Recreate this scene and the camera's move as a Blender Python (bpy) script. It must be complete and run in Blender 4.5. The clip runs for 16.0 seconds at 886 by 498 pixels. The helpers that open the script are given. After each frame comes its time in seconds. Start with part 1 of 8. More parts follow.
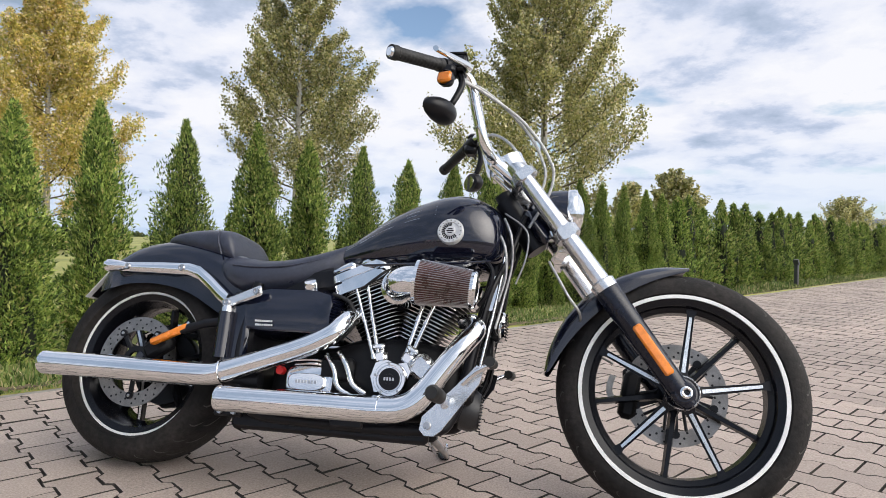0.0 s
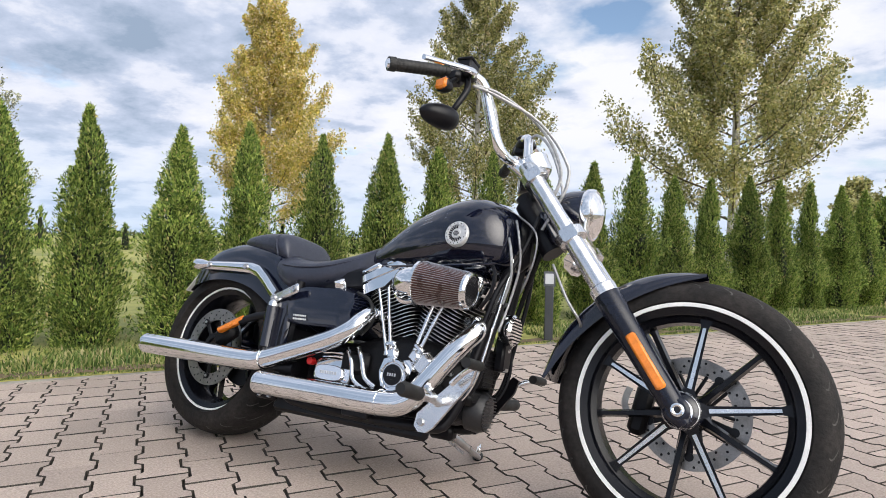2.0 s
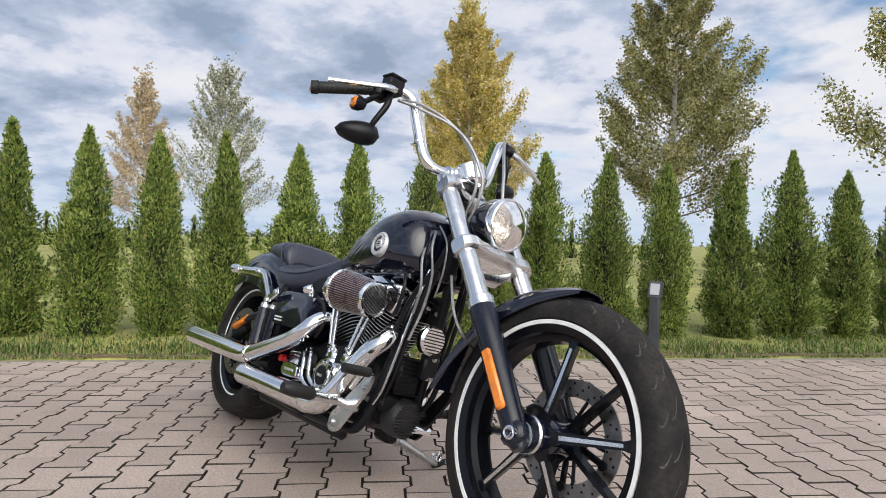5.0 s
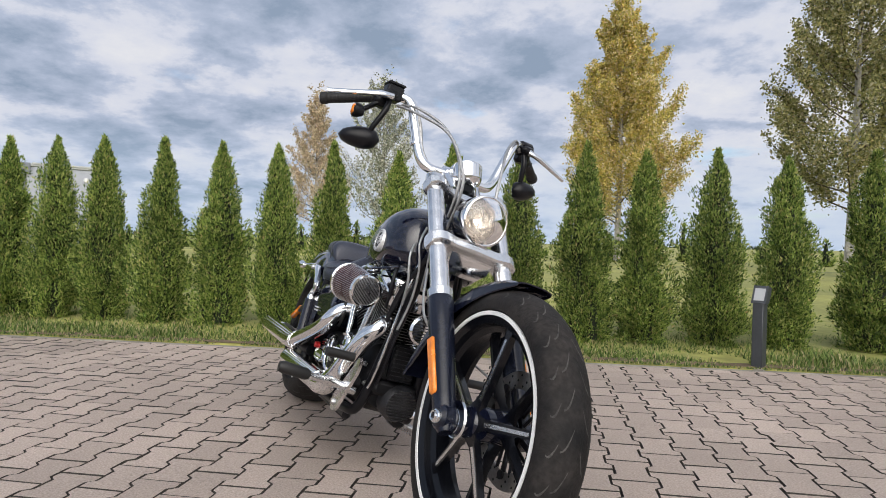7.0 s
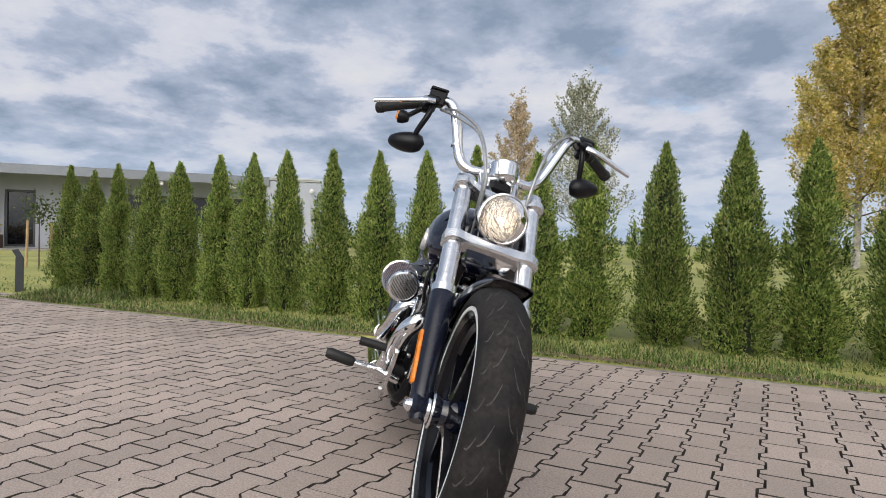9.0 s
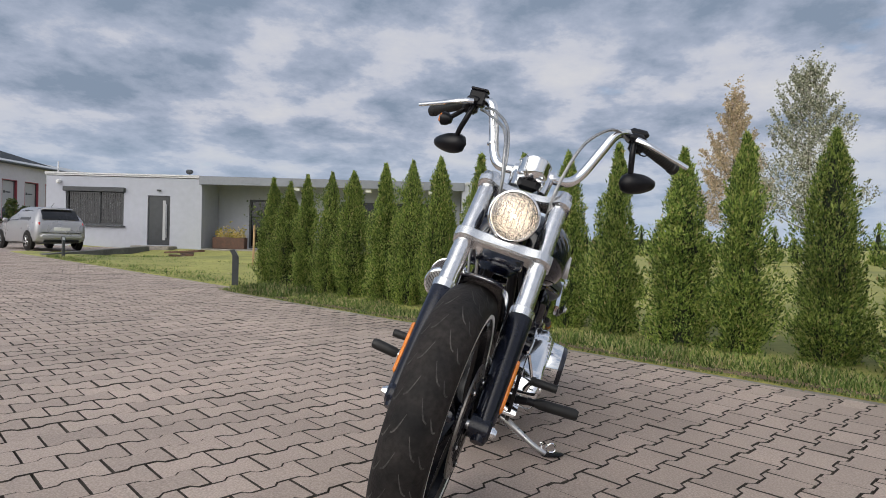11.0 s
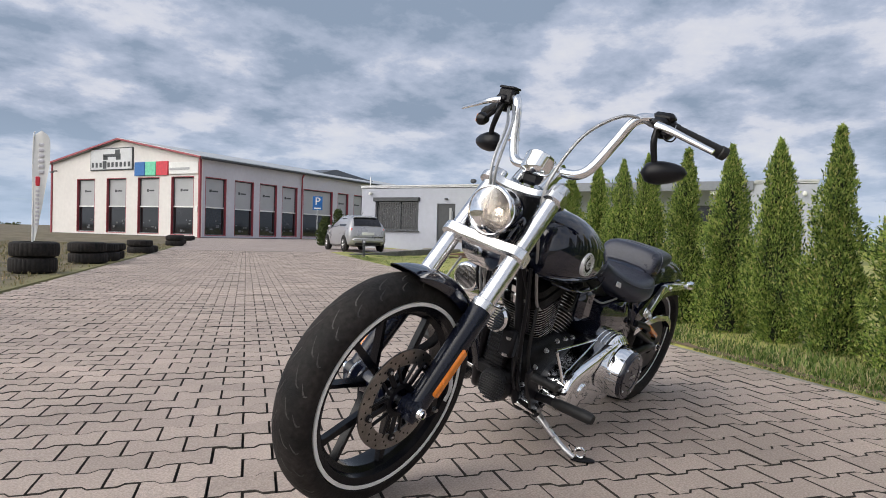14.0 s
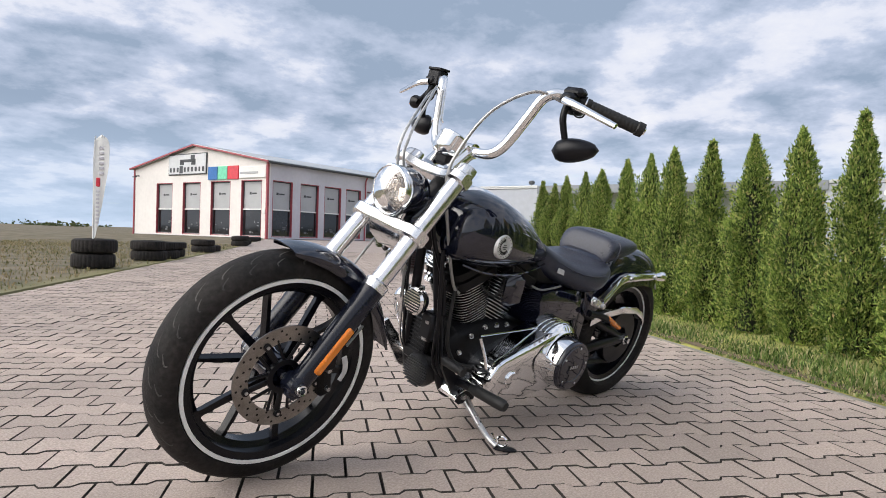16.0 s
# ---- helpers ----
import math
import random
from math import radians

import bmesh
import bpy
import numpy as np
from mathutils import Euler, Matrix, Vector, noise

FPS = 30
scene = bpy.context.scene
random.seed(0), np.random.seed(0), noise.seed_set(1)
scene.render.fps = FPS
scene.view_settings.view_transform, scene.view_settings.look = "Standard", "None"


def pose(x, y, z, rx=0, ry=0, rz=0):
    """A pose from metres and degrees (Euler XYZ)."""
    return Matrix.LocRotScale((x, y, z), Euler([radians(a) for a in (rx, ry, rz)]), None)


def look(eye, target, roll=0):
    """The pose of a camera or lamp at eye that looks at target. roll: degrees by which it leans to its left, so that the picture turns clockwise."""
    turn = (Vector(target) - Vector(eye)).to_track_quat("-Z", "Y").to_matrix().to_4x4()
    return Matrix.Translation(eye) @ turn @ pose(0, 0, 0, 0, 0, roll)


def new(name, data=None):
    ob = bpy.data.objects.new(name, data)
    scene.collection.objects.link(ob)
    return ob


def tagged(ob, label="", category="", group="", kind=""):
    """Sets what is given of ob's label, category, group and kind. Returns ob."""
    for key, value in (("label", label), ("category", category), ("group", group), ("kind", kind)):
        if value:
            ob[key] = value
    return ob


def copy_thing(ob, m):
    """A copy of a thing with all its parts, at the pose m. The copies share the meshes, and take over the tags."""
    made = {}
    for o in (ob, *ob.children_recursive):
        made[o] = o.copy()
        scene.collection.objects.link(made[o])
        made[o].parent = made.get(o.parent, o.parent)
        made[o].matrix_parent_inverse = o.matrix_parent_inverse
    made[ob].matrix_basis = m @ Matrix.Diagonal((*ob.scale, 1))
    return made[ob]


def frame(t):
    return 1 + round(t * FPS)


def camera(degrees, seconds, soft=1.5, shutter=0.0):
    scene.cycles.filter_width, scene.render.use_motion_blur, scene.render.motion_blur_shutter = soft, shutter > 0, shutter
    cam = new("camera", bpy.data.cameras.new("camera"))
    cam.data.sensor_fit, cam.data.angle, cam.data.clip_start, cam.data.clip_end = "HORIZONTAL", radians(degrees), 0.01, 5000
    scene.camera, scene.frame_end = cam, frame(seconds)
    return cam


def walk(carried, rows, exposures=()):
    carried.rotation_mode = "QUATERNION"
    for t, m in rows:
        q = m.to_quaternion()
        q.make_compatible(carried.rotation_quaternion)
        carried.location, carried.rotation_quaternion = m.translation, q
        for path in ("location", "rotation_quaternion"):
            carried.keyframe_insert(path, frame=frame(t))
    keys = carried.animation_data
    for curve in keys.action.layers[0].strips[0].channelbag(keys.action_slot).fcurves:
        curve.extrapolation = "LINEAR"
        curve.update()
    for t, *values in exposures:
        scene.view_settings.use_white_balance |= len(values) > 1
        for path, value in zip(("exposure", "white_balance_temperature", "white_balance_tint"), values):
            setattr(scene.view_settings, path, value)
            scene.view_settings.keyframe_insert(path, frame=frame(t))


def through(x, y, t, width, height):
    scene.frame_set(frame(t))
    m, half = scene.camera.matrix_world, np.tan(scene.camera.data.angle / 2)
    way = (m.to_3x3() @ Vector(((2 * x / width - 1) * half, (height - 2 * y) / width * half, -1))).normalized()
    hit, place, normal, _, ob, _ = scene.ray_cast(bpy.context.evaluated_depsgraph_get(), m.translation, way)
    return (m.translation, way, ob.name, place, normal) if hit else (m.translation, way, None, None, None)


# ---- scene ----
cam = camera(71.2, 16.0, 0.9)
METRES, EYE, TILT, LEAN, TURN = 4.6, 0.76, 0.0, 0.0, 0.0
ROWS = [
    (0.0, 0.0, 0.0, 0.0, 0.01, -0.69, -1.14),
    (0.5, 0.0314, 0.0021, 0.0024, 4.14, -0.69, -1.15),
    (1.0, 0.0627, 0.009, 0.0019, 9.26, -0.68, -1.16),
    (1.5, 0.0907, 0.01, 0.002, 13.9, -0.7, -1.12),
    (2.0, 0.1201, 0.0096, 0.0017, 17.78, -0.73, -1.17),
    (2.5, 0.147, 0.0176, 0.0048, 21.34, -0.69, -1.17),
    (3.0, 0.1757, 0.0337, 0.0057, 25.47, -0.74, -1.26),
    (5.5, 0.3236, 0.1037, 0.0106, 40.35, -0.76, -1.32),
    (6.0, 0.3501, 0.1184, 0.0082, 43.82, -0.73, -1.35),
    (6.5, 0.3725, 0.1338, 0.0083, 47.63, -0.71, -1.39),
    (7.0, 0.3914, 0.1566, 0.0069, 52.1, -0.72, -1.39),
    (7.5, 0.4117, 0.1769, 0.0066, 57.34, -0.75, -1.36),
    (8.0, 0.434, 0.2007, 0.0072, 61.86, -0.78, -1.42),
    (8.5, 0.4477, 0.2295, 0.0065, 65.88, -0.82, -1.39),
    (9.0, 0.4605, 0.2583, 0.0058, 71.15, -0.81, -1.44),
    (11.5, 0.4927, 0.4177, 0.0047, 95.01, -1.03, -1.51),
    (12.0, 0.4933, 0.4563, 0.0058, 100.25, -1.11, -1.51),
    (12.5, 0.4853, 0.4891, 0.0054, 105.0, -1.14, -1.53),
    (13.0, 0.4828, 0.5175, 0.0052, 110.49, -1.18, -1.53),
    (13.5, 0.4781, 0.5514, 0.0023, 114.41, -1.23, -1.58),
    (14.0, 0.4683, 0.5821, 0.0029, 116.67, -1.23, -1.57),
    (14.5, 0.4547, 0.6114, -0.0001, 118.29, -1.25, -1.6),
    (15.0, 0.436, 0.6387, -0.0034, 119.67, -1.21, -1.65),
    (15.5, 0.421, 0.6556, -0.0061, 120.9, -1.15, -1.71),
    (16.0, 0.4102, 0.6752, -0.0094, 122.89, -1.11, -1.78),
]
walk(cam, [(t, pose(0, 0, EYE, TILT, LEAN, TURN) @ pose(METRES * x, METRES * y, METRES * z, 90 + pitch, roll, yaw)) for t, x, y, z, yaw, pitch, roll in ROWS],
     [(0.0, 0.38), (2.0, 0.43), (3.0, 0.39), (6.0, 0.15), (9.0, 0.01), (11.5, -0.19), (12.5, -0.03), (14.0, 0.05), (15.5, 0.14), (16.0, 0.34)])

# ---- sky, sun ----
SUN_AZ, SUN_EL = radians(-32), radians(36)
world = bpy.data.worlds.new("sky")
scene.world = world
world.use_nodes = True
wn, wl = world.node_tree.nodes, world.node_tree.links
wn.clear()


def wnode(kind):
    return wn.new(kind)


def wmath(op, a, b=None, c=None):
    nd = wnode("ShaderNodeMath")
    nd.operation = op
    for socket, value in zip(nd.inputs, (a, b, c)):
        if value is None:
            continue
        if isinstance(value, (int, float)):
            socket.default_value = value
        else:
            wl.new(value, socket)
    return nd.outputs[0]


tc = wnode("ShaderNodeTexCoord")
sep = wnode("ShaderNodeSeparateXYZ")
wl.new(tc.outputs["Generated"], sep.inputs[0])
up = wmath("ADD", wmath("MAXIMUM", sep.outputs[2], 0.0), 0.22)
flat = wnode("ShaderNodeCombineXYZ")
wl.new(wmath("DIVIDE", sep.outputs[0], up), flat.inputs[0])
wl.new(wmath("DIVIDE", sep.outputs[1], up), flat.inputs[1])


def clouds(scale, detail, rough, offset, distortion=0.0):
    mp = wnode("ShaderNodeMapping")
    mp.inputs["Location"].default_value = offset
    mp.inputs["Scale"].default_value = (1.0, 1.0, 1.0)
    mp.inputs["Rotation"].default_value = (0, 0, radians(35))
    wl.new(flat.outputs[0], mp.inputs[0])
    nz = wnode("ShaderNodeTexNoise")
    nz.inputs["Scale"].default_value = scale
    nz.inputs["Detail"].default_value = detail
    nz.inputs["Roughness"].default_value = rough
    nz.inputs["Distortion"].default_value = distortion
    wl.new(mp.outputs[0], nz.inputs["Vector"])
    return nz.outputs[0]


big = clouds(0.9, 4.0, 0.5, (3.2, 1.4, 0.0))
mid = clouds(4.0, 10.0, 0.6, (7.1, 2.2, 0.0))
# rounded cells of a broken cloud layer, their edges frayed by noise
fray = wnode("ShaderNodeTexNoise")
fray.inputs["Scale"].default_value, fray.inputs["Detail"].default_value, fray.inputs["Roughness"].default_value = 3.4, 8.0, 0.62
wl.new(flat.outputs[0], fray.inputs["Vector"])
shift = wnode("ShaderNodeVectorMath")
shift.operation = "MULTIPLY_ADD"
shift.inputs[1].default_value = (0.7, 0.7, 0.0)
wl.new(fray.outputs["Color"], shift.inputs[0])
wl.new(flat.outputs[0], shift.inputs[2])
cell = wnode("ShaderNodeTexVoronoi")
cell.voronoi_dimensions, cell.feature = "2D", "SMOOTH_F1"
cell.inputs["Scale"].default_value, cell.inputs["Smoothness"].default_value = 2.7, 0.4
wl.new(shift.outputs[0], cell.inputs["Vector"])
mixed = wmath("ADD", wmath("MULTIPLY", big, 0.42), wmath("MULTIPLY", mid, 0.46))
mixed = wmath("ADD", mixed, wmath("MULTIPLY", wmath("SUBTRACT", cell.outputs["Distance"], 0.36), 0.32))
mixed = wmath("ADD", mixed, 0.04)
# brighter towards +y, where the cloud is thinner
side = wmath("MULTIPLY", wmath("ADD", wmath("MULTIPLY", sep.outputs[1], 0.8), wmath("MULTIPLY", sep.outputs[0], 0.6)), 0.1)
mixed = wmath("ADD", mixed, side)
# the layer thins and brightens towards the horizon
low = wnode("ShaderNodeMapRange")
low.inputs["From Min"].default_value, low.inputs["From Max"].default_value = 0.10, 0.42
low.inputs["To Min"].default_value, low.inputs["To Max"].default_value = 0.035, -0.045
wl.new(sep.outputs[2], low.inputs[0])
mixed = wmath("ADD", mixed, low.outputs[0])
ramp = wnode("ShaderNodeValToRGB")
ramp.color_ramp.elements[0].position = 0.32
ramp.color_ramp.elements[0].color = (0.226, 0.287, 0.385, 1)
ramp.color_ramp.elements[1].position = 0.65
ramp.color_ramp.elements[1].color = (0.63, 0.635, 0.67, 1)
for pos, col in ((0.46, (0.380, 0.430, 0.543, 1)), (0.53, (0.538, 0.561, 0.640, 1))):
    el = ramp.color_ramp.elements.new(pos)
    el.color = col
wl.new(mixed, ramp.inputs[0])
sky = wnode("ShaderNodeTexSky")
sky.sky_type, sky.sun_disc = "NISHITA", False
sky.sun_elevation, sky.sun_rotation = SUN_EL, radians(90) - SUN_AZ
skydim = wnode("ShaderNodeVectorMath")
skydim.operation = "SCALE"
skydim.inputs["Scale"].default_value = 0.11
wl.new(sky.outputs[0], skydim.inputs[0])
gap = wnode("ShaderNodeMapRange")
gap.inputs["From Min"].default_value, gap.inputs["From Max"].default_value = 0.66, 0.76
wl.new(wmath("ADD", clouds(1.6, 6.0, 0.55, (1.3, 8.4, 0.0)), wmath("MULTIPLY", wmath("MAXIMUM", wmath("ADD", wmath("MULTIPLY", sep.outputs[1], 0.88), wmath("MULTIPLY", sep.outputs[0], 0.47)), 0.0), 0.12)), gap.inputs[0])
cover = wnode("ShaderNodeMix")
cover.data_type = "RGBA"
wl.new(gap.outputs[0], cover.inputs["Factor"])
wl.new(ramp.outputs[0], cover.inputs["A"])
wl.new(skydim.outputs[0], cover.inputs["B"])
# the far haze band
haze = wnode("ShaderNodeMapRange")
haze.inputs["From Min"].default_value, haze.inputs["From Max"].default_value = 0.0, 0.17
haze.inputs["To Min"].default_value, haze.inputs["To Max"].default_value = 0.75, 0.0
wl.new(sep.outputs[2], haze.inputs[0])
hazed = wnode("ShaderNodeMix")
hazed.data_type = "RGBA"
wl.new(haze.outputs[0], hazed.inputs["Factor"])
wl.new(cover.outputs["Result"], hazed.inputs["A"])
hazed.inputs["B"].default_value = (0.40, 0.50, 0.64, 1)
# the sun's wide glow through the cloud layer
toward = wnode("ShaderNodeVectorMath")
toward.operation = "DOT_PRODUCT"
wl.new(tc.outputs["Generated"], toward.inputs[0])
toward.inputs[1].default_value = (math.cos(SUN_AZ) * math.cos(SUN_EL), math.sin(SUN_AZ) * math.cos(SUN_EL), math.sin(SUN_EL))
glow = wmath("MULTIPLY", wmath("POWER", wmath("MAXIMUM", toward.outputs["Value"], 0.0), 8.0), 3.4)
veil = wnode("ShaderNodeVectorMath")
veil.operation = "SCALE"
veil.inputs[0].default_value = (1.0, 0.945, 0.87)
wl.new(glow, veil.inputs["Scale"])
lit = wnode("ShaderNodeVectorMath")
lit.operation = "ADD"
wl.new(hazed.outputs["Result"], lit.inputs[0])
wl.new(veil.outputs[0], lit.inputs[1])
bg = wnode("ShaderNodeBackground")
bg.inputs["Strength"].default_value = 1.15
wl.new(lit.outputs[0], bg.inputs["Color"])
wout = wnode("ShaderNodeOutputWorld")
wl.new(bg.outputs[0], wout.inputs[0])

sun = new("sun", bpy.data.lights.new("sun", "SUN"))
sun.data.energy, sun.data.angle, sun.data.color = 0.8, radians(75), (1.0, 0.93, 0.83)
sun.matrix_world = look((0, 0, 30), (-math.cos(SUN_AZ) * math.cos(SUN_EL), -math.sin(SUN_AZ) * math.cos(SUN_EL), 30 - math.sin(SUN_EL)))
scene.view_settings.exposure = 0.0

# ---- materials ----
def material(name, color, rough=0.5, metal=0.0, vary=0.15, scale=8.0, bump=0.0, bump_scale=60.0, second=None, fine=None, coat=0.0, island=0.0, rand=0.0, spec=0.5, coords="Object", broad=None):
    """A principled surface with colour variation at two scales, roughness variation and relief."""
    m = bpy.data.materials.new(name)
    m.use_nodes = True
    nt = m.node_tree
    nn, ll = nt.nodes, nt.links
    bs = nn["Principled BSDF"]
    bs.inputs["Metallic"].default_value = metal
    bs.inputs["Specular IOR Level"].default_value = spec
    bs.inputs["Coat Weight"].default_value = coat
    bs.inputs["Coat Roughness"].default_value = 0.04
    tcn = nn.new("ShaderNodeNewGeometry" if coords == "Position" else "ShaderNodeTexCoord")
    n1 = nn.new("ShaderNodeTexNoise")
    n1.inputs["Scale"].default_value, n1.inputs["Detail"].default_value = scale, 5.0
    ll.new(tcn.outputs[coords], n1.inputs["Vector"])
    n2 = nn.new("ShaderNodeTexNoise")
    n2.inputs["Scale"].default_value, n2.inputs["Detail"].default_value = fine or scale * 9.0, 4.0
    ll.new(tcn.outputs[coords], n2.inputs["Vector"])
    mixn = nn.new("ShaderNodeMix")
    mixn.data_type = "RGBA"
    broad = vary if broad is None else broad
    dark = [c * (1 - broad) for c in color]
    light = second or [min(1, c * (1 + broad)) for c in color]
    mixn.inputs["A"].default_value, mixn.inputs["B"].default_value = (*dark, 1), (*light, 1)
    ramp1 = nn.new("ShaderNodeMapRange")
    ramp1.inputs["From Min"].default_value, ramp1.inputs["From Max"].default_value = 0.3, 0.7
    ll.new(n1.outputs[0], ramp1.inputs[0])
    ll.new(ramp1.outputs[0], mixn.inputs["Factor"])
    hsv = nn.new("ShaderNodeHueSaturation")
    ll.new(mixn.outputs["Result"], hsv.inputs["Color"])
    val = nn.new("ShaderNodeMapRange")
    val.inputs["From Min"].default_value, val.inputs["From Max"].default_value = 0.25, 0.75
    val.inputs["To Min"].default_value, val.inputs["To Max"].default_value = 1 - vary * 0.8, 1 + vary * 0.8
    ll.new(n2.outputs[0], val.inputs[0])
    value = val.outputs[0]
    if island or rand:
        src = nn.new("ShaderNodeNewGeometry").outputs["Random Per Island"] if island else nn.new("ShaderNodeObjectInfo").outputs["Random"]
        amount = island or rand
        mr = nn.new("ShaderNodeMapRange")
        mr.inputs["To Min"].default_value, mr.inputs["To Max"].default_value = 1 - amount, 1 + amount
        ll.new(src, mr.inputs[0])
        mul = nn.new("ShaderNodeMath")
        mul.operation = "MULTIPLY"
        ll.new(value, mul.inputs[0])
        ll.new(mr.outputs[0], mul.inputs[1])
        value = mul.outputs[0]
    ll.new(value, hsv.inputs["Value"])
    ll.new(hsv.outputs[0], bs.inputs["Base Color"])
    rg = nn.new("ShaderNodeMapRange")
    rg.inputs["From Min"].default_value, rg.inputs["From Max"].default_value = 0.3, 0.7
    rg.inputs["To Min"].default_value, rg.inputs["To Max"].default_value = max(0.0, rough * 0.82), min(1, rough * 1.18)
    ll.new(n1.outputs[0], rg.inputs[0])
    ll.new(rg.outputs[0], bs.inputs["Roughness"])
    if bump:
        n3 = nn.new("ShaderNodeTexNoise")
        n3.inputs["Scale"].default_value, n3.inputs["Detail"].default_value = bump_scale, 6.0
        ll.new(tcn.outputs[coords], n3.inputs["Vector"])
        bp = nn.new("ShaderNodeBump")
        bp.inputs["Strength"].default_value, bp.inputs["Distance"].default_value = bump, 0.004
        ll.new(n3.outputs[0], bp.inputs["Height"])
        ll.new(bp.outputs[0], bs.inputs["Normal"])
    return m


def leaf_material(name, colors, through=0.35, rough=0.6):
    """Foliage: each leaf takes its own colour from a ramp and lets some light through."""
    m = bpy.data.materials.new(name)
    m.use_nodes = True
    nn, ll = m.node_tree.nodes, m.node_tree.links
    bs = nn["Principled BSDF"]
    bs.inputs["Roughness"].default_value = rough
    bs.inputs["Specular IOR Level"].default_value = 0.3
    geo = nn.new("ShaderNodeNewGeometry")
    rmp = nn.new("ShaderNodeValToRGB")
    for i, (p, c) in enumerate(colors):
        el = rmp.color_ramp.elements[i] if i < 2 else rmp.color_ramp.elements.new(p)
        el.position, el.color = p, (*c, 1)
    ll.new(geo.outputs["Random Per Island"], rmp.inputs[0])
    tcn = nn.new("ShaderNodeTexCoord")
    nz = nn.new("ShaderNodeTexNoise")
    nz.inputs["Scale"].default_value = 2.2
    ll.new(tcn.outputs["Object"], nz.inputs["Vector"])
    inf = nn.new("ShaderNodeObjectInfo")
    add = nn.new("ShaderNodeMath")
    add.operation = "MULTIPLY_ADD"
    ll.new(inf.outputs["Random"], add.inputs[0])
    add.inputs[1].default_value = 0.35
    ll.new(nz.outputs[0], add.inputs[2])
    mr = nn.new("ShaderNodeMapRange")
    mr.inputs["From Min"].default_value, mr.inputs["From Max"].default_value = 0.35, 1.0
    mr.inputs["To Min"].default_value, mr.inputs["To Max"].default_value = 0.7, 1.3
    ll.new(add.outputs[0], mr.inputs[0])
    hsv = nn.new("ShaderNodeHueSaturation")
    ll.new(mr.outputs[0], hsv.inputs["Value"])
    ll.new(rmp.outputs[0], hsv.inputs["Color"])
    ll.new(hsv.outputs[0], bs.inputs["Base Color"])
    tr = nn.new("ShaderNodeBsdfTranslucent")
    ll.new(hsv.outputs[0], tr.inputs["Color"])
    mx = nn.new("ShaderNodeMixShader")
    mx.inputs[0].default_value = through
    ll.new(bs.outputs[0], mx.inputs[1])
    ll.new(tr.outputs[0], mx.inputs[2])
    ll.new(mx.outputs[0], nn["Material Output"].inputs[0])
    return m


def glass_material(name, tint=(0.97, 0.97, 0.96), rough=0.02):
    m = bpy.data.materials.new(name)
    m.use_nodes = True
    bs = m.node_tree.nodes["Principled BSDF"]
    bs.inputs["Base Color"].default_value = (*tint, 1)
    bs.inputs["Roughness"].default_value = rough
    bs.inputs["Transmission Weight"].default_value = 1.0
    bs.inputs["IOR"].default_value = 1.45
    return m


CHROME = material("chrome", (0.86, 0.87, 0.88), 0.07, 1.0, 0.03, 14, bump=0.015, bump_scale=300)
ALU = material("polished_aluminium", (0.78, 0.79, 0.80), 0.24, 1.0, 0.06, 20, bump=0.05, bump_scale=400)
FORKALU = material("satin_fork_aluminium", (0.80, 0.80, 0.81), 0.19, 1.0, 0.08, 30, bump=0.08, bump_scale=260)
STEEL = material("brushed_steel", (0.55, 0.55, 0.56), 0.3, 1.0, 0.15, 30, bump=0.05, bump_scale=300)
BLACKPAINT = material("black_gloss_paint", (0.0055, 0.007, 0.017), 0.05, 0.0, 0.2, 6, spec=0.55, coat=0.5)
RIMPAINT = material("black_rim_paint", (0.005, 0.0055, 0.008), 0.22, 0.0, 0.2, 8, spec=0.3)
SATIN = material("satin_black", (0.006, 0.006, 0.008), 0.36, 0.0, 0.25, 12, bump=0.06, bump_scale=250, spec=0.28)
NAVY = material("slider_black_blue", (0.007, 0.009, 0.018), 0.24, 0.0, 0.2, 9, spec=0.3, coat=0.25)
ENGINE = material("engine_wrinkle_black", (0.004, 0.004, 0.005), 0.45, 0.0, 0.3, 25, bump=0.25, bump_scale=500, spec=0.22)
CASTBLACK = material("worn_cast_black", (0.016, 0.016, 0.018), 0.38, 0.0, 0.3, 30, bump=0.2, bump_scale=400)
RUBBER = material("tyre_rubber", (0.0105, 0.0105, 0.0115), 0.7, 0.0, 0.5, 9, bump=0.35, bump_scale=160, second=(0.032, 0.028, 0.026), fine=75, spec=0.2)
GROOVE_DUST = material("dusty_groove", (0.03, 0.029, 0.028), 0.9, 0.0, 0.7, 14, second=(0.085, 0.08, 0.075))
RUBBERSOFT = material("grip_rubber", (0.009, 0.009, 0.009), 0.6, 0.0, 0.2, 30, bump=0.1, bump_scale=300)
LEATHER = material("seat_vinyl", (0.030, 0.034, 0.052), 0.33, 0.0, 0.2, 12, bump=0.22, bump_scale=420)
STRIPE = material("white_rim_stripe", (0.82, 0.82, 0.80), 0.4, 0.0, 0.08, 20)
AMBER = material("amber_reflector", (0.78, 0.22, 0.012), 0.25, 0.0, 0.15, 40, coat=0.7, bump=0.15, bump_scale=700)
REDLENS = material("red_lens", (0.5, 0.02, 0.015), 0.2, 0.0, 0.1, 40, coat=0.7)
DISC = material("brake_disc_steel", (0.31, 0.29, 0.27), 0.36, 1.0, 0.2, 30, bump=0.08, bump_scale=400)
HOLE = material("drilled_hole", (0.004, 0.004, 0.004), 0.8)
FILTER = material("pleated_filter_fabric", (0.13, 0.06, 0.05), 0.85, 0.0, 0.25, 30, bump=0.3, bump_scale=600)
BULB = bpy.data.materials.new("lit_bulb")
BULB.use_nodes = True
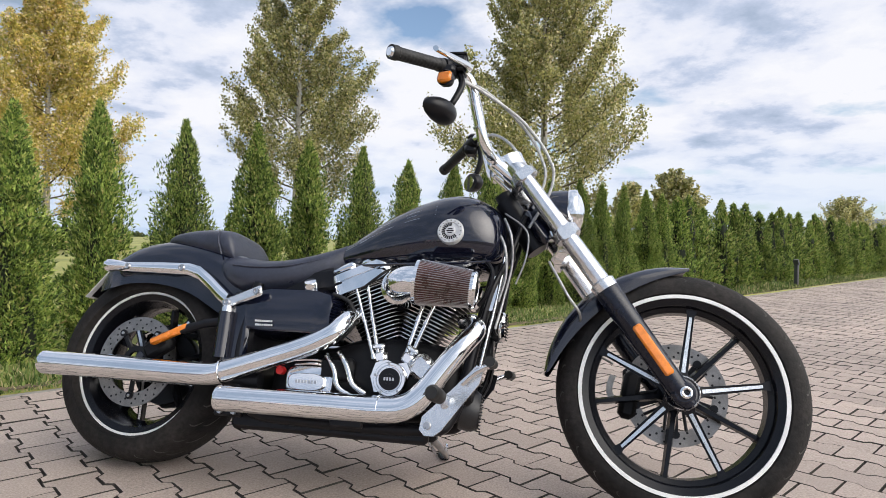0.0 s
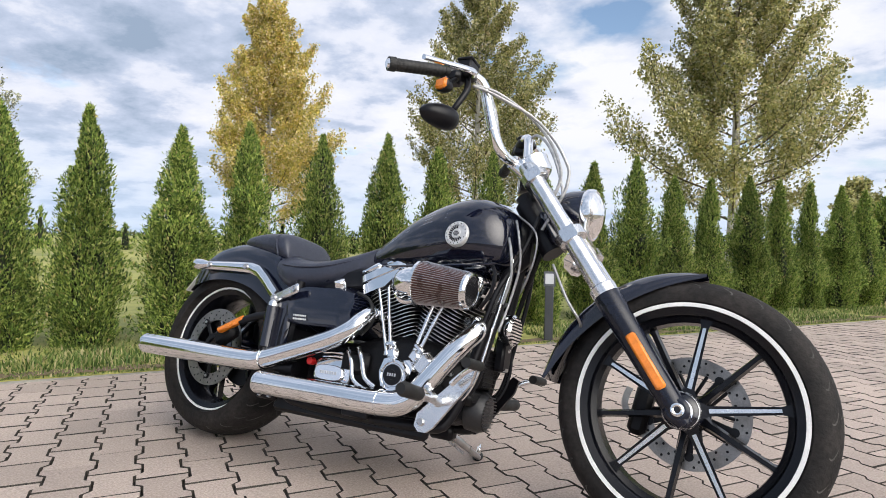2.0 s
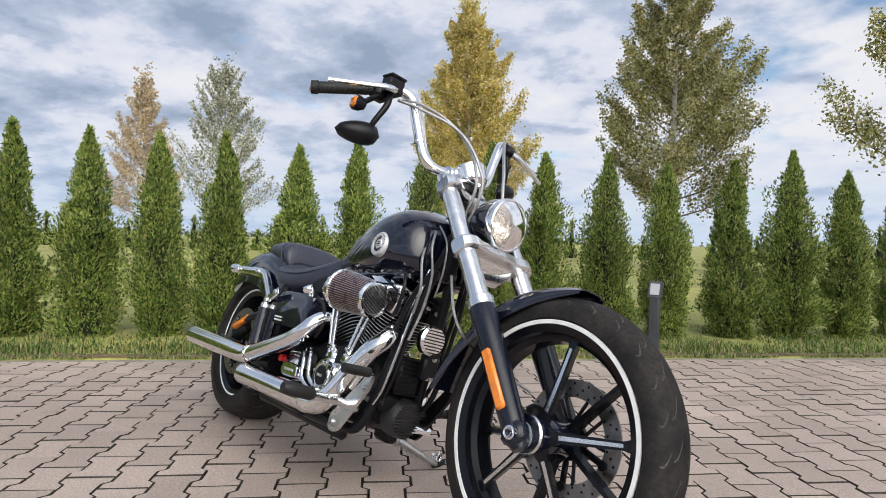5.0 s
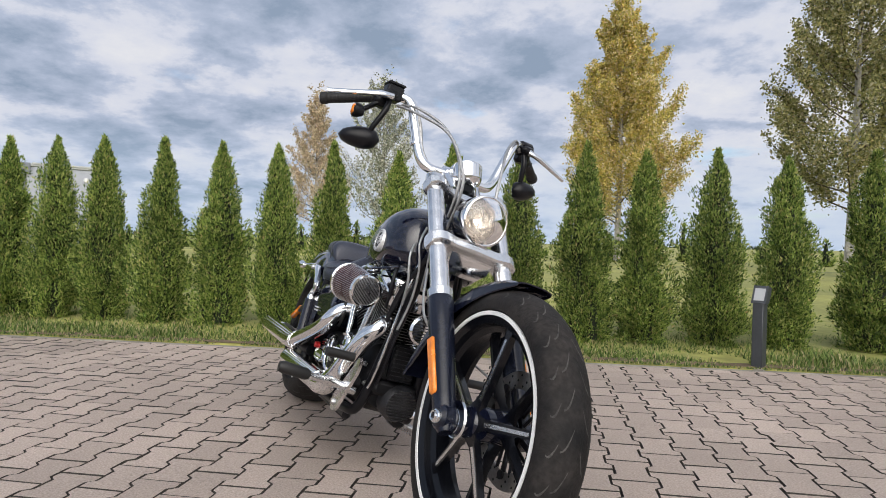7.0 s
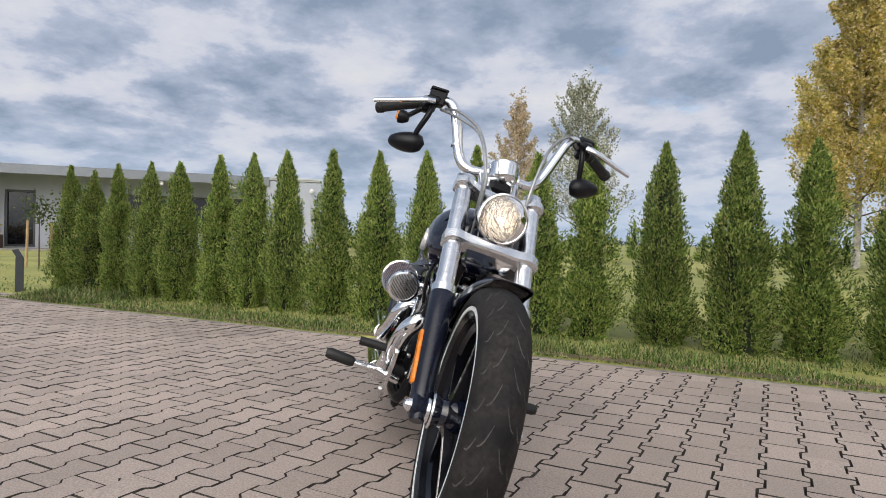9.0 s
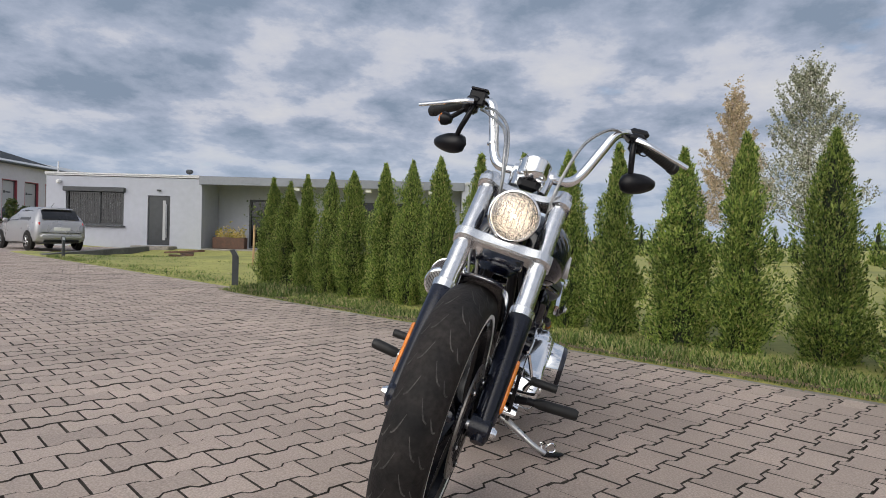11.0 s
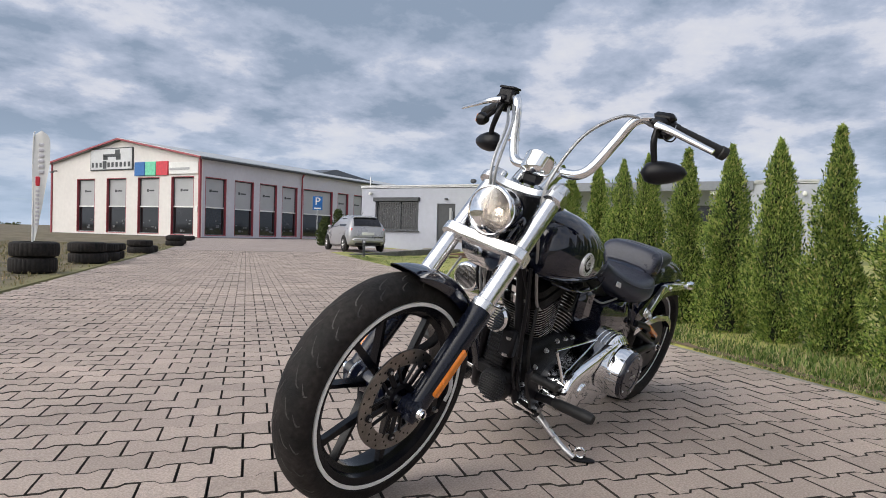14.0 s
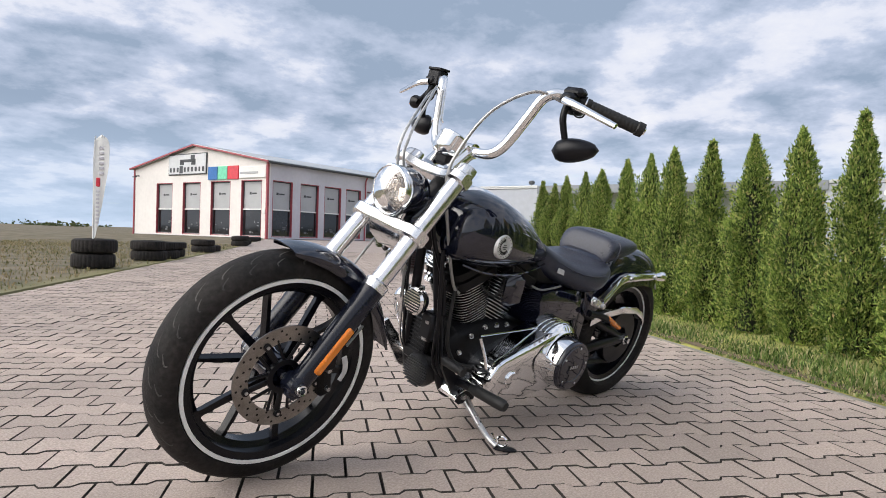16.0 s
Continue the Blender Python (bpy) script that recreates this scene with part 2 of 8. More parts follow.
BULB.node_tree.nodes["Principled BSDF"].inputs["Emission Color"].default_value = (1.0, 0.86, 0.66, 1)
BULB.node_tree.nodes["Principled BSDF"].inputs["Emission Strength"].default_value = 3.0
LAMPGLASS = glass_material("clear_lamp_glass")
REFLECTOR = material("lamp_reflector", (0.66, 0.62, 0.59), 0.16, 1.0, 0.12, 60, bump=1.0, bump_scale=70)
WHITELAB = material("printed_white", (0.6, 0.6, 0.6), 0.5)
REDPART = material("red_cap", (0.55, 0.02, 0.02), 0.4)

PAVER = material("concrete_paver", (0.417, 0.340, 0.292), 0.88, 0.0, 0.38, 0.8, bump=1.0, bump_scale=230, fine=150, rand=0.12, coords="Position", broad=0.16)
PAVERS = material("concrete_paver_joined", (0.417, 0.340, 0.292), 0.88, 0.0, 0.38, 0.8, bump=1.0, bump_scale=230, fine=150, island=0.12, coords="Position", broad=0.16)
PAVEREDGE = material("dirty_paver_flank", (0.05, 0.043, 0.036), 0.95, 0.0, 0.4, 9.0, coords="Position")
SOIL = material("brown_soil", (0.16, 0.115, 0.07), 0.95, 0.0, 0.4, 6.0, bump=0.8, bump_scale=60)
JOINT = material("joint_sand", (0.016, 0.014, 0.011), 0.95, 0.0, 0.35, 3.0, bump=0.4, bump_scale=90)
KERB = material("concrete_kerb", (0.27, 0.25, 0.22), 0.9, 0.0, 0.35, 4, bump=0.4, bump_scale=80)
DARKCONCRETE = material("weathered_concrete", (0.13, 0.13, 0.125), 0.9, 0.0, 0.35, 2, bump=0.5, bump_scale=40)
BARK = material("bark", (0.11, 0.085, 0.06), 0.9, 0.0, 0.3, 12, bump=0.6, bump_scale=50)
BIRCH = material("pale_bark", (0.42, 0.40, 0.36), 0.85, 0.0, 0.4, 4, bump=0.4, bump_scale=30, fine=14)
THUJA = leaf_material("thuja_spray", ((0.0, (0.03, 0.055, 0.018)), (1.0, (0.48, 0.37, 0.17)), (0.4, (0.145, 0.23, 0.046)), (0.8, (0.355, 0.44, 0.10)), (0.97, (0.46, 0.47, 0.16))), 0.3)
THUJASHADE = material("thuja_inner_shade", (0.012, 0.018, 0.008), 0.95, 0.0, 0.4, 12, bump=0.8, bump_scale=40)
LEAFGREEN = leaf_material("poplar_leaf_green", ((0.0, (0.14, 0.16, 0.07)), (1.0, (0.72, 0.57, 0.32)), (0.35, (0.39, 0.395, 0.155)), (0.7, (0.60, 0.54, 0.23)), (0.88, (0.70, 0.68, 0.48))), 0.5)
LEAFYELLOW = leaf_material("poplar_leaf_yellow", ((0.0, (0.27, 0.28, 0.08)), (1.0, (0.80, 0.60, 0.43)), (0.35, (0.58, 0.51, 0.145)), (0.7, (0.75, 0.59, 0.22)), (0.88, (0.77, 0.69, 0.48))), 0.5)
LEAFSILVER = leaf_material("willow_leaf_silver", ((0.0, (0.16, 0.18, 0.12)), (1.0, (0.74, 0.70, 0.60)), (0.4, (0.36, 0.38, 0.26)), (0.75, (0.62, 0.62, 0.5))), 0.4)
LEAFROSE = leaf_material("autumn_leaf_pale", ((0.0, (0.5, 0.44, 0.3)), (1.0, (0.8, 0.62, 0.46)), (0.5, (0.7, 0.58, 0.4))), 0.4)
GRASSBLADE = leaf_material("grass_blade", ((0.0, (0.045, 0.08, 0.022)), (1.0, (0.48, 0.41, 0.24)), (0.4, (0.13, 0.20, 0.05)), (0.68, (0.24, 0.305, 0.09)), (0.84, (0.36, 0.33, 0.16))), 0.35)
SHRUBLEAF = leaf_material("dark_shrub_leaf", ((0.0, (0.03, 0.05, 0.02)), (1.0, (0.14, 0.17, 0.05)), (0.5, (0.07, 0.10, 0.03))), 0.3)
STUBBLE = leaf_material("dry_stubble", ((0.0, (0.08, 0.09, 0.03)), (1.0, (0.36, 0.28, 0.16)), (0.3, (0.15, 0.15, 0.06)), (0.6, (0.26, 0.21, 0.11))), 0.3)
WOODS = leaf_material("far_wood_leaf", ((0.0, (0.035, 0.055, 0.022)), (1.0, (0.11, 0.12, 0.04)), (0.5, (0.06, 0.085, 0.03))), 0.2)
RENDERWHITE = material("cream_facade", (0.74, 0.71, 0.68), 0.75, 0.0, 0.05, 0.4, bump=0.1, bump_scale=30)
PANELGREY = material("grey_wall_panel", (0.56, 0.545, 0.585), 0.55, 0.0, 0.06, 0.5, bump=0.06, bump_scale=20)
OFFICEGREY = material("light_grey_render", (0.43, 0.45, 0.51), 0.85, 0.0, 0.06, 0.5, bump=0.3, bump_scale=40)
FASCIA = material("fascia_metal", (0.21, 0.225, 0.25), 0.4, 0.3, 0.08, 1.0)
ROOFMETAL = material("roof_sheet_metal", (0.55, 0.56, 0.57), 0.45, 0.4, 0.08, 0.6)
REDFRAME = material("red_frame_paint", (0.33, 0.065, 0.08), 0.45, 0.0, 0.1, 3)
WHITEPAINT = material("white_paint", (0.78, 0.78, 0.76), 0.5, 0.0, 0.05, 2)
ANTHRACITE = material("anthracite_metal", (0.045, 0.05, 0.055), 0.42, 0.0, 0.12, 6, bump=0.05, bump_scale=200)
DARKGLASS = material("window_glass_dark", (0.014, 0.014, 0.016), 0.05, 0.0, 0.5, 0.9, spec=0.5)
PALEBLIND = material("frosted_film", (0.40, 0.41, 0.42), 0.45, 0.0, 0.06, 1.5)
CURTAIN = material("curtain", (0.13, 0.135, 0.14), 0.8, 0.0, 0.3, 3)
BLUE = material("sign_blue", (0.012, 0.13, 0.40), 0.4)
GREEN = material("sign_green", (0.15, 0.6, 0.38), 0.4)
RED = material("sign_red", (0.6, 0.03, 0.05), 0.4)
CARPAINT = material("silver_white_car_paint", (0.38, 0.38, 0.40), 0.3, 0.4, 0.05, 2, coat=0.7)
WOODPALE = material("pale_stake_wood", (0.42, 0.28, 0.15), 0.8, 0.0, 0.2, 10)
WOODBROWN = material("brown_planter_wood", (0.11, 0.06, 0.04), 0.75, 0.0, 0.25, 8)
FARROOF = material("far_roof_sheet", (0.10, 0.11, 0.13), 0.5)


def ground_material():
    """Mown lawn, stubble field and dry soil mixed by large noise; the stubble lies on the side of the tyre row."""
    m = material("grass_and_field", (0.25, 0.275, 0.072), 0.95, 0.0, 0.3, 0.35, bump=0.8, bump_scale=14, fine=9, second=(0.42, 0.405, 0.12))
    nn, ll = m.node_tree.nodes, m.node_tree.links
    tcn = next(n for n in nn if n.bl_idname == "ShaderNodeTexCoord")
    hs = next(n for n in nn if n.bl_idname == "ShaderNodeHueSaturation")
    sp = nn.new("ShaderNodeSeparateXYZ")
    ll.new(tcn.outputs["Object"], sp.inputs[0])
    dv = nn.new("ShaderNodeMath")
    dv.operation = "SUBTRACT"
    ll.new(sp.outputs[1], dv.inputs[0])
    ll.new(sp.outputs[0], dv.inputs[1])
    field = nn.new("ShaderNodeMapRange")
    field.inputs["From Min"].default_value, field.inputs["From Max"].default_value = -2.0, -3.6
    ll.new(dv.outputs[0], field.inputs[0])
    nz = nn.new("ShaderNodeTexNoise")
    nz.inputs["Scale"].default_value, nz.inputs["Detail"].default_value = 1.6, 8
    ll.new(tcn.outputs["Object"], nz.inputs["Vector"])
    rm = nn.new("ShaderNodeValToRGB")
    rm.color_ramp.elements[0].position, rm.color_ramp.elements[0].color = 0.35, (0.085, 0.075, 0.038, 1)
    rm.color_ramp.elements[1].position, rm.color_ramp.elements[1].color = 0.65, (0.19, 0.15, 0.095, 1)
    ll.new(nz.outputs[0], rm.inputs[0])
    mx = nn.new("ShaderNodeMix")
    mx.data_type = "RGBA"
    ll.new(field.outputs[0], mx.inputs["Factor"])
    ll.new(hs.outputs[0], mx.inputs["A"])
    ll.new(rm.outputs[0], mx.inputs["B"])
    ll.new(mx.outputs["Result"], nn["Principled BSDF"].inputs["Base Color"])
    return m


def far_paving_material():
    """The same pavers where they lie too far off to be told apart: rows as fine relief."""
    m = material("concrete_paving_far", (0.39, 0.325, 0.295), 0.9, 0.0, 0.15, 0.6, fine=12)
    nn, ll = m.node_tree.nodes, m.node_tree.links
    tcn = next(n for n in nn if n.bl_idname == "ShaderNodeTexCoord")
    mp = nn.new("ShaderNodeMapping")
    mp.inputs["Rotation"].default_value = (0, 0, radians(46.4))
    ll.new(tcn.outputs["Object"], mp.inputs[0])
    br = nn.new("ShaderNodeTexBrick")
    br.inputs["Scale"].default_value = 1.0
    br.inputs["Brick Width"].default_value, br.inputs["Row Height"].default_value = 0.197, 0.1385
    br.inputs["Mortar Size"].default_value = 0.006
    br.inputs["Color1"].default_value, br.inputs["Color2"].default_value, br.inputs["Mortar"].default_value = (1, 1, 1, 1), (0.88, 0.88, 0.88, 1), (0.3, 0.28, 0.25, 1)
    ll.new(mp.outputs[0], br.inputs["Vector"])
    hs = next(n for n in nn if n.bl_idname == "ShaderNodeHueSaturation")
    ml = nn.new("ShaderNodeMix")
    ml.data_type, ml.blend_type = "RGBA", "MULTIPLY"
    ml.inputs["Factor"].default_value = 1.0
    ll.new(hs.outputs[0], ml.inputs["A"])
    ll.new(br.outputs["Color"], ml.inputs["B"])
    ll.new(ml.outputs["Result"], nn["Principled BSDF"].inputs["Base Color"])
    return m


GROUND = ground_material()
PAVEFAR = far_paving_material()

# ---- mesh helpers ----
class Shape:
    """Collects vertices and faces of one mesh."""

    def __init__(self):
        self.v, self.f = [], []

    def add(self, verts, faces, m=None):
        k = len(self.v)
        self.v += [tuple(m @ Vector(p)) for p in verts] if m is not None else [tuple(p) for p in verts]
        self.f += [tuple(i + k for i in q) for q in faces]
        return self

    def box(self, c, s, bevel=0.004, m=None, taper=1.0):
        """A box with chamfered edges: middle c, size s; taper shrinks its top."""
        hx, hy, hz = s[0] / 2, s[1] / 2, s[2] / 2
        b = min(bevel, hx * 0.9, hy * 0.9, hz * 0.9)
        pts, index = [], {}
        for sx in (-1, 1):
            for sy in (-1, 1):
                for sz in (-1, 1):
                    t = taper if sz > 0 else 1.0
                    for axis in range(3):
                        p = [hx - (b if axis != 0 else 0), hy - (b if axis != 1 else 0), hz - (b if axis != 2 else 0)]
                        index[sx, sy, sz, axis] = len(pts)
                        pts.append((c[0] + sx * p[0] * t, c[1] + sy * p[1] * t, c[2] + sz * p[2]))
        faces = []
        for axis in range(3):
            o = [a for a in range(3) if a != axis]
            for s0 in (-1, 1):
                ring = []
                for a, b2 in ((-1, -1), (1, -1), (1, 1), (-1, 1)):
                    key = [0, 0, 0]
                    key[axis], key[o[0]], key[o[1]] = s0, a, b2
                    ring.append(index[(*key, axis)])
                faces.append(ring if (s0 > 0) != (axis == 1) else ring[::-1])
        for axis in range(3):
            o = [a for a in range(3) if a != axis]
            for a in (-1, 1):
                for b2 in (-1, 1):
                    k0, k1 = [0, 0, 0], [0, 0, 0]
                    k0[o[0]], k0[o[1]], k0[axis] = a, b2, -1
                    k1[o[0]], k1[o[1]], k1[axis] = a, b2, 1
                    q = [index[(*k0, o[0])], index[(*k1, o[0])], index[(*k1, o[1])], index[(*k0, o[1])]]
                    flip = (a * b2 > 0) != (axis == 1)
                    faces.append(q[::-1] if flip else q)
        for sx in (-1, 1):
            for sy in (-1, 1):
                for sz in (-1, 1):
                    q = [index[sx, sy, sz, i] for i in range(3)]
                    faces.append(q if sx * sy * sz > 0 else q[::-1])
        return self.add(pts, faces, m)

    def loft(self, rings, caps=True, closed=True, m=None, loop=False):
        """Skins rings of equal count. closed: each ring is a loop; loop: the last ring joins the first."""
        n, faces = len(rings[0]), []
        pts = [p for r in rings for p in r]
        k = len(rings)
        for i in range(k if loop else k - 1):
            a, b = i * n, ((i + 1) % k) * n
            for j in range(n if closed else n - 1):
                faces.append((a + j, a + (j + 1) % n, b + (j + 1) % n, b + j))
        if caps and closed and not loop:
            faces += [tuple(range(n))[::-1], tuple(range((k - 1) * n, k * n))]
        return self.add(pts, faces, m)

    def tube(self, pts, r, n=12, soft=0, m=None, caps=True, flat=1.0):
        """A round bar along a line of points; r a radius or one for each point; soft: points put between by a smooth curve."""
        pts = [Vector(p) for p in pts]
        rs = list(r) if isinstance(r, (list, tuple)) else [r] * len(pts)
        if soft:
            fine, fr = [], []
            for i in range(len(pts) - 1):
                p0, p1, p2, p3 = pts[max(i - 1, 0)], pts[i], pts[i + 1], pts[min(i + 2, len(pts) - 1)]
                for s in range(soft):
                    t = s / soft
                    fine.append(0.5 * (2 * p1 + (p2 - p0) * t + (2 * p0 - 5 * p1 + 4 * p2 - p3) * t * t + (3 * p1 - p0 - 3 * p2 + p3) * t ** 3))
                    fr.append(rs[i] + (rs[i + 1] - rs[i]) * t)
            pts, rs = fine + [pts[-1]], fr + [rs[-1]]
        rings, nrm = [], None
        for i, p in enumerate(pts):
            d = (pts[min(i + 1, len(pts) - 1)] - pts[max(i - 1, 0)]).normalized()
            if nrm is None:
                nrm = d.orthogonal().normalized() if abs(d.y) > 0.95 else (Vector((0, 1, 0)) - d * d.y).normalized()
            else:
                nrm = (nrm - d * nrm.dot(d)).normalized()
            bi = d.cross(nrm)
            rings.append([p + (nrm * math.cos(a) * flat + bi * math.sin(a)) * rs[i] for a in (2 * math.pi * j / n for j in range(n))])
        return self.loft(rings, caps, True, m)

    def lathe(self, prof, n=32, m=None, loop=False, caps=False, a0=0.0, a1=2 * math.pi):
        """Turns a profile of (radius, height) round z. loop: the profile is a closed ring."""
        full = abs(a1 - a0 - 2 * math.pi) < 1e-6
        steps = n if full else n + 1
        rings = [[(r * math.cos(a), r * math.sin(a), z) for r, z in prof] for a in (a0 + (a1 - a0) * i / n for i in range(steps))]
        k = len(prof)
        pts = [p for r in rings for p in r]
        faces = []
        for i in range(n):
            a, b = i * k, ((i + 1) % steps) * k
            for j in range(k if loop else k - 1):
                faces.append((a + j, b + j, b + (j + 1) % k, a + (j + 1) % k))
        if caps and full:
            faces += [tuple(i * k for i in range(n))[::-1], tuple(i * k + k - 1 for i in range(n))]
        return self.add(pts, faces, m)

    def plate(self, outline, thick, m=None):
        """An outline in x, y made thick along z, from 0 to thick."""
        n = len(outline)
        pts = [(x, y, 0) for x, y in outline] + [(x, y, thick) for x, y in outline]
        faces = [tuple(range(n))[::-1], tuple(range(n, 2 * n))] + [(i, (i + 1) % n, n + (i + 1) % n, n + i) for i in range(n)]
        return self.add(pts, faces, m)

    def map(self, m):
        self.v = [tuple(m @ Vector(p)) for p in self.v]
        return self

    def mesh(self, name, mat, smooth=True, angle=38):
        me = bpy.data.meshes.new(name)
        me.from_pydata(self.v, [], self.f)
        me.materials.append(mat)
        if smooth:
            me.polygons.foreach_set("use_smooth", [True] * len(me.polygons))
            me.set_sharp_from_angle(angle=radians(angle))
        me.update()
        return me


def part(name, shape, mat, parent, label="", smooth=True, angle=38):
    ob = new(name, shape.mesh(name, mat, smooth, angle))
    ob.parent = parent
    if label:
        ob["label"] = label
    return ob


def thing(name, m, label, category, group="", kind=""):
    ob = new(name)
    ob.matrix_world = m
    ob.empty_display_size = 0.1
    return tagged(ob, label, category, group, kind)


def solid(name, shape, mat, label, category, group="", kind="", m=None, smooth=True):
    ob = new(name, shape.mesh(name, mat, smooth))
    if m is not None:
        ob.matrix_world = m
    return tagged(ob, label, category, group, kind)


def axis_y(x, y, z):
    """A pose whose z axis points along +y: for wheels and covers turned round a cross axle."""
    return Matrix.Translation((x, y, z)) @ Matrix.Rotation(radians(-90), 4, "X")


def along(a, b, roll=0.0):
    """A pose at a whose z axis points to b."""
    a, b = Vector(a), Vector(b)
    return Matrix.Translation(a) @ (b - a).to_track_quat("Z", "Y").to_matrix().to_4x4() @ Matrix.Rotation(radians(roll), 4, "Z")


S2 = 0.5 ** 0.5


def uv(u, v, z=0.0):
    """The yard's own grid: u along the hedge, v towards it."""
    return Vector(((u - v) * S2, (u + v) * S2, z))


def rise(u):
    """The yard climbs a little towards the hall."""
    t = min(max((-u - 20.0) / 18.0, 0.0), 1.0)
    return 0.19 * t * t * (3 - 2 * t)


rng = random.Random(5)

# ---- ground, paving, verge ----
def in_paving(x, y):
    u, v = (x + y) * S2, (y - x) * S2
    if v < -2.12:
        return False
    if u > -5.0:
        return v < 3.45
    if u > -21.0:
        return v < 3.79
    return x > -46.5 and y > -29.8 and not (x < -24.2 and y > -15.3) and y < -9.8


def ground_sheet():
    us = [-2500, -900, -400, -200, -120, -80] + [-60 + 1.5 * i for i in range(68)] + [50, 70, 110, 200, 400, 900, 2500]
    vs = [-2500, -900, -400, -200, -100, -60, -40, -28, -20, -14, -10, -7, -5, -3.5, -2.6, -2.15, -2.11, 0, 2, 3.44, 3.449, 3.49, 3.52, 3.78, 3.789, 3.86] + [4.4 + 0.6 * i for i in range(12)] + [12, 14, 16, 18, 20, 23, 26, 30, 36, 45, 60, 100, 200, 400, 900, 2500]
    s = Shape()
    pts = []
    for u in us:
        for v in vs:
            p = uv(u, v)
            z = rise(u) + (-0.07 if in_paving(p.x, p.y) else 0.015)
            if v > 3.9:
                z += 0.02 * noise.noise((u * 0.4, v * 0.4, 0)) + min(0.04, (v - 3.9) * 0.05)
            if v < -2.6 and not in_paving(p.x, p.y):
                z += 0.04 * noise.noise((u * 0.3, v * 0.3, 4.0))
            if not in_paving(p.x, p.y):
                z -= 0.32 * math.exp(-((p.x + 19.6) / 2.8) ** 2 - ((p.y + 8.2) / 1.7) ** 2)
            pts.append((p.x, p.y, z))
    n = len(vs)
    s.add(pts, [(i * n + j, (i + 1) * n + j, (i + 1) * n + j + 1, i * n + j + 1) for i in range(len(us) - 1) for j in range(n - 1)])
    return solid("ground", s, GROUND, "green mown lawn and brown stubble field reaching the horizon", "ground", kind="structure")


ground = ground_sheet()


def paving_bed():
    """Joint sand under the pavers near by, and the far paving as a sheet that climbs to the hall."""
    s = Shape()
    us = [-22 + 2 * i for i in range(24)]
    s.loft([[(*uv(u, -2.113)[:2], -0.0215), (*uv(u, 3.42 if u > -5 else 3.78)[:2], -0.0215)] for u in us], False, False)
    bed = solid("pavement", s, JOINT, "grey-beige interlocking concrete pavers in staggered rows", "paving", kind="structure")
    f = Shape()
    xs = [-46 + i for i in range(40)]
    for i in range(len(xs) - 1):
        for j in range(24):
            y0 = -30 + j
            quad = [(xs[i], y0), (xs[i + 1], y0), (xs[i + 1], y0 + 1), (xs[i], y0 + 1)]
            if all(in_paving(x, max(y, -29.79)) and (x + y) * S2 < -20.6 for x, y in quad):
                f.add([(x, y, rise((x + y) * S2) + 0.003) for x, y in quad], [(0, 1, 2, 3)])
    for i in range(15):
        u0, u1 = -42.5 + i * 1.5, min(-41 + i * 1.5, -20.72)
        f.add([(*uv(u0, -2.1)[:2], rise(u0) + 0.006), (*uv(u1, -2.1)[:2], rise(u1) + 0.006), (*uv(u1, 5)[:2], rise(u1) + 0.006), (*uv(u0, 5)[:2], rise(u0) + 0.006)], [(0, 1, 2, 3)])
    u1, u2 = 24.0, 60.0
    f.add([(*uv(u1, -2.1)[:2], 0.0), (*uv(u2, -2.1)[:2], 0.0), (*uv(u2, 3.42)[:2], 0.0), (*uv(u1, 3.42)[:2], 0.0)], [(0, 1, 2, 3)])
    far = solid("pavement_far", f, PAVEFAR, "beige concrete paving of the yard running to the hall", "paving", kind="structure")
    return bed


pavement = paving_bed()


def kerb_line(name, pts, label):
    s = Shape()
    for (u0, v0), (u1, v1) in zip(pts, pts[1:]):
        n = max(1, round(math.dist((u0, v0), (u1, v1)) / 1.0))
        for i in range(n):
            a, b = uv(u0 + (u1 - u0) * i / n, v0 + (v1 - v0) * i / n), uv(u0 + (u1 - u0) * (i + 1) / n, v0 + (v1 - v0) * (i + 1) / n)
            d = b - a
            m = Matrix.Translation((a + b) / 2) @ Matrix.Rotation(math.atan2(d.y, d.x), 4, "Z")
            s.box((0, 0, rise((u0 + u1) / 2) - 0.052), (d.length - 0.004, 0.05, 0.1 + 0.006 * rng.random()), 0.006, m)
    return solid(name, s, KERB, label, "kerb", kind="structure")


kerb_line("kerb_1", [(-5.2, 3.46), (24, 3.46)], "narrow flush concrete edging between pavers and grass verge")
kerb_line("kerb_2", [(-22, 3.83), (-5.4, 3.83)], "narrow concrete edging along the lawn by the drive")


def soil_strip():
    """Bare earth with a ragged edge between the edging and the grass."""
    s = Shape()
    us = [-5.2 + 0.08 * i for i in range(366)]
    s.loft([[(*uv(u, 3.485)[:2], rise(u) + 0.02), (*uv(u, 3.60 + 0.06 * noise.noise((u * 2.1, 0, 0)) + 0.05 * noise.noise((u * 9.0, 3, 0)))[:2], rise(u) + 0.021)] for u in us], False, False)
    return solid("soil_strip", s, SOIL, "bare brown earth and litter along the paving edge", "soil", kind="structure")


soil_strip()


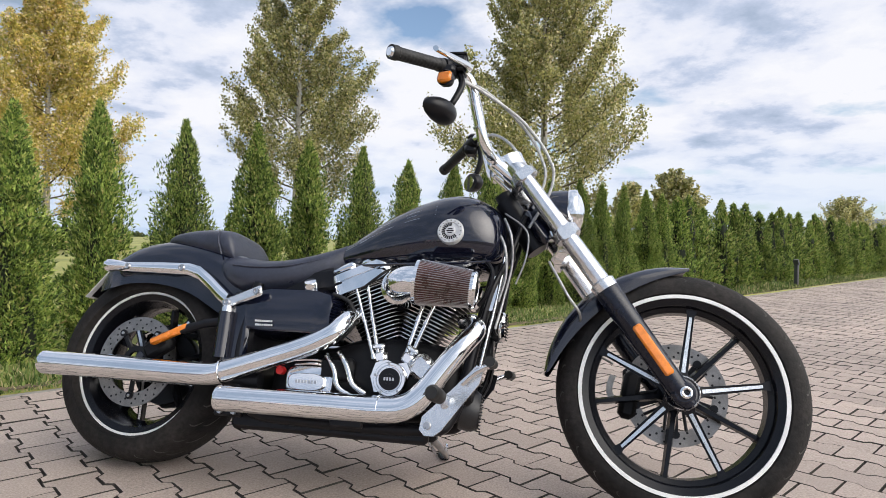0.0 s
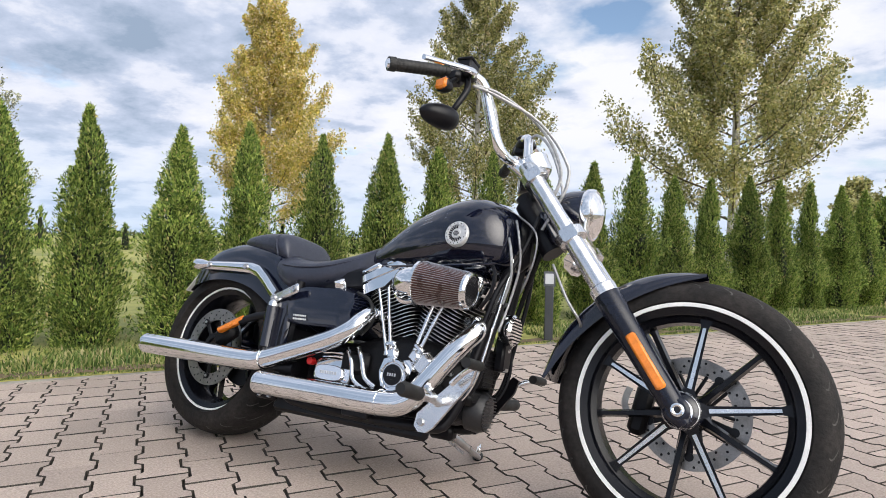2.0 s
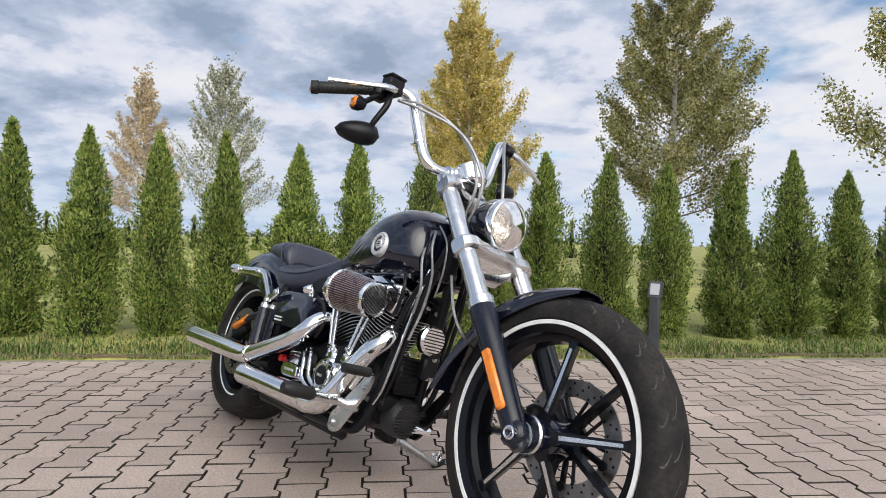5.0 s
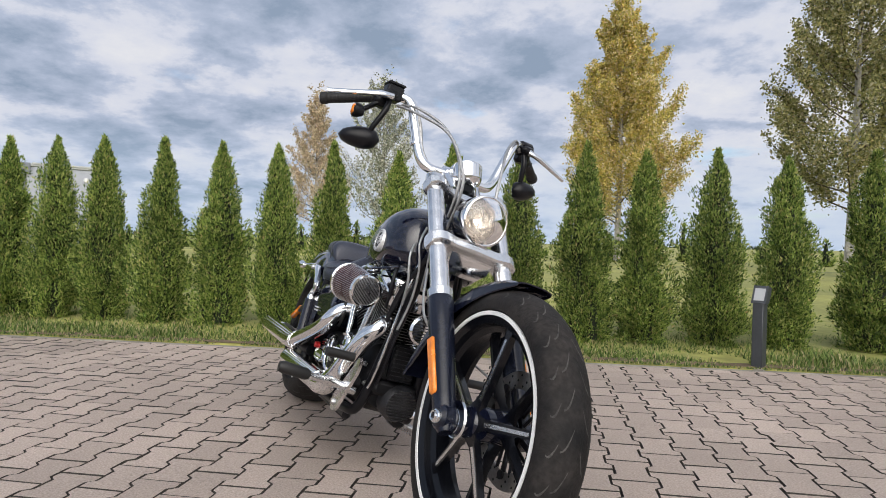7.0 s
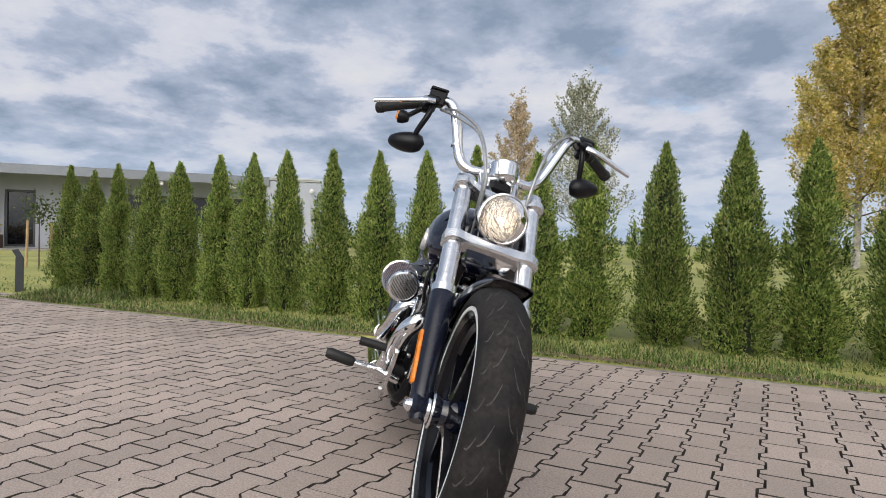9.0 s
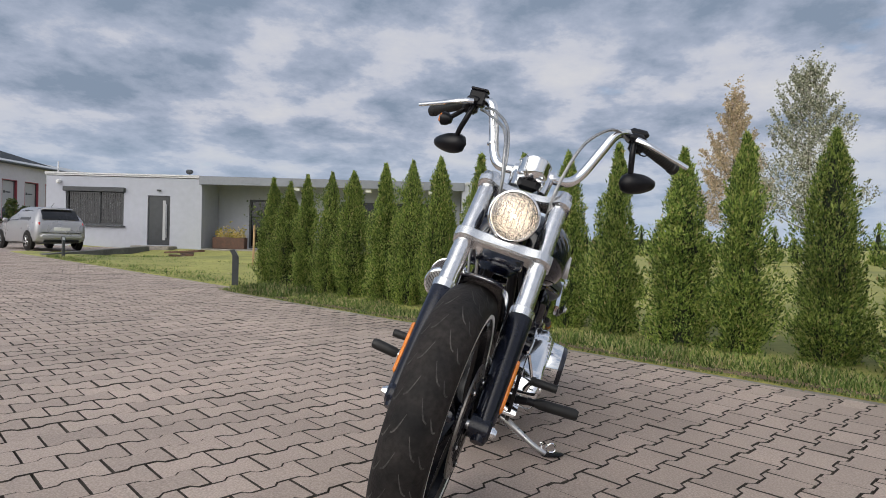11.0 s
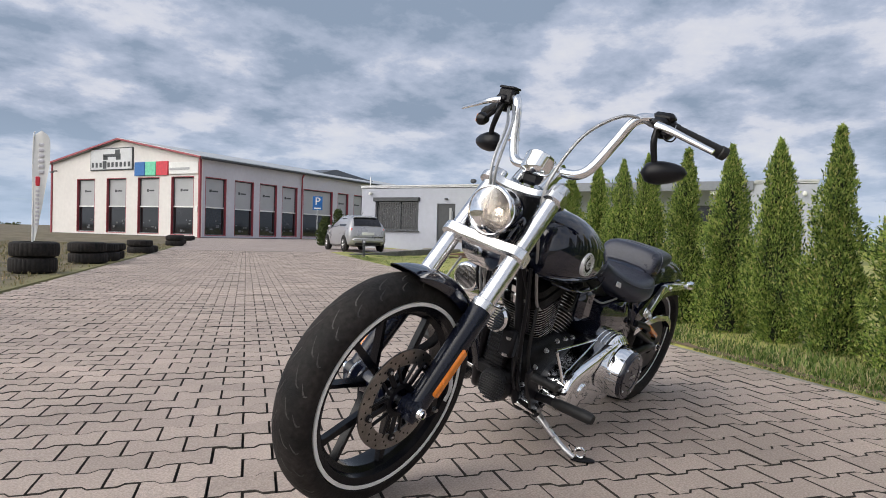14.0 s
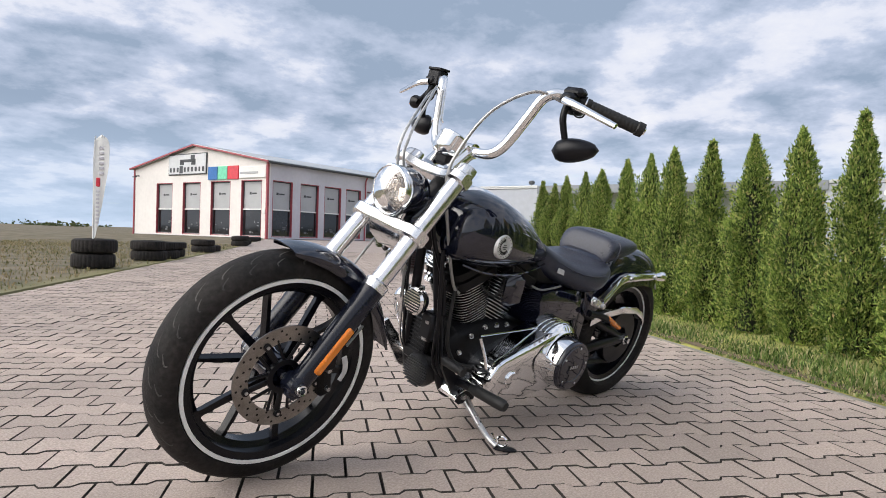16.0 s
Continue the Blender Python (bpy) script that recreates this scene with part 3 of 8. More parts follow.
def grass(name, u0, u1, v0, v1, count, lo, hi, seed, label, width=0.004, parting=None, blade=GRASSBLADE):
    """Tufts of bent blades, each blade two tapered faces."""
    g = np.random.default_rng(seed)
    uu, vv = g.uniform(u0, u1, count), v0 + (v1 - v0) * g.random(count) ** 1.35
    cl = np.array([noise.noise((a * 1.7, b * 1.7, seed)) for a, b in zip(uu, vv)])
    keep = cl > -0.5
    uu, vv, cl = uu[keep], vv[keep], cl[keep]
    n = len(uu)
    h = (lo + (hi - lo) * g.random(n) ** 2) * (1.0 + 0.8 * np.clip(cl, -0.3, 0.6))
    h *= np.clip((vv - v0) / 0.15, 0.45, 1.0)
    a = g.uniform(0, 2 * np.pi, n)
    lean = h * g.uniform(0.1, 0.9, n)
    base = np.stack([(uu - vv) * S2, (uu + vv) * S2, np.zeros(n)], 1)
    base[:, 2] = [rise(q) + 0.01 for q in uu]
    side = np.stack([-np.sin(a), np.cos(a), np.zeros(n)], 1) * (width * g.uniform(0.7, 1.6, n))[:, None]
    out = np.stack([np.cos(a), np.sin(a), np.zeros(n)], 1)
    midp = base + out * (lean * 0.3)[:, None] + np.array([0, 0, 1]) * (h * 0.6)[:, None]
    tip = base + out * lean[:, None] + np.array([0, 0, 1]) * h[:, None]
    verts = np.stack([base - side, base + side, midp + side * 0.8, midp - side * 0.8, tip], 1).reshape(-1, 3)
    k = np.arange(n) * 5
    faces = [tuple(q) for q in np.stack([k, k + 1, k + 2, k + 3], 1).tolist()] + [tuple(q) for q in np.stack([k + 3, k + 2, k + 4], 1).tolist()]
    me = bpy.data.meshes.new(name)
    me.from_pydata(verts.tolist(), [], faces)
    me.materials.append(blade)
    return tagged(new(name, me), label, "grass", kind="stuff")


grass("verge_grass", -5.3, 9.0, 3.455, 5.7, 120000, 0.015, 0.062, 3, "tufty green verge grass at the foot of the hedge")
grass("verge_weeds", -5.02, -3.9, 3.47, 4.3, 5200, 0.03, 0.15, 14, "long-bladed weeds round the foot of a bollard light", 0.006)
grass("verge_grass_far", 9.0, 26.0, 3.5, 4.4, 14000, 0.04, 0.12, 4, "green verge grass along the far hedge", 0.007)
grass("lawn_grass", -17.0, -5.2, 3.85, 7.0, 16000, 0.02, 0.07, 6, "short green lawn by the drive", 0.007)
grass("field_weeds", -26.0, -3.0, -11.0, -2.2, 30000, 0.015, 0.07, 8, "dry weeds and stubble on the brown field", 0.008, blade=STUBBLE)

# ---- plants ----
def spray_mesh(name, pos, out, size, seed, width=0.27, mat=THUJA):
    """Flat scale-leaf sprays: each a small pointed fan of three blades, growing out and up."""
    g = np.random.default_rng(seed)
    n = len(pos)
    upv = np.array([0.0, 0.0, 1.0])
    d = out * g.uniform(0.1, 1.0, n)[:, None] + upv * g.uniform(0.25, 1.3, n)[:, None] + g.normal(0, 0.34, (n, 3))
    d /= np.linalg.norm(d, axis=1)[:, None]
    r = g.normal(0, 1, (n, 3))
    sd = np.cross(d, r)
    sd /= np.linalg.norm(sd, axis=1)[:, None] + 1e-9
    nr = np.cross(d, sd)
    L = (size * g.uniform(0.6, 1.35, n))[:, None]
    w = L * width * 0.5
    curl = nr * L * 0.12
    p = [pos, pos + d * L * 0.45 - sd * w + curl, pos + d * L * 0.62 - sd * w * 0.25, pos + d * L - sd * w * 0.1 - curl, pos + d * L * 0.66 + sd * w * 0.3, pos + d * L * 0.5 + sd * w + curl]
    verts = np.stack(p, 1).reshape(-1, 3)
    k = np.arange(n) * 6
    faces = np.concatenate([np.stack([k, k + 2, k + 1], 1), np.stack([k, k + 4, k + 2], 1), np.stack([k + 2, k + 4, k + 3], 1), np.stack([k, k + 5, k + 4], 1)])
    me = bpy.data.meshes.new(name)
    me.from_pydata(verts.tolist(), [], faces.tolist())
    me.materials.append(mat)
    return me


def thuja(name, seed, count, size, height=1.55, radius=0.27, label=""):
    """A young columnar thuja: short trunk, inner body coloured near-black as inner shade, thousands of sprays in lumpy
    upright tufts.
    """
    g = np.random.default_rng(seed)
    ob = thing(name, Matrix(), label, "conifer", "hedge of young columnar thujas")
    t = Shape().tube([(0, 0, -0.05), (0.01, 0, 0.4), (0, 0.01, height * 0.9)], [0.022, 0.017, 0.004], 7)
    part("trunk", t, BARK, ob)

    def width_at(q):
        return radius * np.interp(q, [0.0, 0.08, 0.2, 0.38, 0.55, 0.72, 0.86, 0.94, 1.0], [1.04, 1.13, 1.10, 1.02, 0.89, 0.69, 0.41, 0.17, 0.0])

    lumps = [(g.random() * 0.95, g.uniform(0, 2 * math.pi), g.uniform(0.035, 0.10), g.uniform(-0.10, 0.085)) for _ in range(64)]

    def shape_at(q, a):
        r = width_at(q)
        for lq, la, lw, lh in lumps:
            da = np.abs((a - la + np.pi) % (2 * np.pi) - np.pi)
            r = r + lh * np.exp(-((q - lq) / lw) ** 2 * 2 - (da / 0.55) ** 2) * (0.35 + 0.65 * (1 - q))
        return np.clip(r, 0.012, None)

    # near-black core: the shade deep between the sprays, put into its colour
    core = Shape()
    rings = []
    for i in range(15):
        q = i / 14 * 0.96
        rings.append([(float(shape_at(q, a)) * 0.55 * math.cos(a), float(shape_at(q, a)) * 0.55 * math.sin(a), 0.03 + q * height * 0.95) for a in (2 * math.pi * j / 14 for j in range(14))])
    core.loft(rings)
    part("shade_core", core, THUJASHADE, ob)
    # upright plumes: sprays gather round many small leaders
    lead = max(36, count // 110)
    lq, la = g.random(lead) ** 1.6 * 0.9 - 0.06, g.uniform(0, 2 * np.pi, lead)
    pick = g.integers(0, lead, count)
    along_q = g.random(count)
    q = np.clip(lq[pick] + along_q * np.minimum(0.24, (1.0 - lq[pick]) * 0.95) + g.normal(0, 0.006, count), 0.0, 1.0)
    a = la[pick] + g.normal(0, 0.13, count) / (0.3 + np.clip(1 - q, 0, 1))
    rr = shape_at(np.minimum(q, 0.985), a) * (0.68 + 0.34 * g.random(count) ** 0.6 + 0.22 * (along_q - 0.4)) * (1 + g.normal(0, 0.26, lead)[pick])
    loose = g.random(count) < 0.2
    a = np.where(loose, g.uniform(0, 2 * np.pi, count), a)
    rr = np.where(loose, shape_at(np.minimum(q, 0.985), a) * (0.6 + 0.38 * g.random(count)), rr)
    pos = np.stack([rr * np.cos(a), rr * np.sin(a), 0.02 + q * (height - 0.05)], 1)
    out = np.stack([np.cos(a), np.sin(a), np.zeros(count)], 1) * (1 - 0.75 * q ** 2)[:, None]
    # a thin leader with a few loose wisps on top
    top = max(20, count // 120)
    tz = g.random(top)
    wisp = np.stack([g.normal(0, 0.012, top) * (1.3 - tz), g.normal(0, 0.012, top) * (1.3 - tz), height - 0.14 + 0.12 * tz], 1)
    pos, out = np.concatenate([pos, wisp]), np.concatenate([out, g.normal(0, 0.25, (top, 3))])
    me = spray_mesh("foliage", pos, out, size, seed + 50, 0.33)
    cr = new("foliage", me)
    cr.parent = ob
    return ob


NEAR_LABEL = "young columnar thuja with dense green scale foliage in grass"
kinds = [thuja("thuja", 20 + i, 22000, 0.037, 1.52 + 0.02 * i, 0.146 + 0.008 * i, NEAR_LABEL) for i in range(5)]
fars = [thuja("thuja", 40 + i, 4200, 0.07, 1.5, 0.2, "slim green thuja in the far part of the hedge") for i in range(2)]
PLACES = (-5.36, -4.91, -4.44, -3.9, -3.41, -2.79, -2.34, -1.87, -1.31, -0.78, -0.27, 0.21, 0.77, 1.22, 1.77, 2.3, 2.76, 3.3, 3.82, 4.46, 4.98, 5.53, 6.1, 6.69, 7.26, 7.83, 8.45, 9.0)
HEIGHTS = (1.57, 1.49, 1.56, 1.57, 1.55, 1.6, 1.61, 1.61, 1.6, 1.56, 1.54, 1.57, 1.48, 1.56, 1.53, 1.57, 1.51, 1.53, 1.46, 1.52, 1.62, 1.46, 1.47, 1.53, 1.52, 1.53, 1.52, 1.5)
used = set()
for i, (u, h) in enumerate(zip(PLACES, HEIGHTS)):
    k = (i * 3 + i // 5) % 5
    p = uv(u, 4.3 + 0.015 * math.sin(i * 2.4), 0.02)
    base_h = 1.52 + 0.02 * k
    w = 1.0 + 0.09 * math.sin(i * 1.7)
    m = Matrix.Translation(p) @ Matrix.Rotation(i * 2.1, 4, "Z")
    ob = kinds[k] if k not in used else copy_thing(kinds[k], Matrix())
    used.add(k)
    ob.matrix_basis = m @ Matrix.Diagonal((w, w, (h + 0.03) / base_h, 1))
for i in range(62):
    u = 9.55 + 0.53 * i + 0.08 * math.sin(i * 3.1)
    p = uv(u, 4.3 + 0.07 * math.sin(i * 1.3), 0.02)
    m = Matrix.Translation(p) @ Matrix.Rotation(i * 1.9, 4, "Z")
    ob = fars[i] if i < 2 else copy_thing(fars[i % 2], Matrix())
    ob.matrix_basis = m @ Matrix.Diagonal((1.1, 1.1, 1.0 + 0.07 * math.sin(i * 2.3), 1))


def leaf_cloud(pos, size, seed, mat, name="crown"):
    """Separate leaves, each a folded pointed quad turned at random."""
    g = np.random.default_rng(seed)
    n = len(pos)
    d = g.normal(0, 1, (n, 3))
    d[:, 2] -= 0.3
    d /= np.linalg.norm(d, axis=1)[:, None]
    r = g.normal(0, 1, (n, 3))
    s = np.cross(d, r)
    s /= np.linalg.norm(s, axis=1)[:, None]
    L = (size * g.uniform(0.6, 1.4, n))[:, None]
    fold = np.cross(d, s) * L * 0.15
    verts = np.stack([pos, pos + d * L * 0.5 + s * L * 0.38 + fold, pos + d * L, pos + d * L * 0.5 - s * L * 0.38 + fold], 1).reshape(-1, 3)
    k = np.arange(n) * 4
    faces = np.concatenate([np.stack([k, k + 1, k + 2], 1), np.stack([k, k + 2, k + 3], 1)])
    me = bpy.data.meshes.new(name)
    me.from_pydata(verts.tolist(), [], faces.tolist())
    me.materials.append(mat)
    return me


def tall_tree(x, y, height, radius, leaves, size, mat, seed, label, trunk=0.13, low=0.2, bark=BIRCH, lift=1.0, shoots=9, cone=False):
    """Trunk, rising limbs, steep side shoots, and leaves gathered close along every shoot, so that each ends in a plume."""
    r = random.Random(seed)
    g = np.random.default_rng(seed)
    ob = thing("tree", Matrix.Translation((x, y, 0)), label, "tree")
    top = Vector((0.02 * height * r.uniform(-1, 1), 0.02 * height * r.uniform(-1, 1), height))
    line = [Vector((0, 0, -0.2)), Vector((0.01 * height * r.uniform(-1, 1), 0.01 * height * r.uniform(-1, 1), height * 0.4)), top]
    part("trunk", Shape().tube(line, [trunk, trunk * 0.6, 0.015], 9, 4), bark, ob)
    limbs, twigs, plumes = Shape(), Shape(), []
    n_limb = 54
    for i in range(n_limb):
        q = low + (0.93 - low) * ((i + r.random() * 0.6) / n_limb) ** 0.9
        a = i * 2.4 + r.uniform(-0.4, 0.4)
        p0 = line[1].lerp(line[2], (q - 0.4) / 0.6) if q > 0.4 else line[0].lerp(line[1], q / 0.4)
        s = (q - low) / (1 - low)
        reach = radius * min(1.0, 0.8 + 2.4 * s) * (1.0 - s ** 1.1 * 0.92) * r.uniform(0.7, 1.12)
        if cone:
            reach = radius * min(1.0, 0.7 + 3.0 * s) * (1.0 - s) ** 0.85 * r.uniform(0.72, 1.1)
        d = Vector((math.cos(a), math.sin(a), 0))
        climb = lift * (0.5 + 0.85 * s)
        p1 = p0 + d * reach * 0.6 + Vector((0, 0, reach * 0.42 * climb))
        p2 = p0 + d * reach + Vector((0, 0, reach * r.uniform(0.9, 1.35) * climb))
        limbs.tube([p0, p1, p2], [trunk * 0.22 * (1 - s * 0.6), trunk * 0.11 * (1 - s * 0.5), 0.005], 5, 3)
        plumes.append((p1.lerp(p0, 0.35), p1, p2, reach * (0.08 if cone else 0.055) + 0.04, 1.3))
        for j in range(shoots):
            f = 0.2 + 0.72 * (j + r.random()) / shoots
            c = p0 * (1 - f) ** 2 + p1 * 2 * f * (1 - f) + p2 * f * f
            b = a + r.choice((-1, 1)) * r.uniform(0.5, 1.3)
            ln = reach * r.uniform(0.26, 0.5) * (1.15 - 0.4 * f)
            e = c + Vector((math.cos(b), math.sin(b), 0)) * ln * r.uniform(0.45, 0.85) + Vector((0, 0, ln * r.uniform(0.6, 1.15) * lift))
            m = c.lerp(e, 0.5) - Vector((0, 0, ln * 0.06))
            twigs.tube([c, m, e], [0.011, 0.007, 0.003], 3)
            plumes.append((c, m, e, reach * (0.075 if cone else 0.055) + 0.035, 1.0))
    for j in range(9):
        b = j * 2.4
        c = line[1].lerp(line[2], 0.6 + 0.04 * j)
        e = c + Vector((math.cos(b), math.sin(b), 0)) * radius * 0.16 + Vector((0, 0, height * 0.1))
        plumes.append((c, c.lerp(e, 0.5), e, radius * 0.06 + 0.04, 1.0))
    plumes.append((line[2] - Vector((0, 0, height * 0.3)), line[2] - Vector((0, 0, height * 0.1)), line[2] + Vector((0, 0, 0.1)), radius * 0.07, 1.5))
    part("branchwork", limbs, BARK, ob)["kind"] = "stuff"
    part("twiggery", twigs, BARK, ob)["kind"] = "stuff"
    A, B, C = (np.array([tuple(t[k]) for t in plumes]) for k in range(3))
    rad, share = np.array([t[3] for t in plumes]), np.array([t[4] for t in plumes]) * np.linalg.norm(C - A, axis=1)
    pick = g.choice(len(plumes), leaves, p=share / share.sum())
    f = g.random(leaves) ** 0.85
    f3 = f[:, None]
    cen = A[pick] * (1 - f3) ** 2 + B[pick] * 2 * f3 * (1 - f3) + C[pick] * f3 * f3
    pos = cen + g.normal(0, 1, (leaves, 3)) * (rad[pick] * (1.2 - 0.85 * f))[:, None]
    cr = new("crown", leaf_cloud(pos, size, seed + 9, mat))
    cr.parent = ob
    return ob


tall_tree(-15.97, 24.83, 12.3, 3.55, 95000, 0.105, LEAFYELLOW, 61, "tall slender conical tree with yellowing autumn leaves and pale trunk", 0.17, 0.12, cone=True)
tall_tree(-4.98, 20.6, 10.6, 3.2, 66000, 0.082, LEAFGREEN, 62, "tall poplar with grey-green leaves just turning", 0.15, 0.16)
tall_tree(2.79, 17.97, 9.6, 3.2, 76000, 0.08, LEAFGREEN, 63, "broad poplar with dense olive-green leaves", 0.16, 0.14)
tall_tree(-43.85, 23.1, 12.6, 3.4, 15000, 0.16, LEAFROSE, 64, "distant tree with thin reddish-pale autumn leaves", 0.18, 0.12, cone=True)
tall_tree(-26.6, 18.65, 9.5, 2.9, 17000, 0.10, LEAFSILVER, 65, "slender tree with sparse silvery green leaves", 0.12, 0.14)
# shrubs and trees past the hedge
for x, y, h, rad, n, sd in ((13.4, 36.2, 5.0, 2.3, 14000, 71), (11.0, 36.6, 4.3, 1.8, 9000, 72), (43.0, 66.0, 6.0, 3.6, 12000, 73)):
    tall_tree(x, y, h, rad, n, 0.17, LEAFGREEN, sd, "bushy broadleaf tree standing in the field behind the hedge", 0.14, 0.1, BARK)


def far_thujas():
    """The second, younger hedge across the lawn."""
    tiny = thuja("thuja", 48, 250, 0.25, 1.5, 0.27, "small dark thuja in a row across the lawn")
    for i in range(70):
        u, v = -26 + i * 1.15, 33.0 - 0.32 * (-14 + i * 0.72) + 0.3 * math.sin(i * 1.7)
        m = Matrix.Translation(uv(u, v, 0.03)) @ Matrix.Rotation(i * 1.3, 4, "Z")
        ob = tiny if i == 0 else copy_thing(tiny, Matrix())
        ob["label"], ob["group"] = "small dark thuja in a row across the lawn", "far row of small thujas"
        s = 0.95 + 0.25 * math.sin(i * 2.9)
        ob.matrix_basis = m @ Matrix.Diagonal((0.95, 0.95, s, 1))


far_thujas()


def far_woods():
    """A low belt of trees on the horizon all round."""
    g = np.random.default_rng(90)
    pts = []
    for i in range(420):
        a = g.uniform(0, 2 * math.pi)
        d = g.uniform(330, 620)
        h = g.uniform(2.0, 5.0) * (0.5 + 0.6 * abs(math.sin(a * 3.1)))
        n = 70
        c = np.array([math.cos(a) * d, math.sin(a) * d, 0.0])
        p = g.normal(0, 1, (n, 3)) * np.array([h * 1.6, h * 1.6, h * 0.25]) + c + np.array([0, 0, h * 0.4])
        p[:, 2] = np.clip(np.abs(p[:, 2]), 0.2, None)
        pts.append(p)
    pos = np.concatenate(pts)
    me = leaf_cloud(pos, 1.6, 91, WOODS, "far_woods")
    return tagged(new("far_woods", me), "dark green belt of woods on the horizon", "woods", kind="stuff")


far_woods()

# ---- buildings ----
def wall_with_holes(s, axis, at, a0, a1, z0, z1, thick, holes, sign):
    """A wall in the plane axis = at, from a0 to a1 and z0 to z1, with rectangular openings (a0, a1, z0, z1) through it; thick goes to -sign."""
    av = sorted({a0, a1, *[h[0] for h in holes], *[h[1] for h in holes]})
    zv = sorted({z0, z1, *[h[2] for h in holes], *[h[3] for h in holes]})
    na, nz = len(av), len(zv)

    def put(a, d, z):
        return (a, at - sign * d, z) if axis == "y" else (at - sign * d, a, z)

    def full(i, j):
        if not (0 <= i < na - 1 and 0 <= j < nz - 1):
            return False
        ca, cz = (av[i] + av[i + 1]) / 2, (zv[j] + zv[j + 1]) / 2
        return not any(h[0] < ca < h[1] and h[2] < cz < h[3] for h in holes)

    pts = [put(a, d, z) for d in (0.0, thick) for a in av for z in zv]
    at_ = lambda d, i, j: d * na * nz + i * nz + j
    faces = []
    for i in range(na - 1):
        for j in range(nz - 1):
            if not full(i, j):
                continue
            faces.append((at_(0, i, j), at_(0, i + 1, j), at_(0, i + 1, j + 1), at_(0, i, j + 1)))
            faces.append((at_(1, i, j), at_(1, i, j + 1), at_(1, i + 1, j + 1), at_(1, i + 1, j)))
            for di, dj, p, q in ((-1, 0, (i, j), (i, j + 1)), (1, 0, (i + 1, j), (i + 1, j + 1)), (0, -1, (i, j), (i + 1, j)), (0, 1, (i, j + 1), (i + 1, j + 1))):
                if not full(i + di, j + dj):
                    faces.append((at_(0, *p), at_(0, *q), at_(1, *q), at_(1, *p)))
    used_ = sorted({k for f in faces for k in f})
    back = {k: n for n, k in enumerate(used_)}
    return s.add([pts[k] for k in used_], [tuple(back[k] for k in f) for f in faces])


def frame_bars(a0, a1, z0, z1, w, depth, face):
    """Four bars round an opening; face places (a, out, z) into the world."""
    s = Shape()
    for c, d in (((a0 + w / 2, (z0 + z1) / 2), (w, z1 - z0)), ((a1 - w / 2, (z0 + z1) / 2), (w, z1 - z0)), (((a0 + a1) / 2, z1 - w / 2), (a1 - a0 - 2 * w, w)), (((a0 + a1) / 2, z0 + w / 2), (a1 - a0 - 2 * w, w))):
        s.box((c[0], 0, c[1]), (d[0], depth, d[1]), 0.006)
    return s.map(face)


def hall_window(parent, a0, a1, z0, z1, face, reveal_side):
    """Tall shop window: red reveal and frame, printed pale film above, bright rail, dark glass with goods below."""
    w = part("window", frame_bars(a0, a1, z0, z1, 0.05, 0.26, face @ Matrix.Translation((0, 0.03, 0))), REDFRAME, parent, "tall shop window set deep in a red metal reveal")
    part("window_frame", frame_bars(a0 + 0.045, a1 - 0.045, z0 + 0.045, z1 - 0.045, 0.07, 0.06, face @ Matrix.Translation((0, 0.1, 0))), ANTHRACITE, w, "dark inner window frame")
    face = face @ Matrix.Translation((0, 0.1, 0))
    mid = z0 + (z1 - z0) * 0.485
    part("blind", Shape().box(((a0 + a1) / 2, 0.02, (mid + z1) / 2), (a1 - a0 - 0.2, 0.03, z1 - mid - 0.1), 0.003).map(face), PALEBLIND, w, "pale printed film on the upper pane")
    part("pane", Shape().box(((a0 + a1) / 2, 0.02, (mid + z0) / 2), (a1 - a0 - 0.2, 0.03, mid - z0 - 0.1), 0.003).map(face), DARKGLASS, w, "dark lower pane with the showroom behind")
    part("rail", Shape().box(((a0 + a1) / 2, -0.01, mid), (a1 - a0 - 0.1, 0.09, 0.09), 0.01).map(face), WHITEPAINT, w, "white cross rail")
    part("sill", Shape().box(((a0 + a1) / 2, -0.03, z0 + 0.03), (a1 - a0 - 0.1, 0.14, 0.06), 0.01).map(face), WHITEPAINT, w, "white sill")
    r = random.Random(int(a0 * 100))
    goods = Shape()
    for k in range(5):
        goods.box((a0 + 0.3 + (a1 - a0 - 0.6) * r.random(), 0.002, z0 + 0.25 + 0.8 * r.random()), (r.uniform(0.08, 0.3), 0.012, r.uniform(0.05, 0.16)), 0.02)
    part("goods", goods.map(face), CURTAIN, w, "pale glimpses of goods behind the glass")["kind"] = "stuff"
    logo = Shape()
    cx, cz = (a0 + a1) / 2, mid + (z1 - mid) * 0.55
    logo.box((cx + 0.1, -0.004, cz), (0.5, 0.01, 0.1), 0.002)
    logo.box((cx - 0.3, -0.004, cz + 0.01), (0.2, 0.01, 0.18), 0.05)
    part("print", logo.map(face), ANTHRACITE, w, "small dark printed mark")
    return w


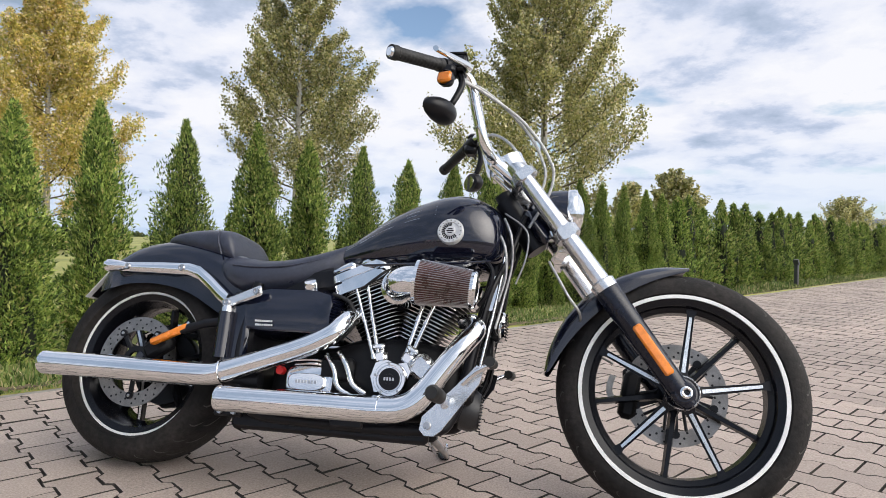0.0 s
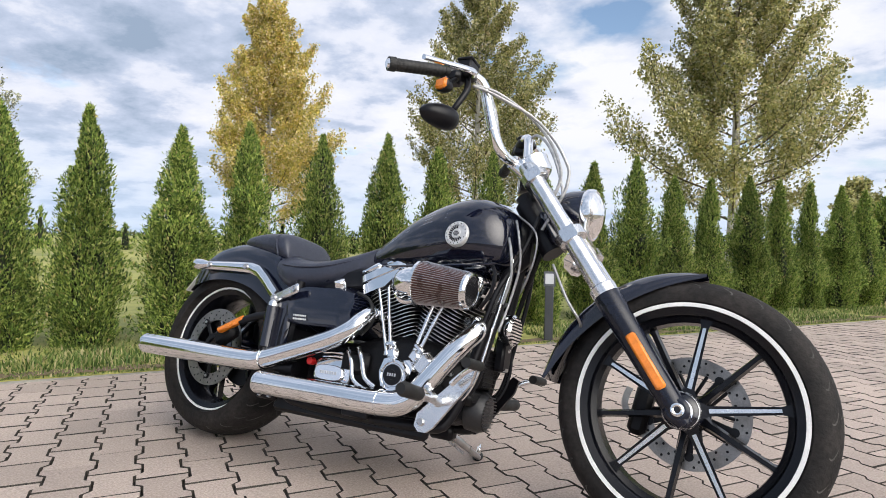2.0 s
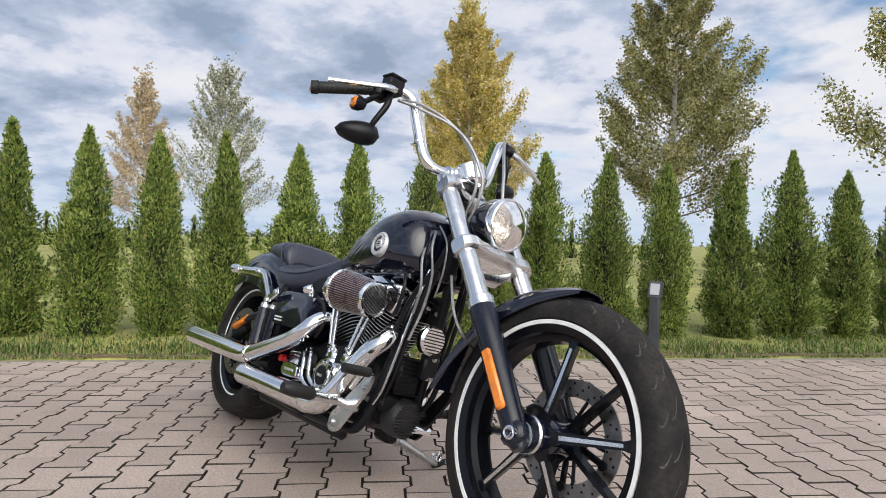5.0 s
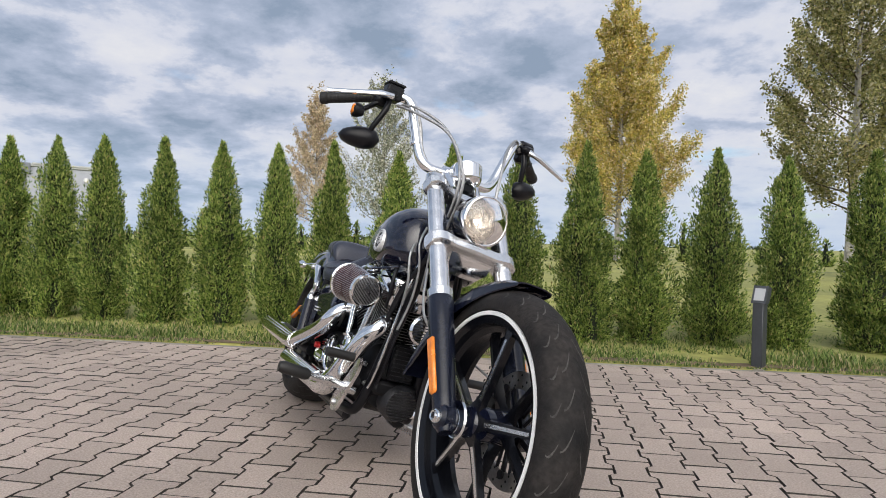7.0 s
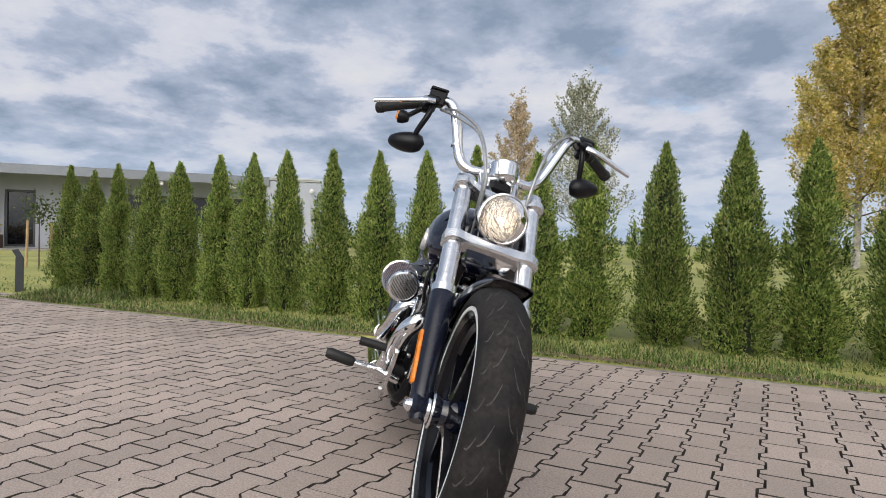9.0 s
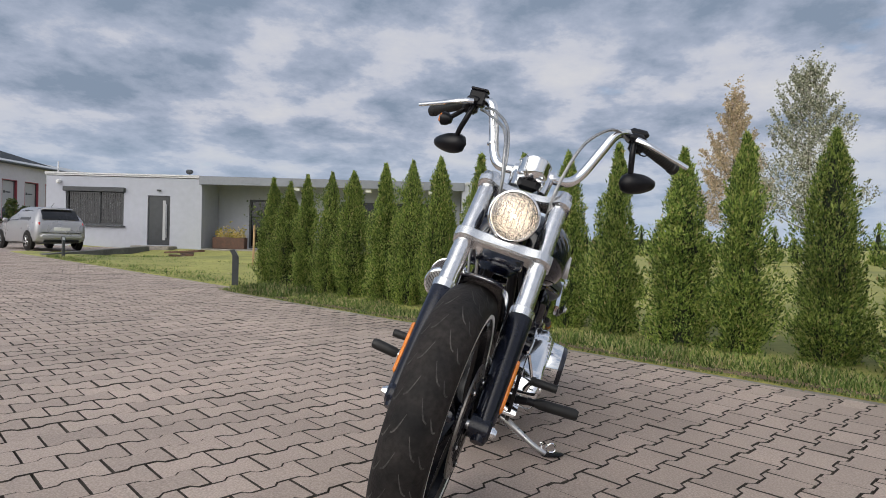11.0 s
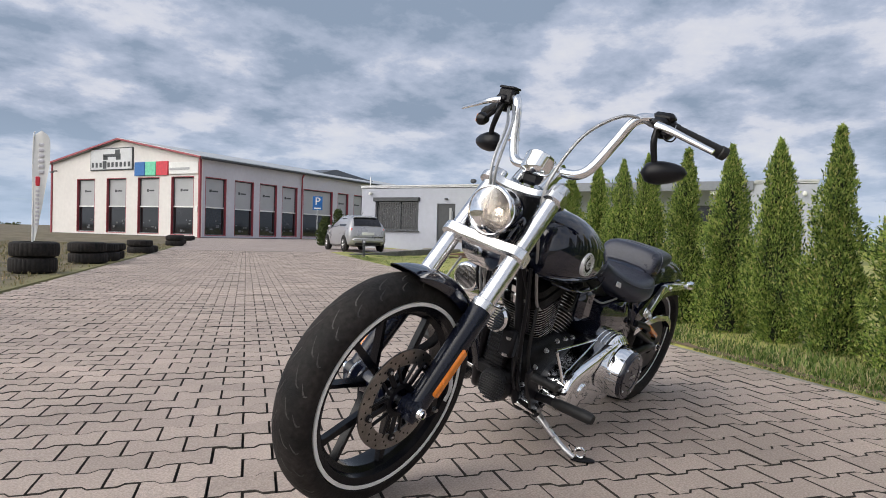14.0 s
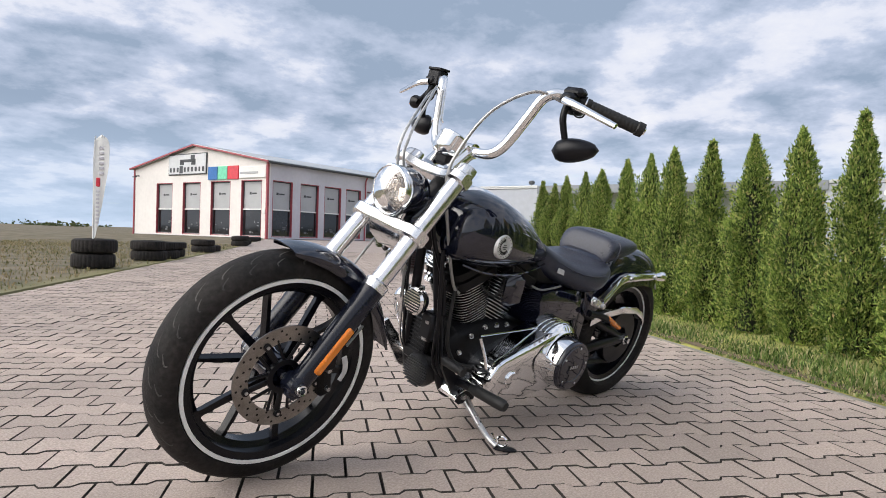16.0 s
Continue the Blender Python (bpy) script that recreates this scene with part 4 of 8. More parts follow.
def hall():
    ob = thing("shop_hall", Matrix.Translation((0, 0, 0)), "long motorcycle shop hall with cream gable, grey sides and red trim", "hall")
    X0, X1, Y0, Y1, Z0, ZE, ZR = -26.9, -62.0, -45.6, -29.8, 0.12, 5.42, 6.88
    wins = [(-42.6, -40.5), (-39.2, -37.05), (-35.85, -33.65), (-32.5, -30.35)]
    s = Shape()
    wall_with_holes(s, "x", X0, Y0, Y1, Z0, ZE, 0.25, [(a, b, 0.34, 4.25) for a, b in wins], 1)
    ym = (Y0 + Y1) / 2
    s.add([(X0, Y0, ZE), (X0, Y1, ZE), (X0, ym, ZR), (X0 - 0.25, Y0, ZE), (X0 - 0.25, Y1, ZE), (X0 - 0.25, ym, ZR)], [(0, 1, 2), (5, 4, 3), (0, 2, 5, 3), (1, 4, 5, 2)])
    part("gable_wall", s, RENDERWHITE, ob, "cream panelled gable wall", False)
    side_wins = [(-29.2, -27.35), (-31.8, -29.95), (-34.25, -32.4), (-36.6, -34.8), (-41.2, -37.3), (-43.5, -41.9), (-45.9, -44.3), (-48.4, -46.7), (-50.9, -49.2)]
    s = Shape()
    wall_with_holes(s, "y", Y1, X1, X0 - 0.25, Z0, ZE, 0.25, [(a, b, 0.34, 4.25) for a, b in side_wins], 1)
    part("side_wall", s, PANELGREY, ob, "grey panelled side wall", False)
    part("back_wall", Shape().box(((X0 + X1) / 2, Y0 + 0.12, (Z0 + ZE) / 2), (X0 - X1 - 0.6, 0.24, ZE - Z0), 0.01).box((X1 + 0.12, ym, (Z0 + ZE) / 2), (0.24, Y1 - Y0 - 0.6, ZE - Z0), 0.01), PANELGREY, ob)
    part("floor_slab", Shape().box(((X0 + X1) / 2, ym, Z0 - 0.16), (X0 - X1 + 0.1, Y1 - Y0 + 0.1, 0.55), 0.02), ANTHRACITE, ob, "dark plinth")
    roof = Shape()
    for sgn in (-1, 1):
        y_e = ym + sgn * (Y1 - Y0) / 2 + sgn * 0.3
        roof.add([(X0 + 0.25, ym, ZR + 0.06), (X1, ym, ZR + 0.06), (X1, y_e, ZE - 0.02), (X0 + 0.25, y_e, ZE - 0.02), (X0 + 0.25, ym, ZR + 0.2), (X1, ym, ZR + 0.2), (X1, y_e, ZE + 0.12), (X0 + 0.25, y_e, ZE + 0.12)],
                 [(0, 1, 2, 3), (7, 6, 5, 4), (0, 3, 7, 4), (3, 2, 6, 7), (2, 1, 5, 6)])
    part("roof", roof, ROOFMETAL, ob, "pale trapezoid sheet roof", False)
    trim = Shape()
    for sgn in (-1, 1):
        y_e = ym + sgn * (Y1 - Y0) / 2 + sgn * 0.32
        trim.tube([(X0 + 0.28, ym, ZR + 0.1), (X0 + 0.28, y_e, ZE + 0.03)], 0.08, 4)
    part("verge_trim", trim, REDFRAME, ob, "red roof verge trim", False)
    part("corner_trim", Shape().box((X0 + 0.02, Y1 + 0.02, (Z0 + ZE) / 2), (0.17, 0.17, ZE - Z0), 0.02), REDFRAME, ob, "red corner post", False)
    part("corner_trim", Shape().box((X0 + 0.02, Y0 - 0.02, (Z0 + ZE) / 2), (0.14, 0.14, ZE - Z0), 0.02), REDFRAME, ob, "red corner post", False)
    part("gutter", Shape().tube([(X0 + 0.2, Y1 + 0.36, ZE - 0.02), (X1, Y1 + 0.36, ZE - 0.02)], 0.09, 8), ANTHRACITE, ob, "dark eaves gutter")
    part("downpipe", Shape().tube([(-36.95, Y1 + 0.33, ZE - 0.08), (-37.0, Y1 + 0.12, ZE - 0.4), (-37.0, Y1 + 0.12, Z0)], 0.06, 8), REDFRAME, ob, "red downpipe")
    for a, b in wins:
        hall_window(ob, a, b, 0.34, 4.25, Matrix.Translation((X0 - 0.1, 0, 0)) @ Matrix(((0, -1, 0, 0), (1, 0, 0, 0), (0, 0, 1, 0), (0, 0, 0, 1))), 1)
    for a, b in side_wins:
        hall_window(ob, a, b, 0.34, 4.25, Matrix.Translation((0, Y1 - 0.1, 0)) @ Matrix(((-1, 0, 0, 2 * (a + b) / 2), (0, -1, 0, 0), (0, 0, 1, 0), (0, 0, 0, 1))), 1)
    part("dormer_roof", Shape().add([(-41.5, Y1 - 3.4, 5.7), (-59, Y1 - 3.4, 5.7), (-46.2, Y1 - 3.4, 6.8), (-41.5, Y1 - 7, 5.7), (-59, Y1 - 7, 5.7), (-46.2, Y1 - 7, 6.8)], [(0, 2, 1), (3, 4, 5), (0, 3, 5, 2), (2, 5, 4, 1)]), FARROOF, ob, "dark cross gable roof", False)

    def sign(name, y0, y1, z0, z1, mat, label, parent=None, out=0.1):
        return part(name, Shape().box((X0 + out / 2 + 0.005, (y0 + y1) / 2, (z0 + z1) / 2), (out, y1 - y0, z1 - z0), 0.02), mat, parent or ob, label, False)

    board = sign("sign_board", -40.95, -36.3, 4.8, 6.4, ANTHRACITE, "dark framed sign board with a motorcycle picture and lettering", out=0.08)
    part("sign_face", Shape().box((X0 + 0.1, -38.62, 5.6), (0.03, 4.5, 1.45), 0.01), ROOFMETAL, board, "grey sign face", False)
    pic = Shape()
    pic.box((X0 + 0.125, -38.5, 5.85), (0.02, 1.9, 0.22), 0.05).box((X0 + 0.125, -37.9, 6.08), (0.02, 0.5, 0.35), 0.05).box((X0 + 0.125, -39.2, 5.7), (0.02, 0.5, 0.3), 0.1).box((X0 + 0.125, -37.8, 5.68), (0.02, 0.5, 0.3), 0.1)
    part("sign_picture", pic, ANTHRACITE, board, "dark motorcycle shape", False)
    for i, w in enumerate((0.36, 0.36, 0.36, 0.62, 0.36, 0.36, 0.36, 0.36, 0.3, 0.34)):
        part("sign_letter", Shape().box((X0 + 0.125, -40.6 + i * 0.44, 5.2), (0.02, w * 0.66, 0.34 if i != 3 else 0.56), 0.03), ANTHRACITE, board, "", False)
    sign("sign_panel", -36.1, -35.05, 4.35, 5.3, BLUE, "blue square brand panel")
    sign("sign_panel", -35.0, -33.95, 4.35, 5.3, GREEN, "mint green square brand panel")
    sign("sign_panel", -33.9, -32.75, 4.35, 5.3, RED, "red square brand panel")
    pale = sign("sign_panel", -32.65, -29.9, 4.4, 5.2, WHITEPAINT, "long white sign panel")
    part("lettering", Shape().box((X0 + 0.12, -31.6, 4.75), (0.02, 1.9, 0.16), 0.02), PALEBLIND, pale, "faint bar of lettering", False)
    part("wall_lamp", Shape().tube([(X0 + 0.02, -45.0, 4.9), (X0 + 0.35, -45.0, 4.85)], 0.05, 8).box((X0 + 0.42, -45.0, 4.78), (0.2, 0.3, 0.08), 0.02), ANTHRACITE, ob, "dark wall floodlight")
    part("meter_box", Shape().box((X0 + 0.08, -29.95, 2.1), (0.12, 0.2, 0.36), 0.02), WHITEPAINT, ob)
    return ob


hall()


def office():
    ob = thing("office_building", Matrix(), "low flat-roofed office in light grey render with a covered porch", "building")
    X, XB, Y0, Y1, Z0, ZT = -24.2, -36.0, -15.25, 4.7, -0.1, 3.05
    part("front_wall", wall_with_holes(Shape(), "x", X, Y0, -8.6, Z0, ZT, 0.3, [(-14.41, -11.93, 0.98, 2.53), (-10.91, -9.95, 0.18, 2.3)], 1), OFFICEGREY, ob, "light grey rendered front wall", False)
    part("front_wall", wall_with_holes(Shape(), "x", X, 2.5, Y1, Z0, ZT, 0.3, [], 1), OFFICEGREY, ob, "light grey rendered end wall", False)
    part("porch_wall", wall_with_holes(Shape(), "x", X - 2.0, -8.6, 2.5, Z0, ZT, 0.25, [(-7.2, -6.15, 0.12, 2.35), (-3.0, -1.4, 0.8, 2.35), (-0.6, 1.8, 0.8, 2.35)], 1), OFFICEGREY, ob, "pale recessed porch wall", False)
    part("side_wall", Shape().box(((X + XB) / 2 - 0.16, Y0 + 0.15, (Z0 + ZT) / 2), (X - XB - 0.33, 0.3, ZT - Z0), 0.004).box(((X + XB) / 2 - 0.16, Y1 - 0.15, (Z0 + ZT) / 2), (X - XB - 0.33, 0.3, ZT - Z0), 0.004).box((XB, (Y0 + Y1) / 2, (Z0 + ZT) / 2), (0.3, Y1 - Y0 - 0.62, ZT - Z0), 0.004), OFFICEGREY, ob, "", False)
    for y in (-8.75, 2.65):
        part("porch_end", Shape().box((X - 1.16, y, (Z0 + ZT) / 2), (1.66, 0.28, ZT - Z0), 0.004), OFFICEGREY, ob, "", False)
    part("porch_floor", Shape().box((X - 0.9, -3.05, 0.03), (2.4, 10.9, 0.12), 0.02), KERB, ob, "concrete porch floor", False)
    part("roof", Shape().box(((X + XB) / 2, (Y0 + Y1) / 2, 3.12), (X - XB + 0.08, Y1 - Y0 + 0.08, 0.10), 0.01), ROOFMETAL, ob, "flat roof", False)
    part("fascia", Shape().box((X + 0.06, -3.05, 3.0), (0.06, 11.3, 0.36), 0.01), FASCIA, ob, "grey metal fascia over the porch", False)
    part("parapet", Shape().box((X + 0.05, (Y0 - 8.72) / 2, 3.17), (0.05, 6.6, 0.07), 0.01), ROOFMETAL, ob, "bright metal roof edge", False)
    part("parapet", Shape().box((X + 0.05, 3.7, 3.17), (0.05, 2.1, 0.07), 0.01), ROOFMETAL, ob, "bright metal roof edge", False)
    swap = Matrix(((0, -1, 0, 0), (1, 0, 0, 0), (0, 0, 1, 0), (0, 0, 0, 1)))
    f = Matrix.Translation((X - 0.1, 0, 0)) @ swap
    w = part("window", frame_bars(-14.41, -11.93, 0.98, 2.53, 0.08, 0.1, f).box((X - 0.1, -13.0, 1.75), (0.08, 0.09, 1.4), 0.01), ANTHRACITE, ob, "dark framed window with curtains")
    part("pane", Shape().box((X - 0.12, -13.17, 1.75), (0.02, 2.34, 1.4), 0.002), DARKGLASS, w)
    cur = Shape()
    for i in range(22):
        y = -14.25 + i * 0.1
        cur.tube([(X - 0.105, y, 1.12), (X - 0.105, y, 2.35)], 0.009, 5)
    part("curtain", cur, CURTAIN, w, "pale vertical curtain folds")
    part("shutter_box", Shape().box((X + 0.06, -13.17, 2.5), (0.18, 2.62, 0.2), 0.02), ANTHRACITE, w, "dark roller shutter box")
    part("sill", Shape().box((X + 0.05, -13.17, 0.95), (0.16, 2.6, 0.05), 0.01), ANTHRACITE, w)
    d = part("door", Shape().box((X - 0.1, -10.43, 1.24), (0.08, 0.94, 2.1), 0.01), ANTHRACITE, ob, "dark grey entrance door")
    part("door_handle", Shape().tube([(X + 0.0, -10.1, 0.5), (X + 0.0, -10.1, 1.95)], 0.025, 8), STEEL, d, "long steel bar handle")
    part("door_panel", Shape().box((X - 0.055, -10.22, 1.25), (0.02, 0.12, 1.7), 0.005), PALEBLIND, d, "narrow glazed strip")
    part("door_step", Shape().box((X + 0.35, -10.43, 0.08), (0.9, 1.6, 0.16), 0.02), KERB, ob, "concrete door step")
    fp = Matrix.Translation((X - 2.1, 0, 0)) @ swap
    for a0, a1, z0, z1, nm in ((-7.2, -6.15, 0.12, 2.35, "glass_door"), (-3.0, -1.4, 0.8, 2.35, "window"), (-0.6, 1.8, 0.8, 2.35, "window")):
        q = part(nm, frame_bars(a0, a1, z0, z1, 0.09, 0.12, fp), ANTHRACITE, ob, "dark framed glazing under the porch")
        part("pane", Shape().box((X - 2.13, (a0 + a1) / 2, (z0 + z1) / 2), (0.02, a1 - a0 - 0.15, z1 - z0 - 0.15), 0.002), DARKGLASS, q)
    for y in (-4.55, -1.5, 1.2):
        part("porch_lamp", Shape().box((X - 0.1, y, 2.74), (0.18, 0.26, 0.16), 0.02), WHITEPAINT, ob, "white box lamp under the fascia")
    part("camera_dome", Shape().box((X + 0.05, -14.66, 2.82), (0.1, 0.14, 0.1), 0.03).lathe([(0.0, 0.0), (0.07, 0.02), (0.09, 0.08), (0.06, 0.16), (0.0, 0.18)], 12, Matrix.Translation((X + 0.14, -14.66, 2.7))), WHITEPAINT, ob, "white security camera dome")
    part("camera_dome", Shape().lathe([(0.0, 0.0), (0.07, 0.02), (0.09, 0.08), (0.06, 0.16), (0.0, 0.18)], 12, Matrix.Translation((X + 0.12, 4.3, 2.6))), WHITEPAINT, ob, "white security camera dome")
    part("door_lamp", Shape().box((X + 0.08, -10.4, 2.52), (0.12, 0.16, 0.07), 0.02), ANTHRACITE, ob)
    part("roof_vent", Shape().tube([(-27, -10.3, 3.15), (-27, -10.3, 3.5)], 0.05, 8).box((-27, -10.3, 3.62), (0.22, 0.3, 0.2), 0.06), ANTHRACITE, ob, "small dark roof vent")
    part("mast", Shape().tube([(-24.6, -15.0, 3.15), (-24.6, -15.0, 3.7)], 0.03, 6), STEEL, ob)
    return ob


office()


def far_barn():
    ob = thing("far_barn", Matrix.Translation((66, 80, 0)) @ Matrix.Rotation(radians(-39), 4, "Z"), "long low dark-roofed barn far behind the hedge", "barn")
    part("wall", Shape().box((0, 0, 1.5), (30, 10, 3), 0.05), RENDERWHITE, ob, "", False)
    part("roof", Shape().add([(-15.5, -6, 2.9), (15.5, -6, 2.9), (15.5, 6, 2.9), (-15.5, 6, 2.9), (-15.5, 0, 5.0), (15.5, 0, 5.0)], [(0, 1, 5, 4), (3, 4, 5, 2), (0, 4, 3), (1, 2, 5), (0, 3, 2, 1)]), FARROOF, ob, "dark sheet roof", False)


far_barn()

# ---- things in the yard ----
def bollard(u, v, turn, z=0.0):
    ob = thing("bollard_light", Matrix.Translation(uv(u, v, z)) @ Matrix.Rotation(turn, 4, "Z"), "dark grey square bollard light with a slanted lamp head", "bollard light", "bollard lights along the verge")
    part("post", Shape().box((0, 0, 0.222), (0.09, 0.066, 0.444), 0.004), ANTHRACITE, ob)
    head = Shape().plate([(-0.045, 0), (0.03, 0), (0.085, 0.1), (0.015, 0.115)], 0.09, Matrix.Translation((0, 0.045, 0.434)) @ Matrix.Rotation(radians(90), 4, "X"))
    h = part("head", head, ANTHRACITE, ob, "slanted dark lamp head", False)
    part("lamp_panel", Shape().box((0, 0, 0), (0.088, 0.064, 0.004), 0.001, Matrix.Translation((-0.0165, 0, 0.4925)) @ Matrix.Rotation(radians(-62.4), 4, "Y")), PALEBLIND, h, "pale lamp panel")
    part("base_plate", Shape().box((0, 0, 0.006), (0.13, 0.1, 0.012), 0.002), KERB, ob)
    return ob


bollard(3.36, 3.53, radians(98))
bollard(-5.75, 3.92, radians(285))
bollard(13.6, 3.7, radians(225))
bollard(-16.4, 4.25, radians(225), 0.02)


def tyre_mesh(outer, width, inner):
    h = width / 2
    prof = [(inner, -h * 0.8), (inner + 0.02, -h), (outer - 0.06, -h), (outer - 0.012, -h * 0.82), (outer, -h * 0.6), (outer, h * 0.6), (outer - 0.012, h * 0.82), (outer - 0.06, h), (inner + 0.02, h), (inner, h * 0.8), (inner + 0.015, 0)]
    s = Shape().lathe(prof, 96, None, True)
    k = len(prof)
    s.v = [(x * (1 - 0.03 * ((i // k) % 3 == 0) * (math.hypot(x, y) > outer - 0.02)), y * (1 - 0.03 * ((i // k) % 3 == 0) * (math.hypot(x, y) > outer - 0.02)), z) for i, (x, y, z) in enumerate(s.v)]
    return s


def tyre_stack(x, y, sizes, turn=0.0):
    """Old tyres lying on one another, each a thing of its own."""
    z = 0.02 + rise((x + y) * S2)
    for i, (outer, width) in enumerate(sizes):
        dx, dy = rng.uniform(-0.03, 0.03), rng.uniform(-0.03, 0.03)
        solid("tyre", tyre_mesh(outer, width, outer * 0.58), RUBBER, "worn black car tyre lying in a row beside the drive", "tyre", "old tyres edging the drive", m=Matrix.Translation((x + dx, y + dy, z + width / 2)) @ Matrix.Rotation(turn + i, 4, "Z"))
        z += width


tyre_stack(-3.6, -7.38, ((0.33, 0.25), (0.34, 0.24)))
tyre_stack(-5.85, -9.4, ((0.36, 0.22), (0.35, 0.21)))
tyre_stack(-6.65, -10.1, ((0.33, 0.2), (0.33, 0.19)))
tyre_stack(-7.4, -10.9, ((0.33, 0.2), (0.32, 0.17)))
tyre_stack(-10.1, -13.45, ((0.36, 0.2), (0.35, 0.19)))
tyre_stack(-10.9, -14.2, ((0.34, 0.2),))
tyre_stack(-15.9, -18.95, ((0.36, 0.22), (0.35, 0.2)))
tyre_stack(-16.7, -19.8, ((0.35, 0.22), (0.34, 0.2)))
tyre_stack(-17.5, -20.6, ((0.34, 0.22),))
tyre_stack(-20.6, -23.8, ((0.35, 0.22),))
tyre_stack(-21.6, -24.7, ((0.35, 0.22),))


def feather_flag(x, y):
    ob = thing("feather_flag", Matrix.Translation((x, y, 0.02)) @ Matrix.Rotation(radians(48), 4, "Z"), "white feather flag with dark vertical lettering in a tyre stack", "flag")
    part("pole", Shape().tube([(0, 0, 0), (0, 0, 1.3), (0.0, 0.0, 2.1), (0.0, 0.03, 2.19)], [0.014, 0.011, 0.007, 0.005], 8, 4), WHITEPAINT, ob)
    rings = []
    for i in range(30):
        q = i / 29
        z = 0.5 + q * 1.72
        w = 0.045 + 0.195 * min(1, q * 1.4) ** 0.9
        full = w
        if q > 0.88:
            w *= max(0.05, math.sqrt(max(0, 1 - ((q - 0.88) / 0.12) ** 2)))
        shift = -0.014 + (full - w) * 0.5
        wave = [0.010 * math.sin(z * 5 + j * 1.4) for j in range(5)]
        front = [(wave[j] + 0.0015, shift + w * j / 4, z) for j in range(5)]
        back = [(wave[j] - 0.0015, shift + w * j / 4, z) for j in range(4, -1, -1)]
        rings.append(front + back)
    part("banner", Shape().loft(rings), WHITEPAINT, ob, "white banner cloth")
    bars = Shape()
    for i in range(6):
        bars.box((0, 0.11, 2.0 - i * 0.085), (0.03, 0.075, 0.05), 0.008)
    for i in range(9):
        bars.box((0, 0.06, 1.28 - i * 0.065), (0.026, 0.05, 0.04), 0.006)
    part("lettering", bars, PANELGREY, ob, "grey vertical bars for lettering")["kind"] = "stuff"
    part("red_mark", Shape().box((0, 0.06, 1.43), (0.03, 0.06, 0.15), 0.01), RED, ob, "red mark on the banner")


feather_flag(-3.6, -7.38)


def parking_sign():
    p = Vector((-24.9, -18.6, rise((-24.9 - 18.6) * S2) + 0.03))
    ob = thing("parking_sign", Matrix.Translation(p) @ Matrix.Rotation(radians(38), 4, "Z"), "blue parking sign with a white letter P on a steel post", "road sign")
    part("post", Shape().tube([(0, 0, 0), (0, 0, 2.55)], 0.03, 10), STEEL, ob)
    pl = part("plate", Shape().box((0.045, 0, 2.2), (0.02, 0.52, 0.74), 0.008), BLUE, ob, "blue sign plate")
    cu = bpy.data.curves.new("letter", "FONT")
    cu.body, cu.size, cu.align_x, cu.align_y, cu.extrude = "P", 0.6, "CENTER", "CENTER", 0.004
    tmp = bpy.data.objects.new("letter", cu)
    me = bpy.data.meshes.new_from_object(tmp)
    bpy.data.objects.remove(tmp)
    me.materials.clear()
    me.materials.append(WHITEPAINT)
    lt = new("letter", me)
    lt.parent = pl
    lt.matrix_basis = Matrix.Translation((0.062, 0, 2.28)) @ Matrix(((0, 0, 1, 0), (1, 0, 0, 0), (0, 1, 0, 0), (0, 0, 0, 1)))
    part("caption", Shape().box((0.06, 0, 1.92), (0.012, 0.36, 0.07), 0.003), WHITEPAINT, pl, "white caption bar")


parking_sign()


def shrub(x, y, h, seed, label, mat=LEAFGREEN, n=1600, size=0.07, spread=0.4):
    g = np.random.default_rng(seed)
    ob = thing("shrub", Matrix.Translation((x, y, rise((x + y) * S2))), label, "shrub")
    st = Shape()
    r = random.Random(seed)
    for i in range(14):
        a = i * 2.4
        st.tube([(0, 0, -0.05), (math.cos(a) * spread * 0.3, math.sin(a) * spread * 0.3, h * 0.5), (math.cos(a) * spread * 0.6, math.sin(a) * spread * 0.6, h * r.uniform(0.7, 1))], [0.012, 0.008, 0.003], 4)
    part("stems", st, BARK, ob)
    q = g.random(n)
    a = g.uniform(0, 2 * np.pi, n)
    rr = spread * np.sqrt(g.random(n)) * (0.55 + 0.6 * np.sin(np.pi * np.clip(q * 0.9 + 0.1, 0, 1)))
    pos = np.stack([rr * np.cos(a), rr * np.sin(a), q * h], 1)
    cr = new("foliage", leaf_cloud(pos, size, seed, mat, "foliage"))
    cr.parent = ob
    return ob


for i, (x, y, h) in enumerate(((-24.3, -17.6, 1.5), (-24.9, -17.2, 1.9), (-25.5, -17.0, 1.6), (-23.6, -17.2, 1.2))):
    shrub(x, y, h, 300 + i, "dark green evergreen shrub on a kerbed island", SHRUBLEAF, 1500, 0.09, 0.3)


def wheel_parts(parent, x, y, r, w, side):
    t = part("wheel", Shape().lathe([(r * 0.6, -w / 2), (r - 0.03, -w / 2), (r, -w * 0.35), (r, w * 0.35), (r - 0.03, w / 2), (r * 0.6, w / 2)], 28, axis_y(x, y, r)), RUBBER, parent, "black car tyre")
    s = Shape()
    for i in range(5):
        s.box((0, 0, 0), (0.05, r * 0.58, 0.03), 0.008, axis_y(x, y + side * w * 0.46, r) @ Matrix.Rotation(i * 2 * math.pi / 5, 4, "Z") @ Matrix.Translation((0, r * 0.3, 0)))
    s.lathe([(r * 0.56, -0.02), (r * 0.62, -0.02), (r * 0.62, 0.02), (r * 0.56, 0.02)], 24, axis_y(x, y + side * w * 0.44, r), True)
    part("rim", s, ALU, t, "five-spoke alloy rim")


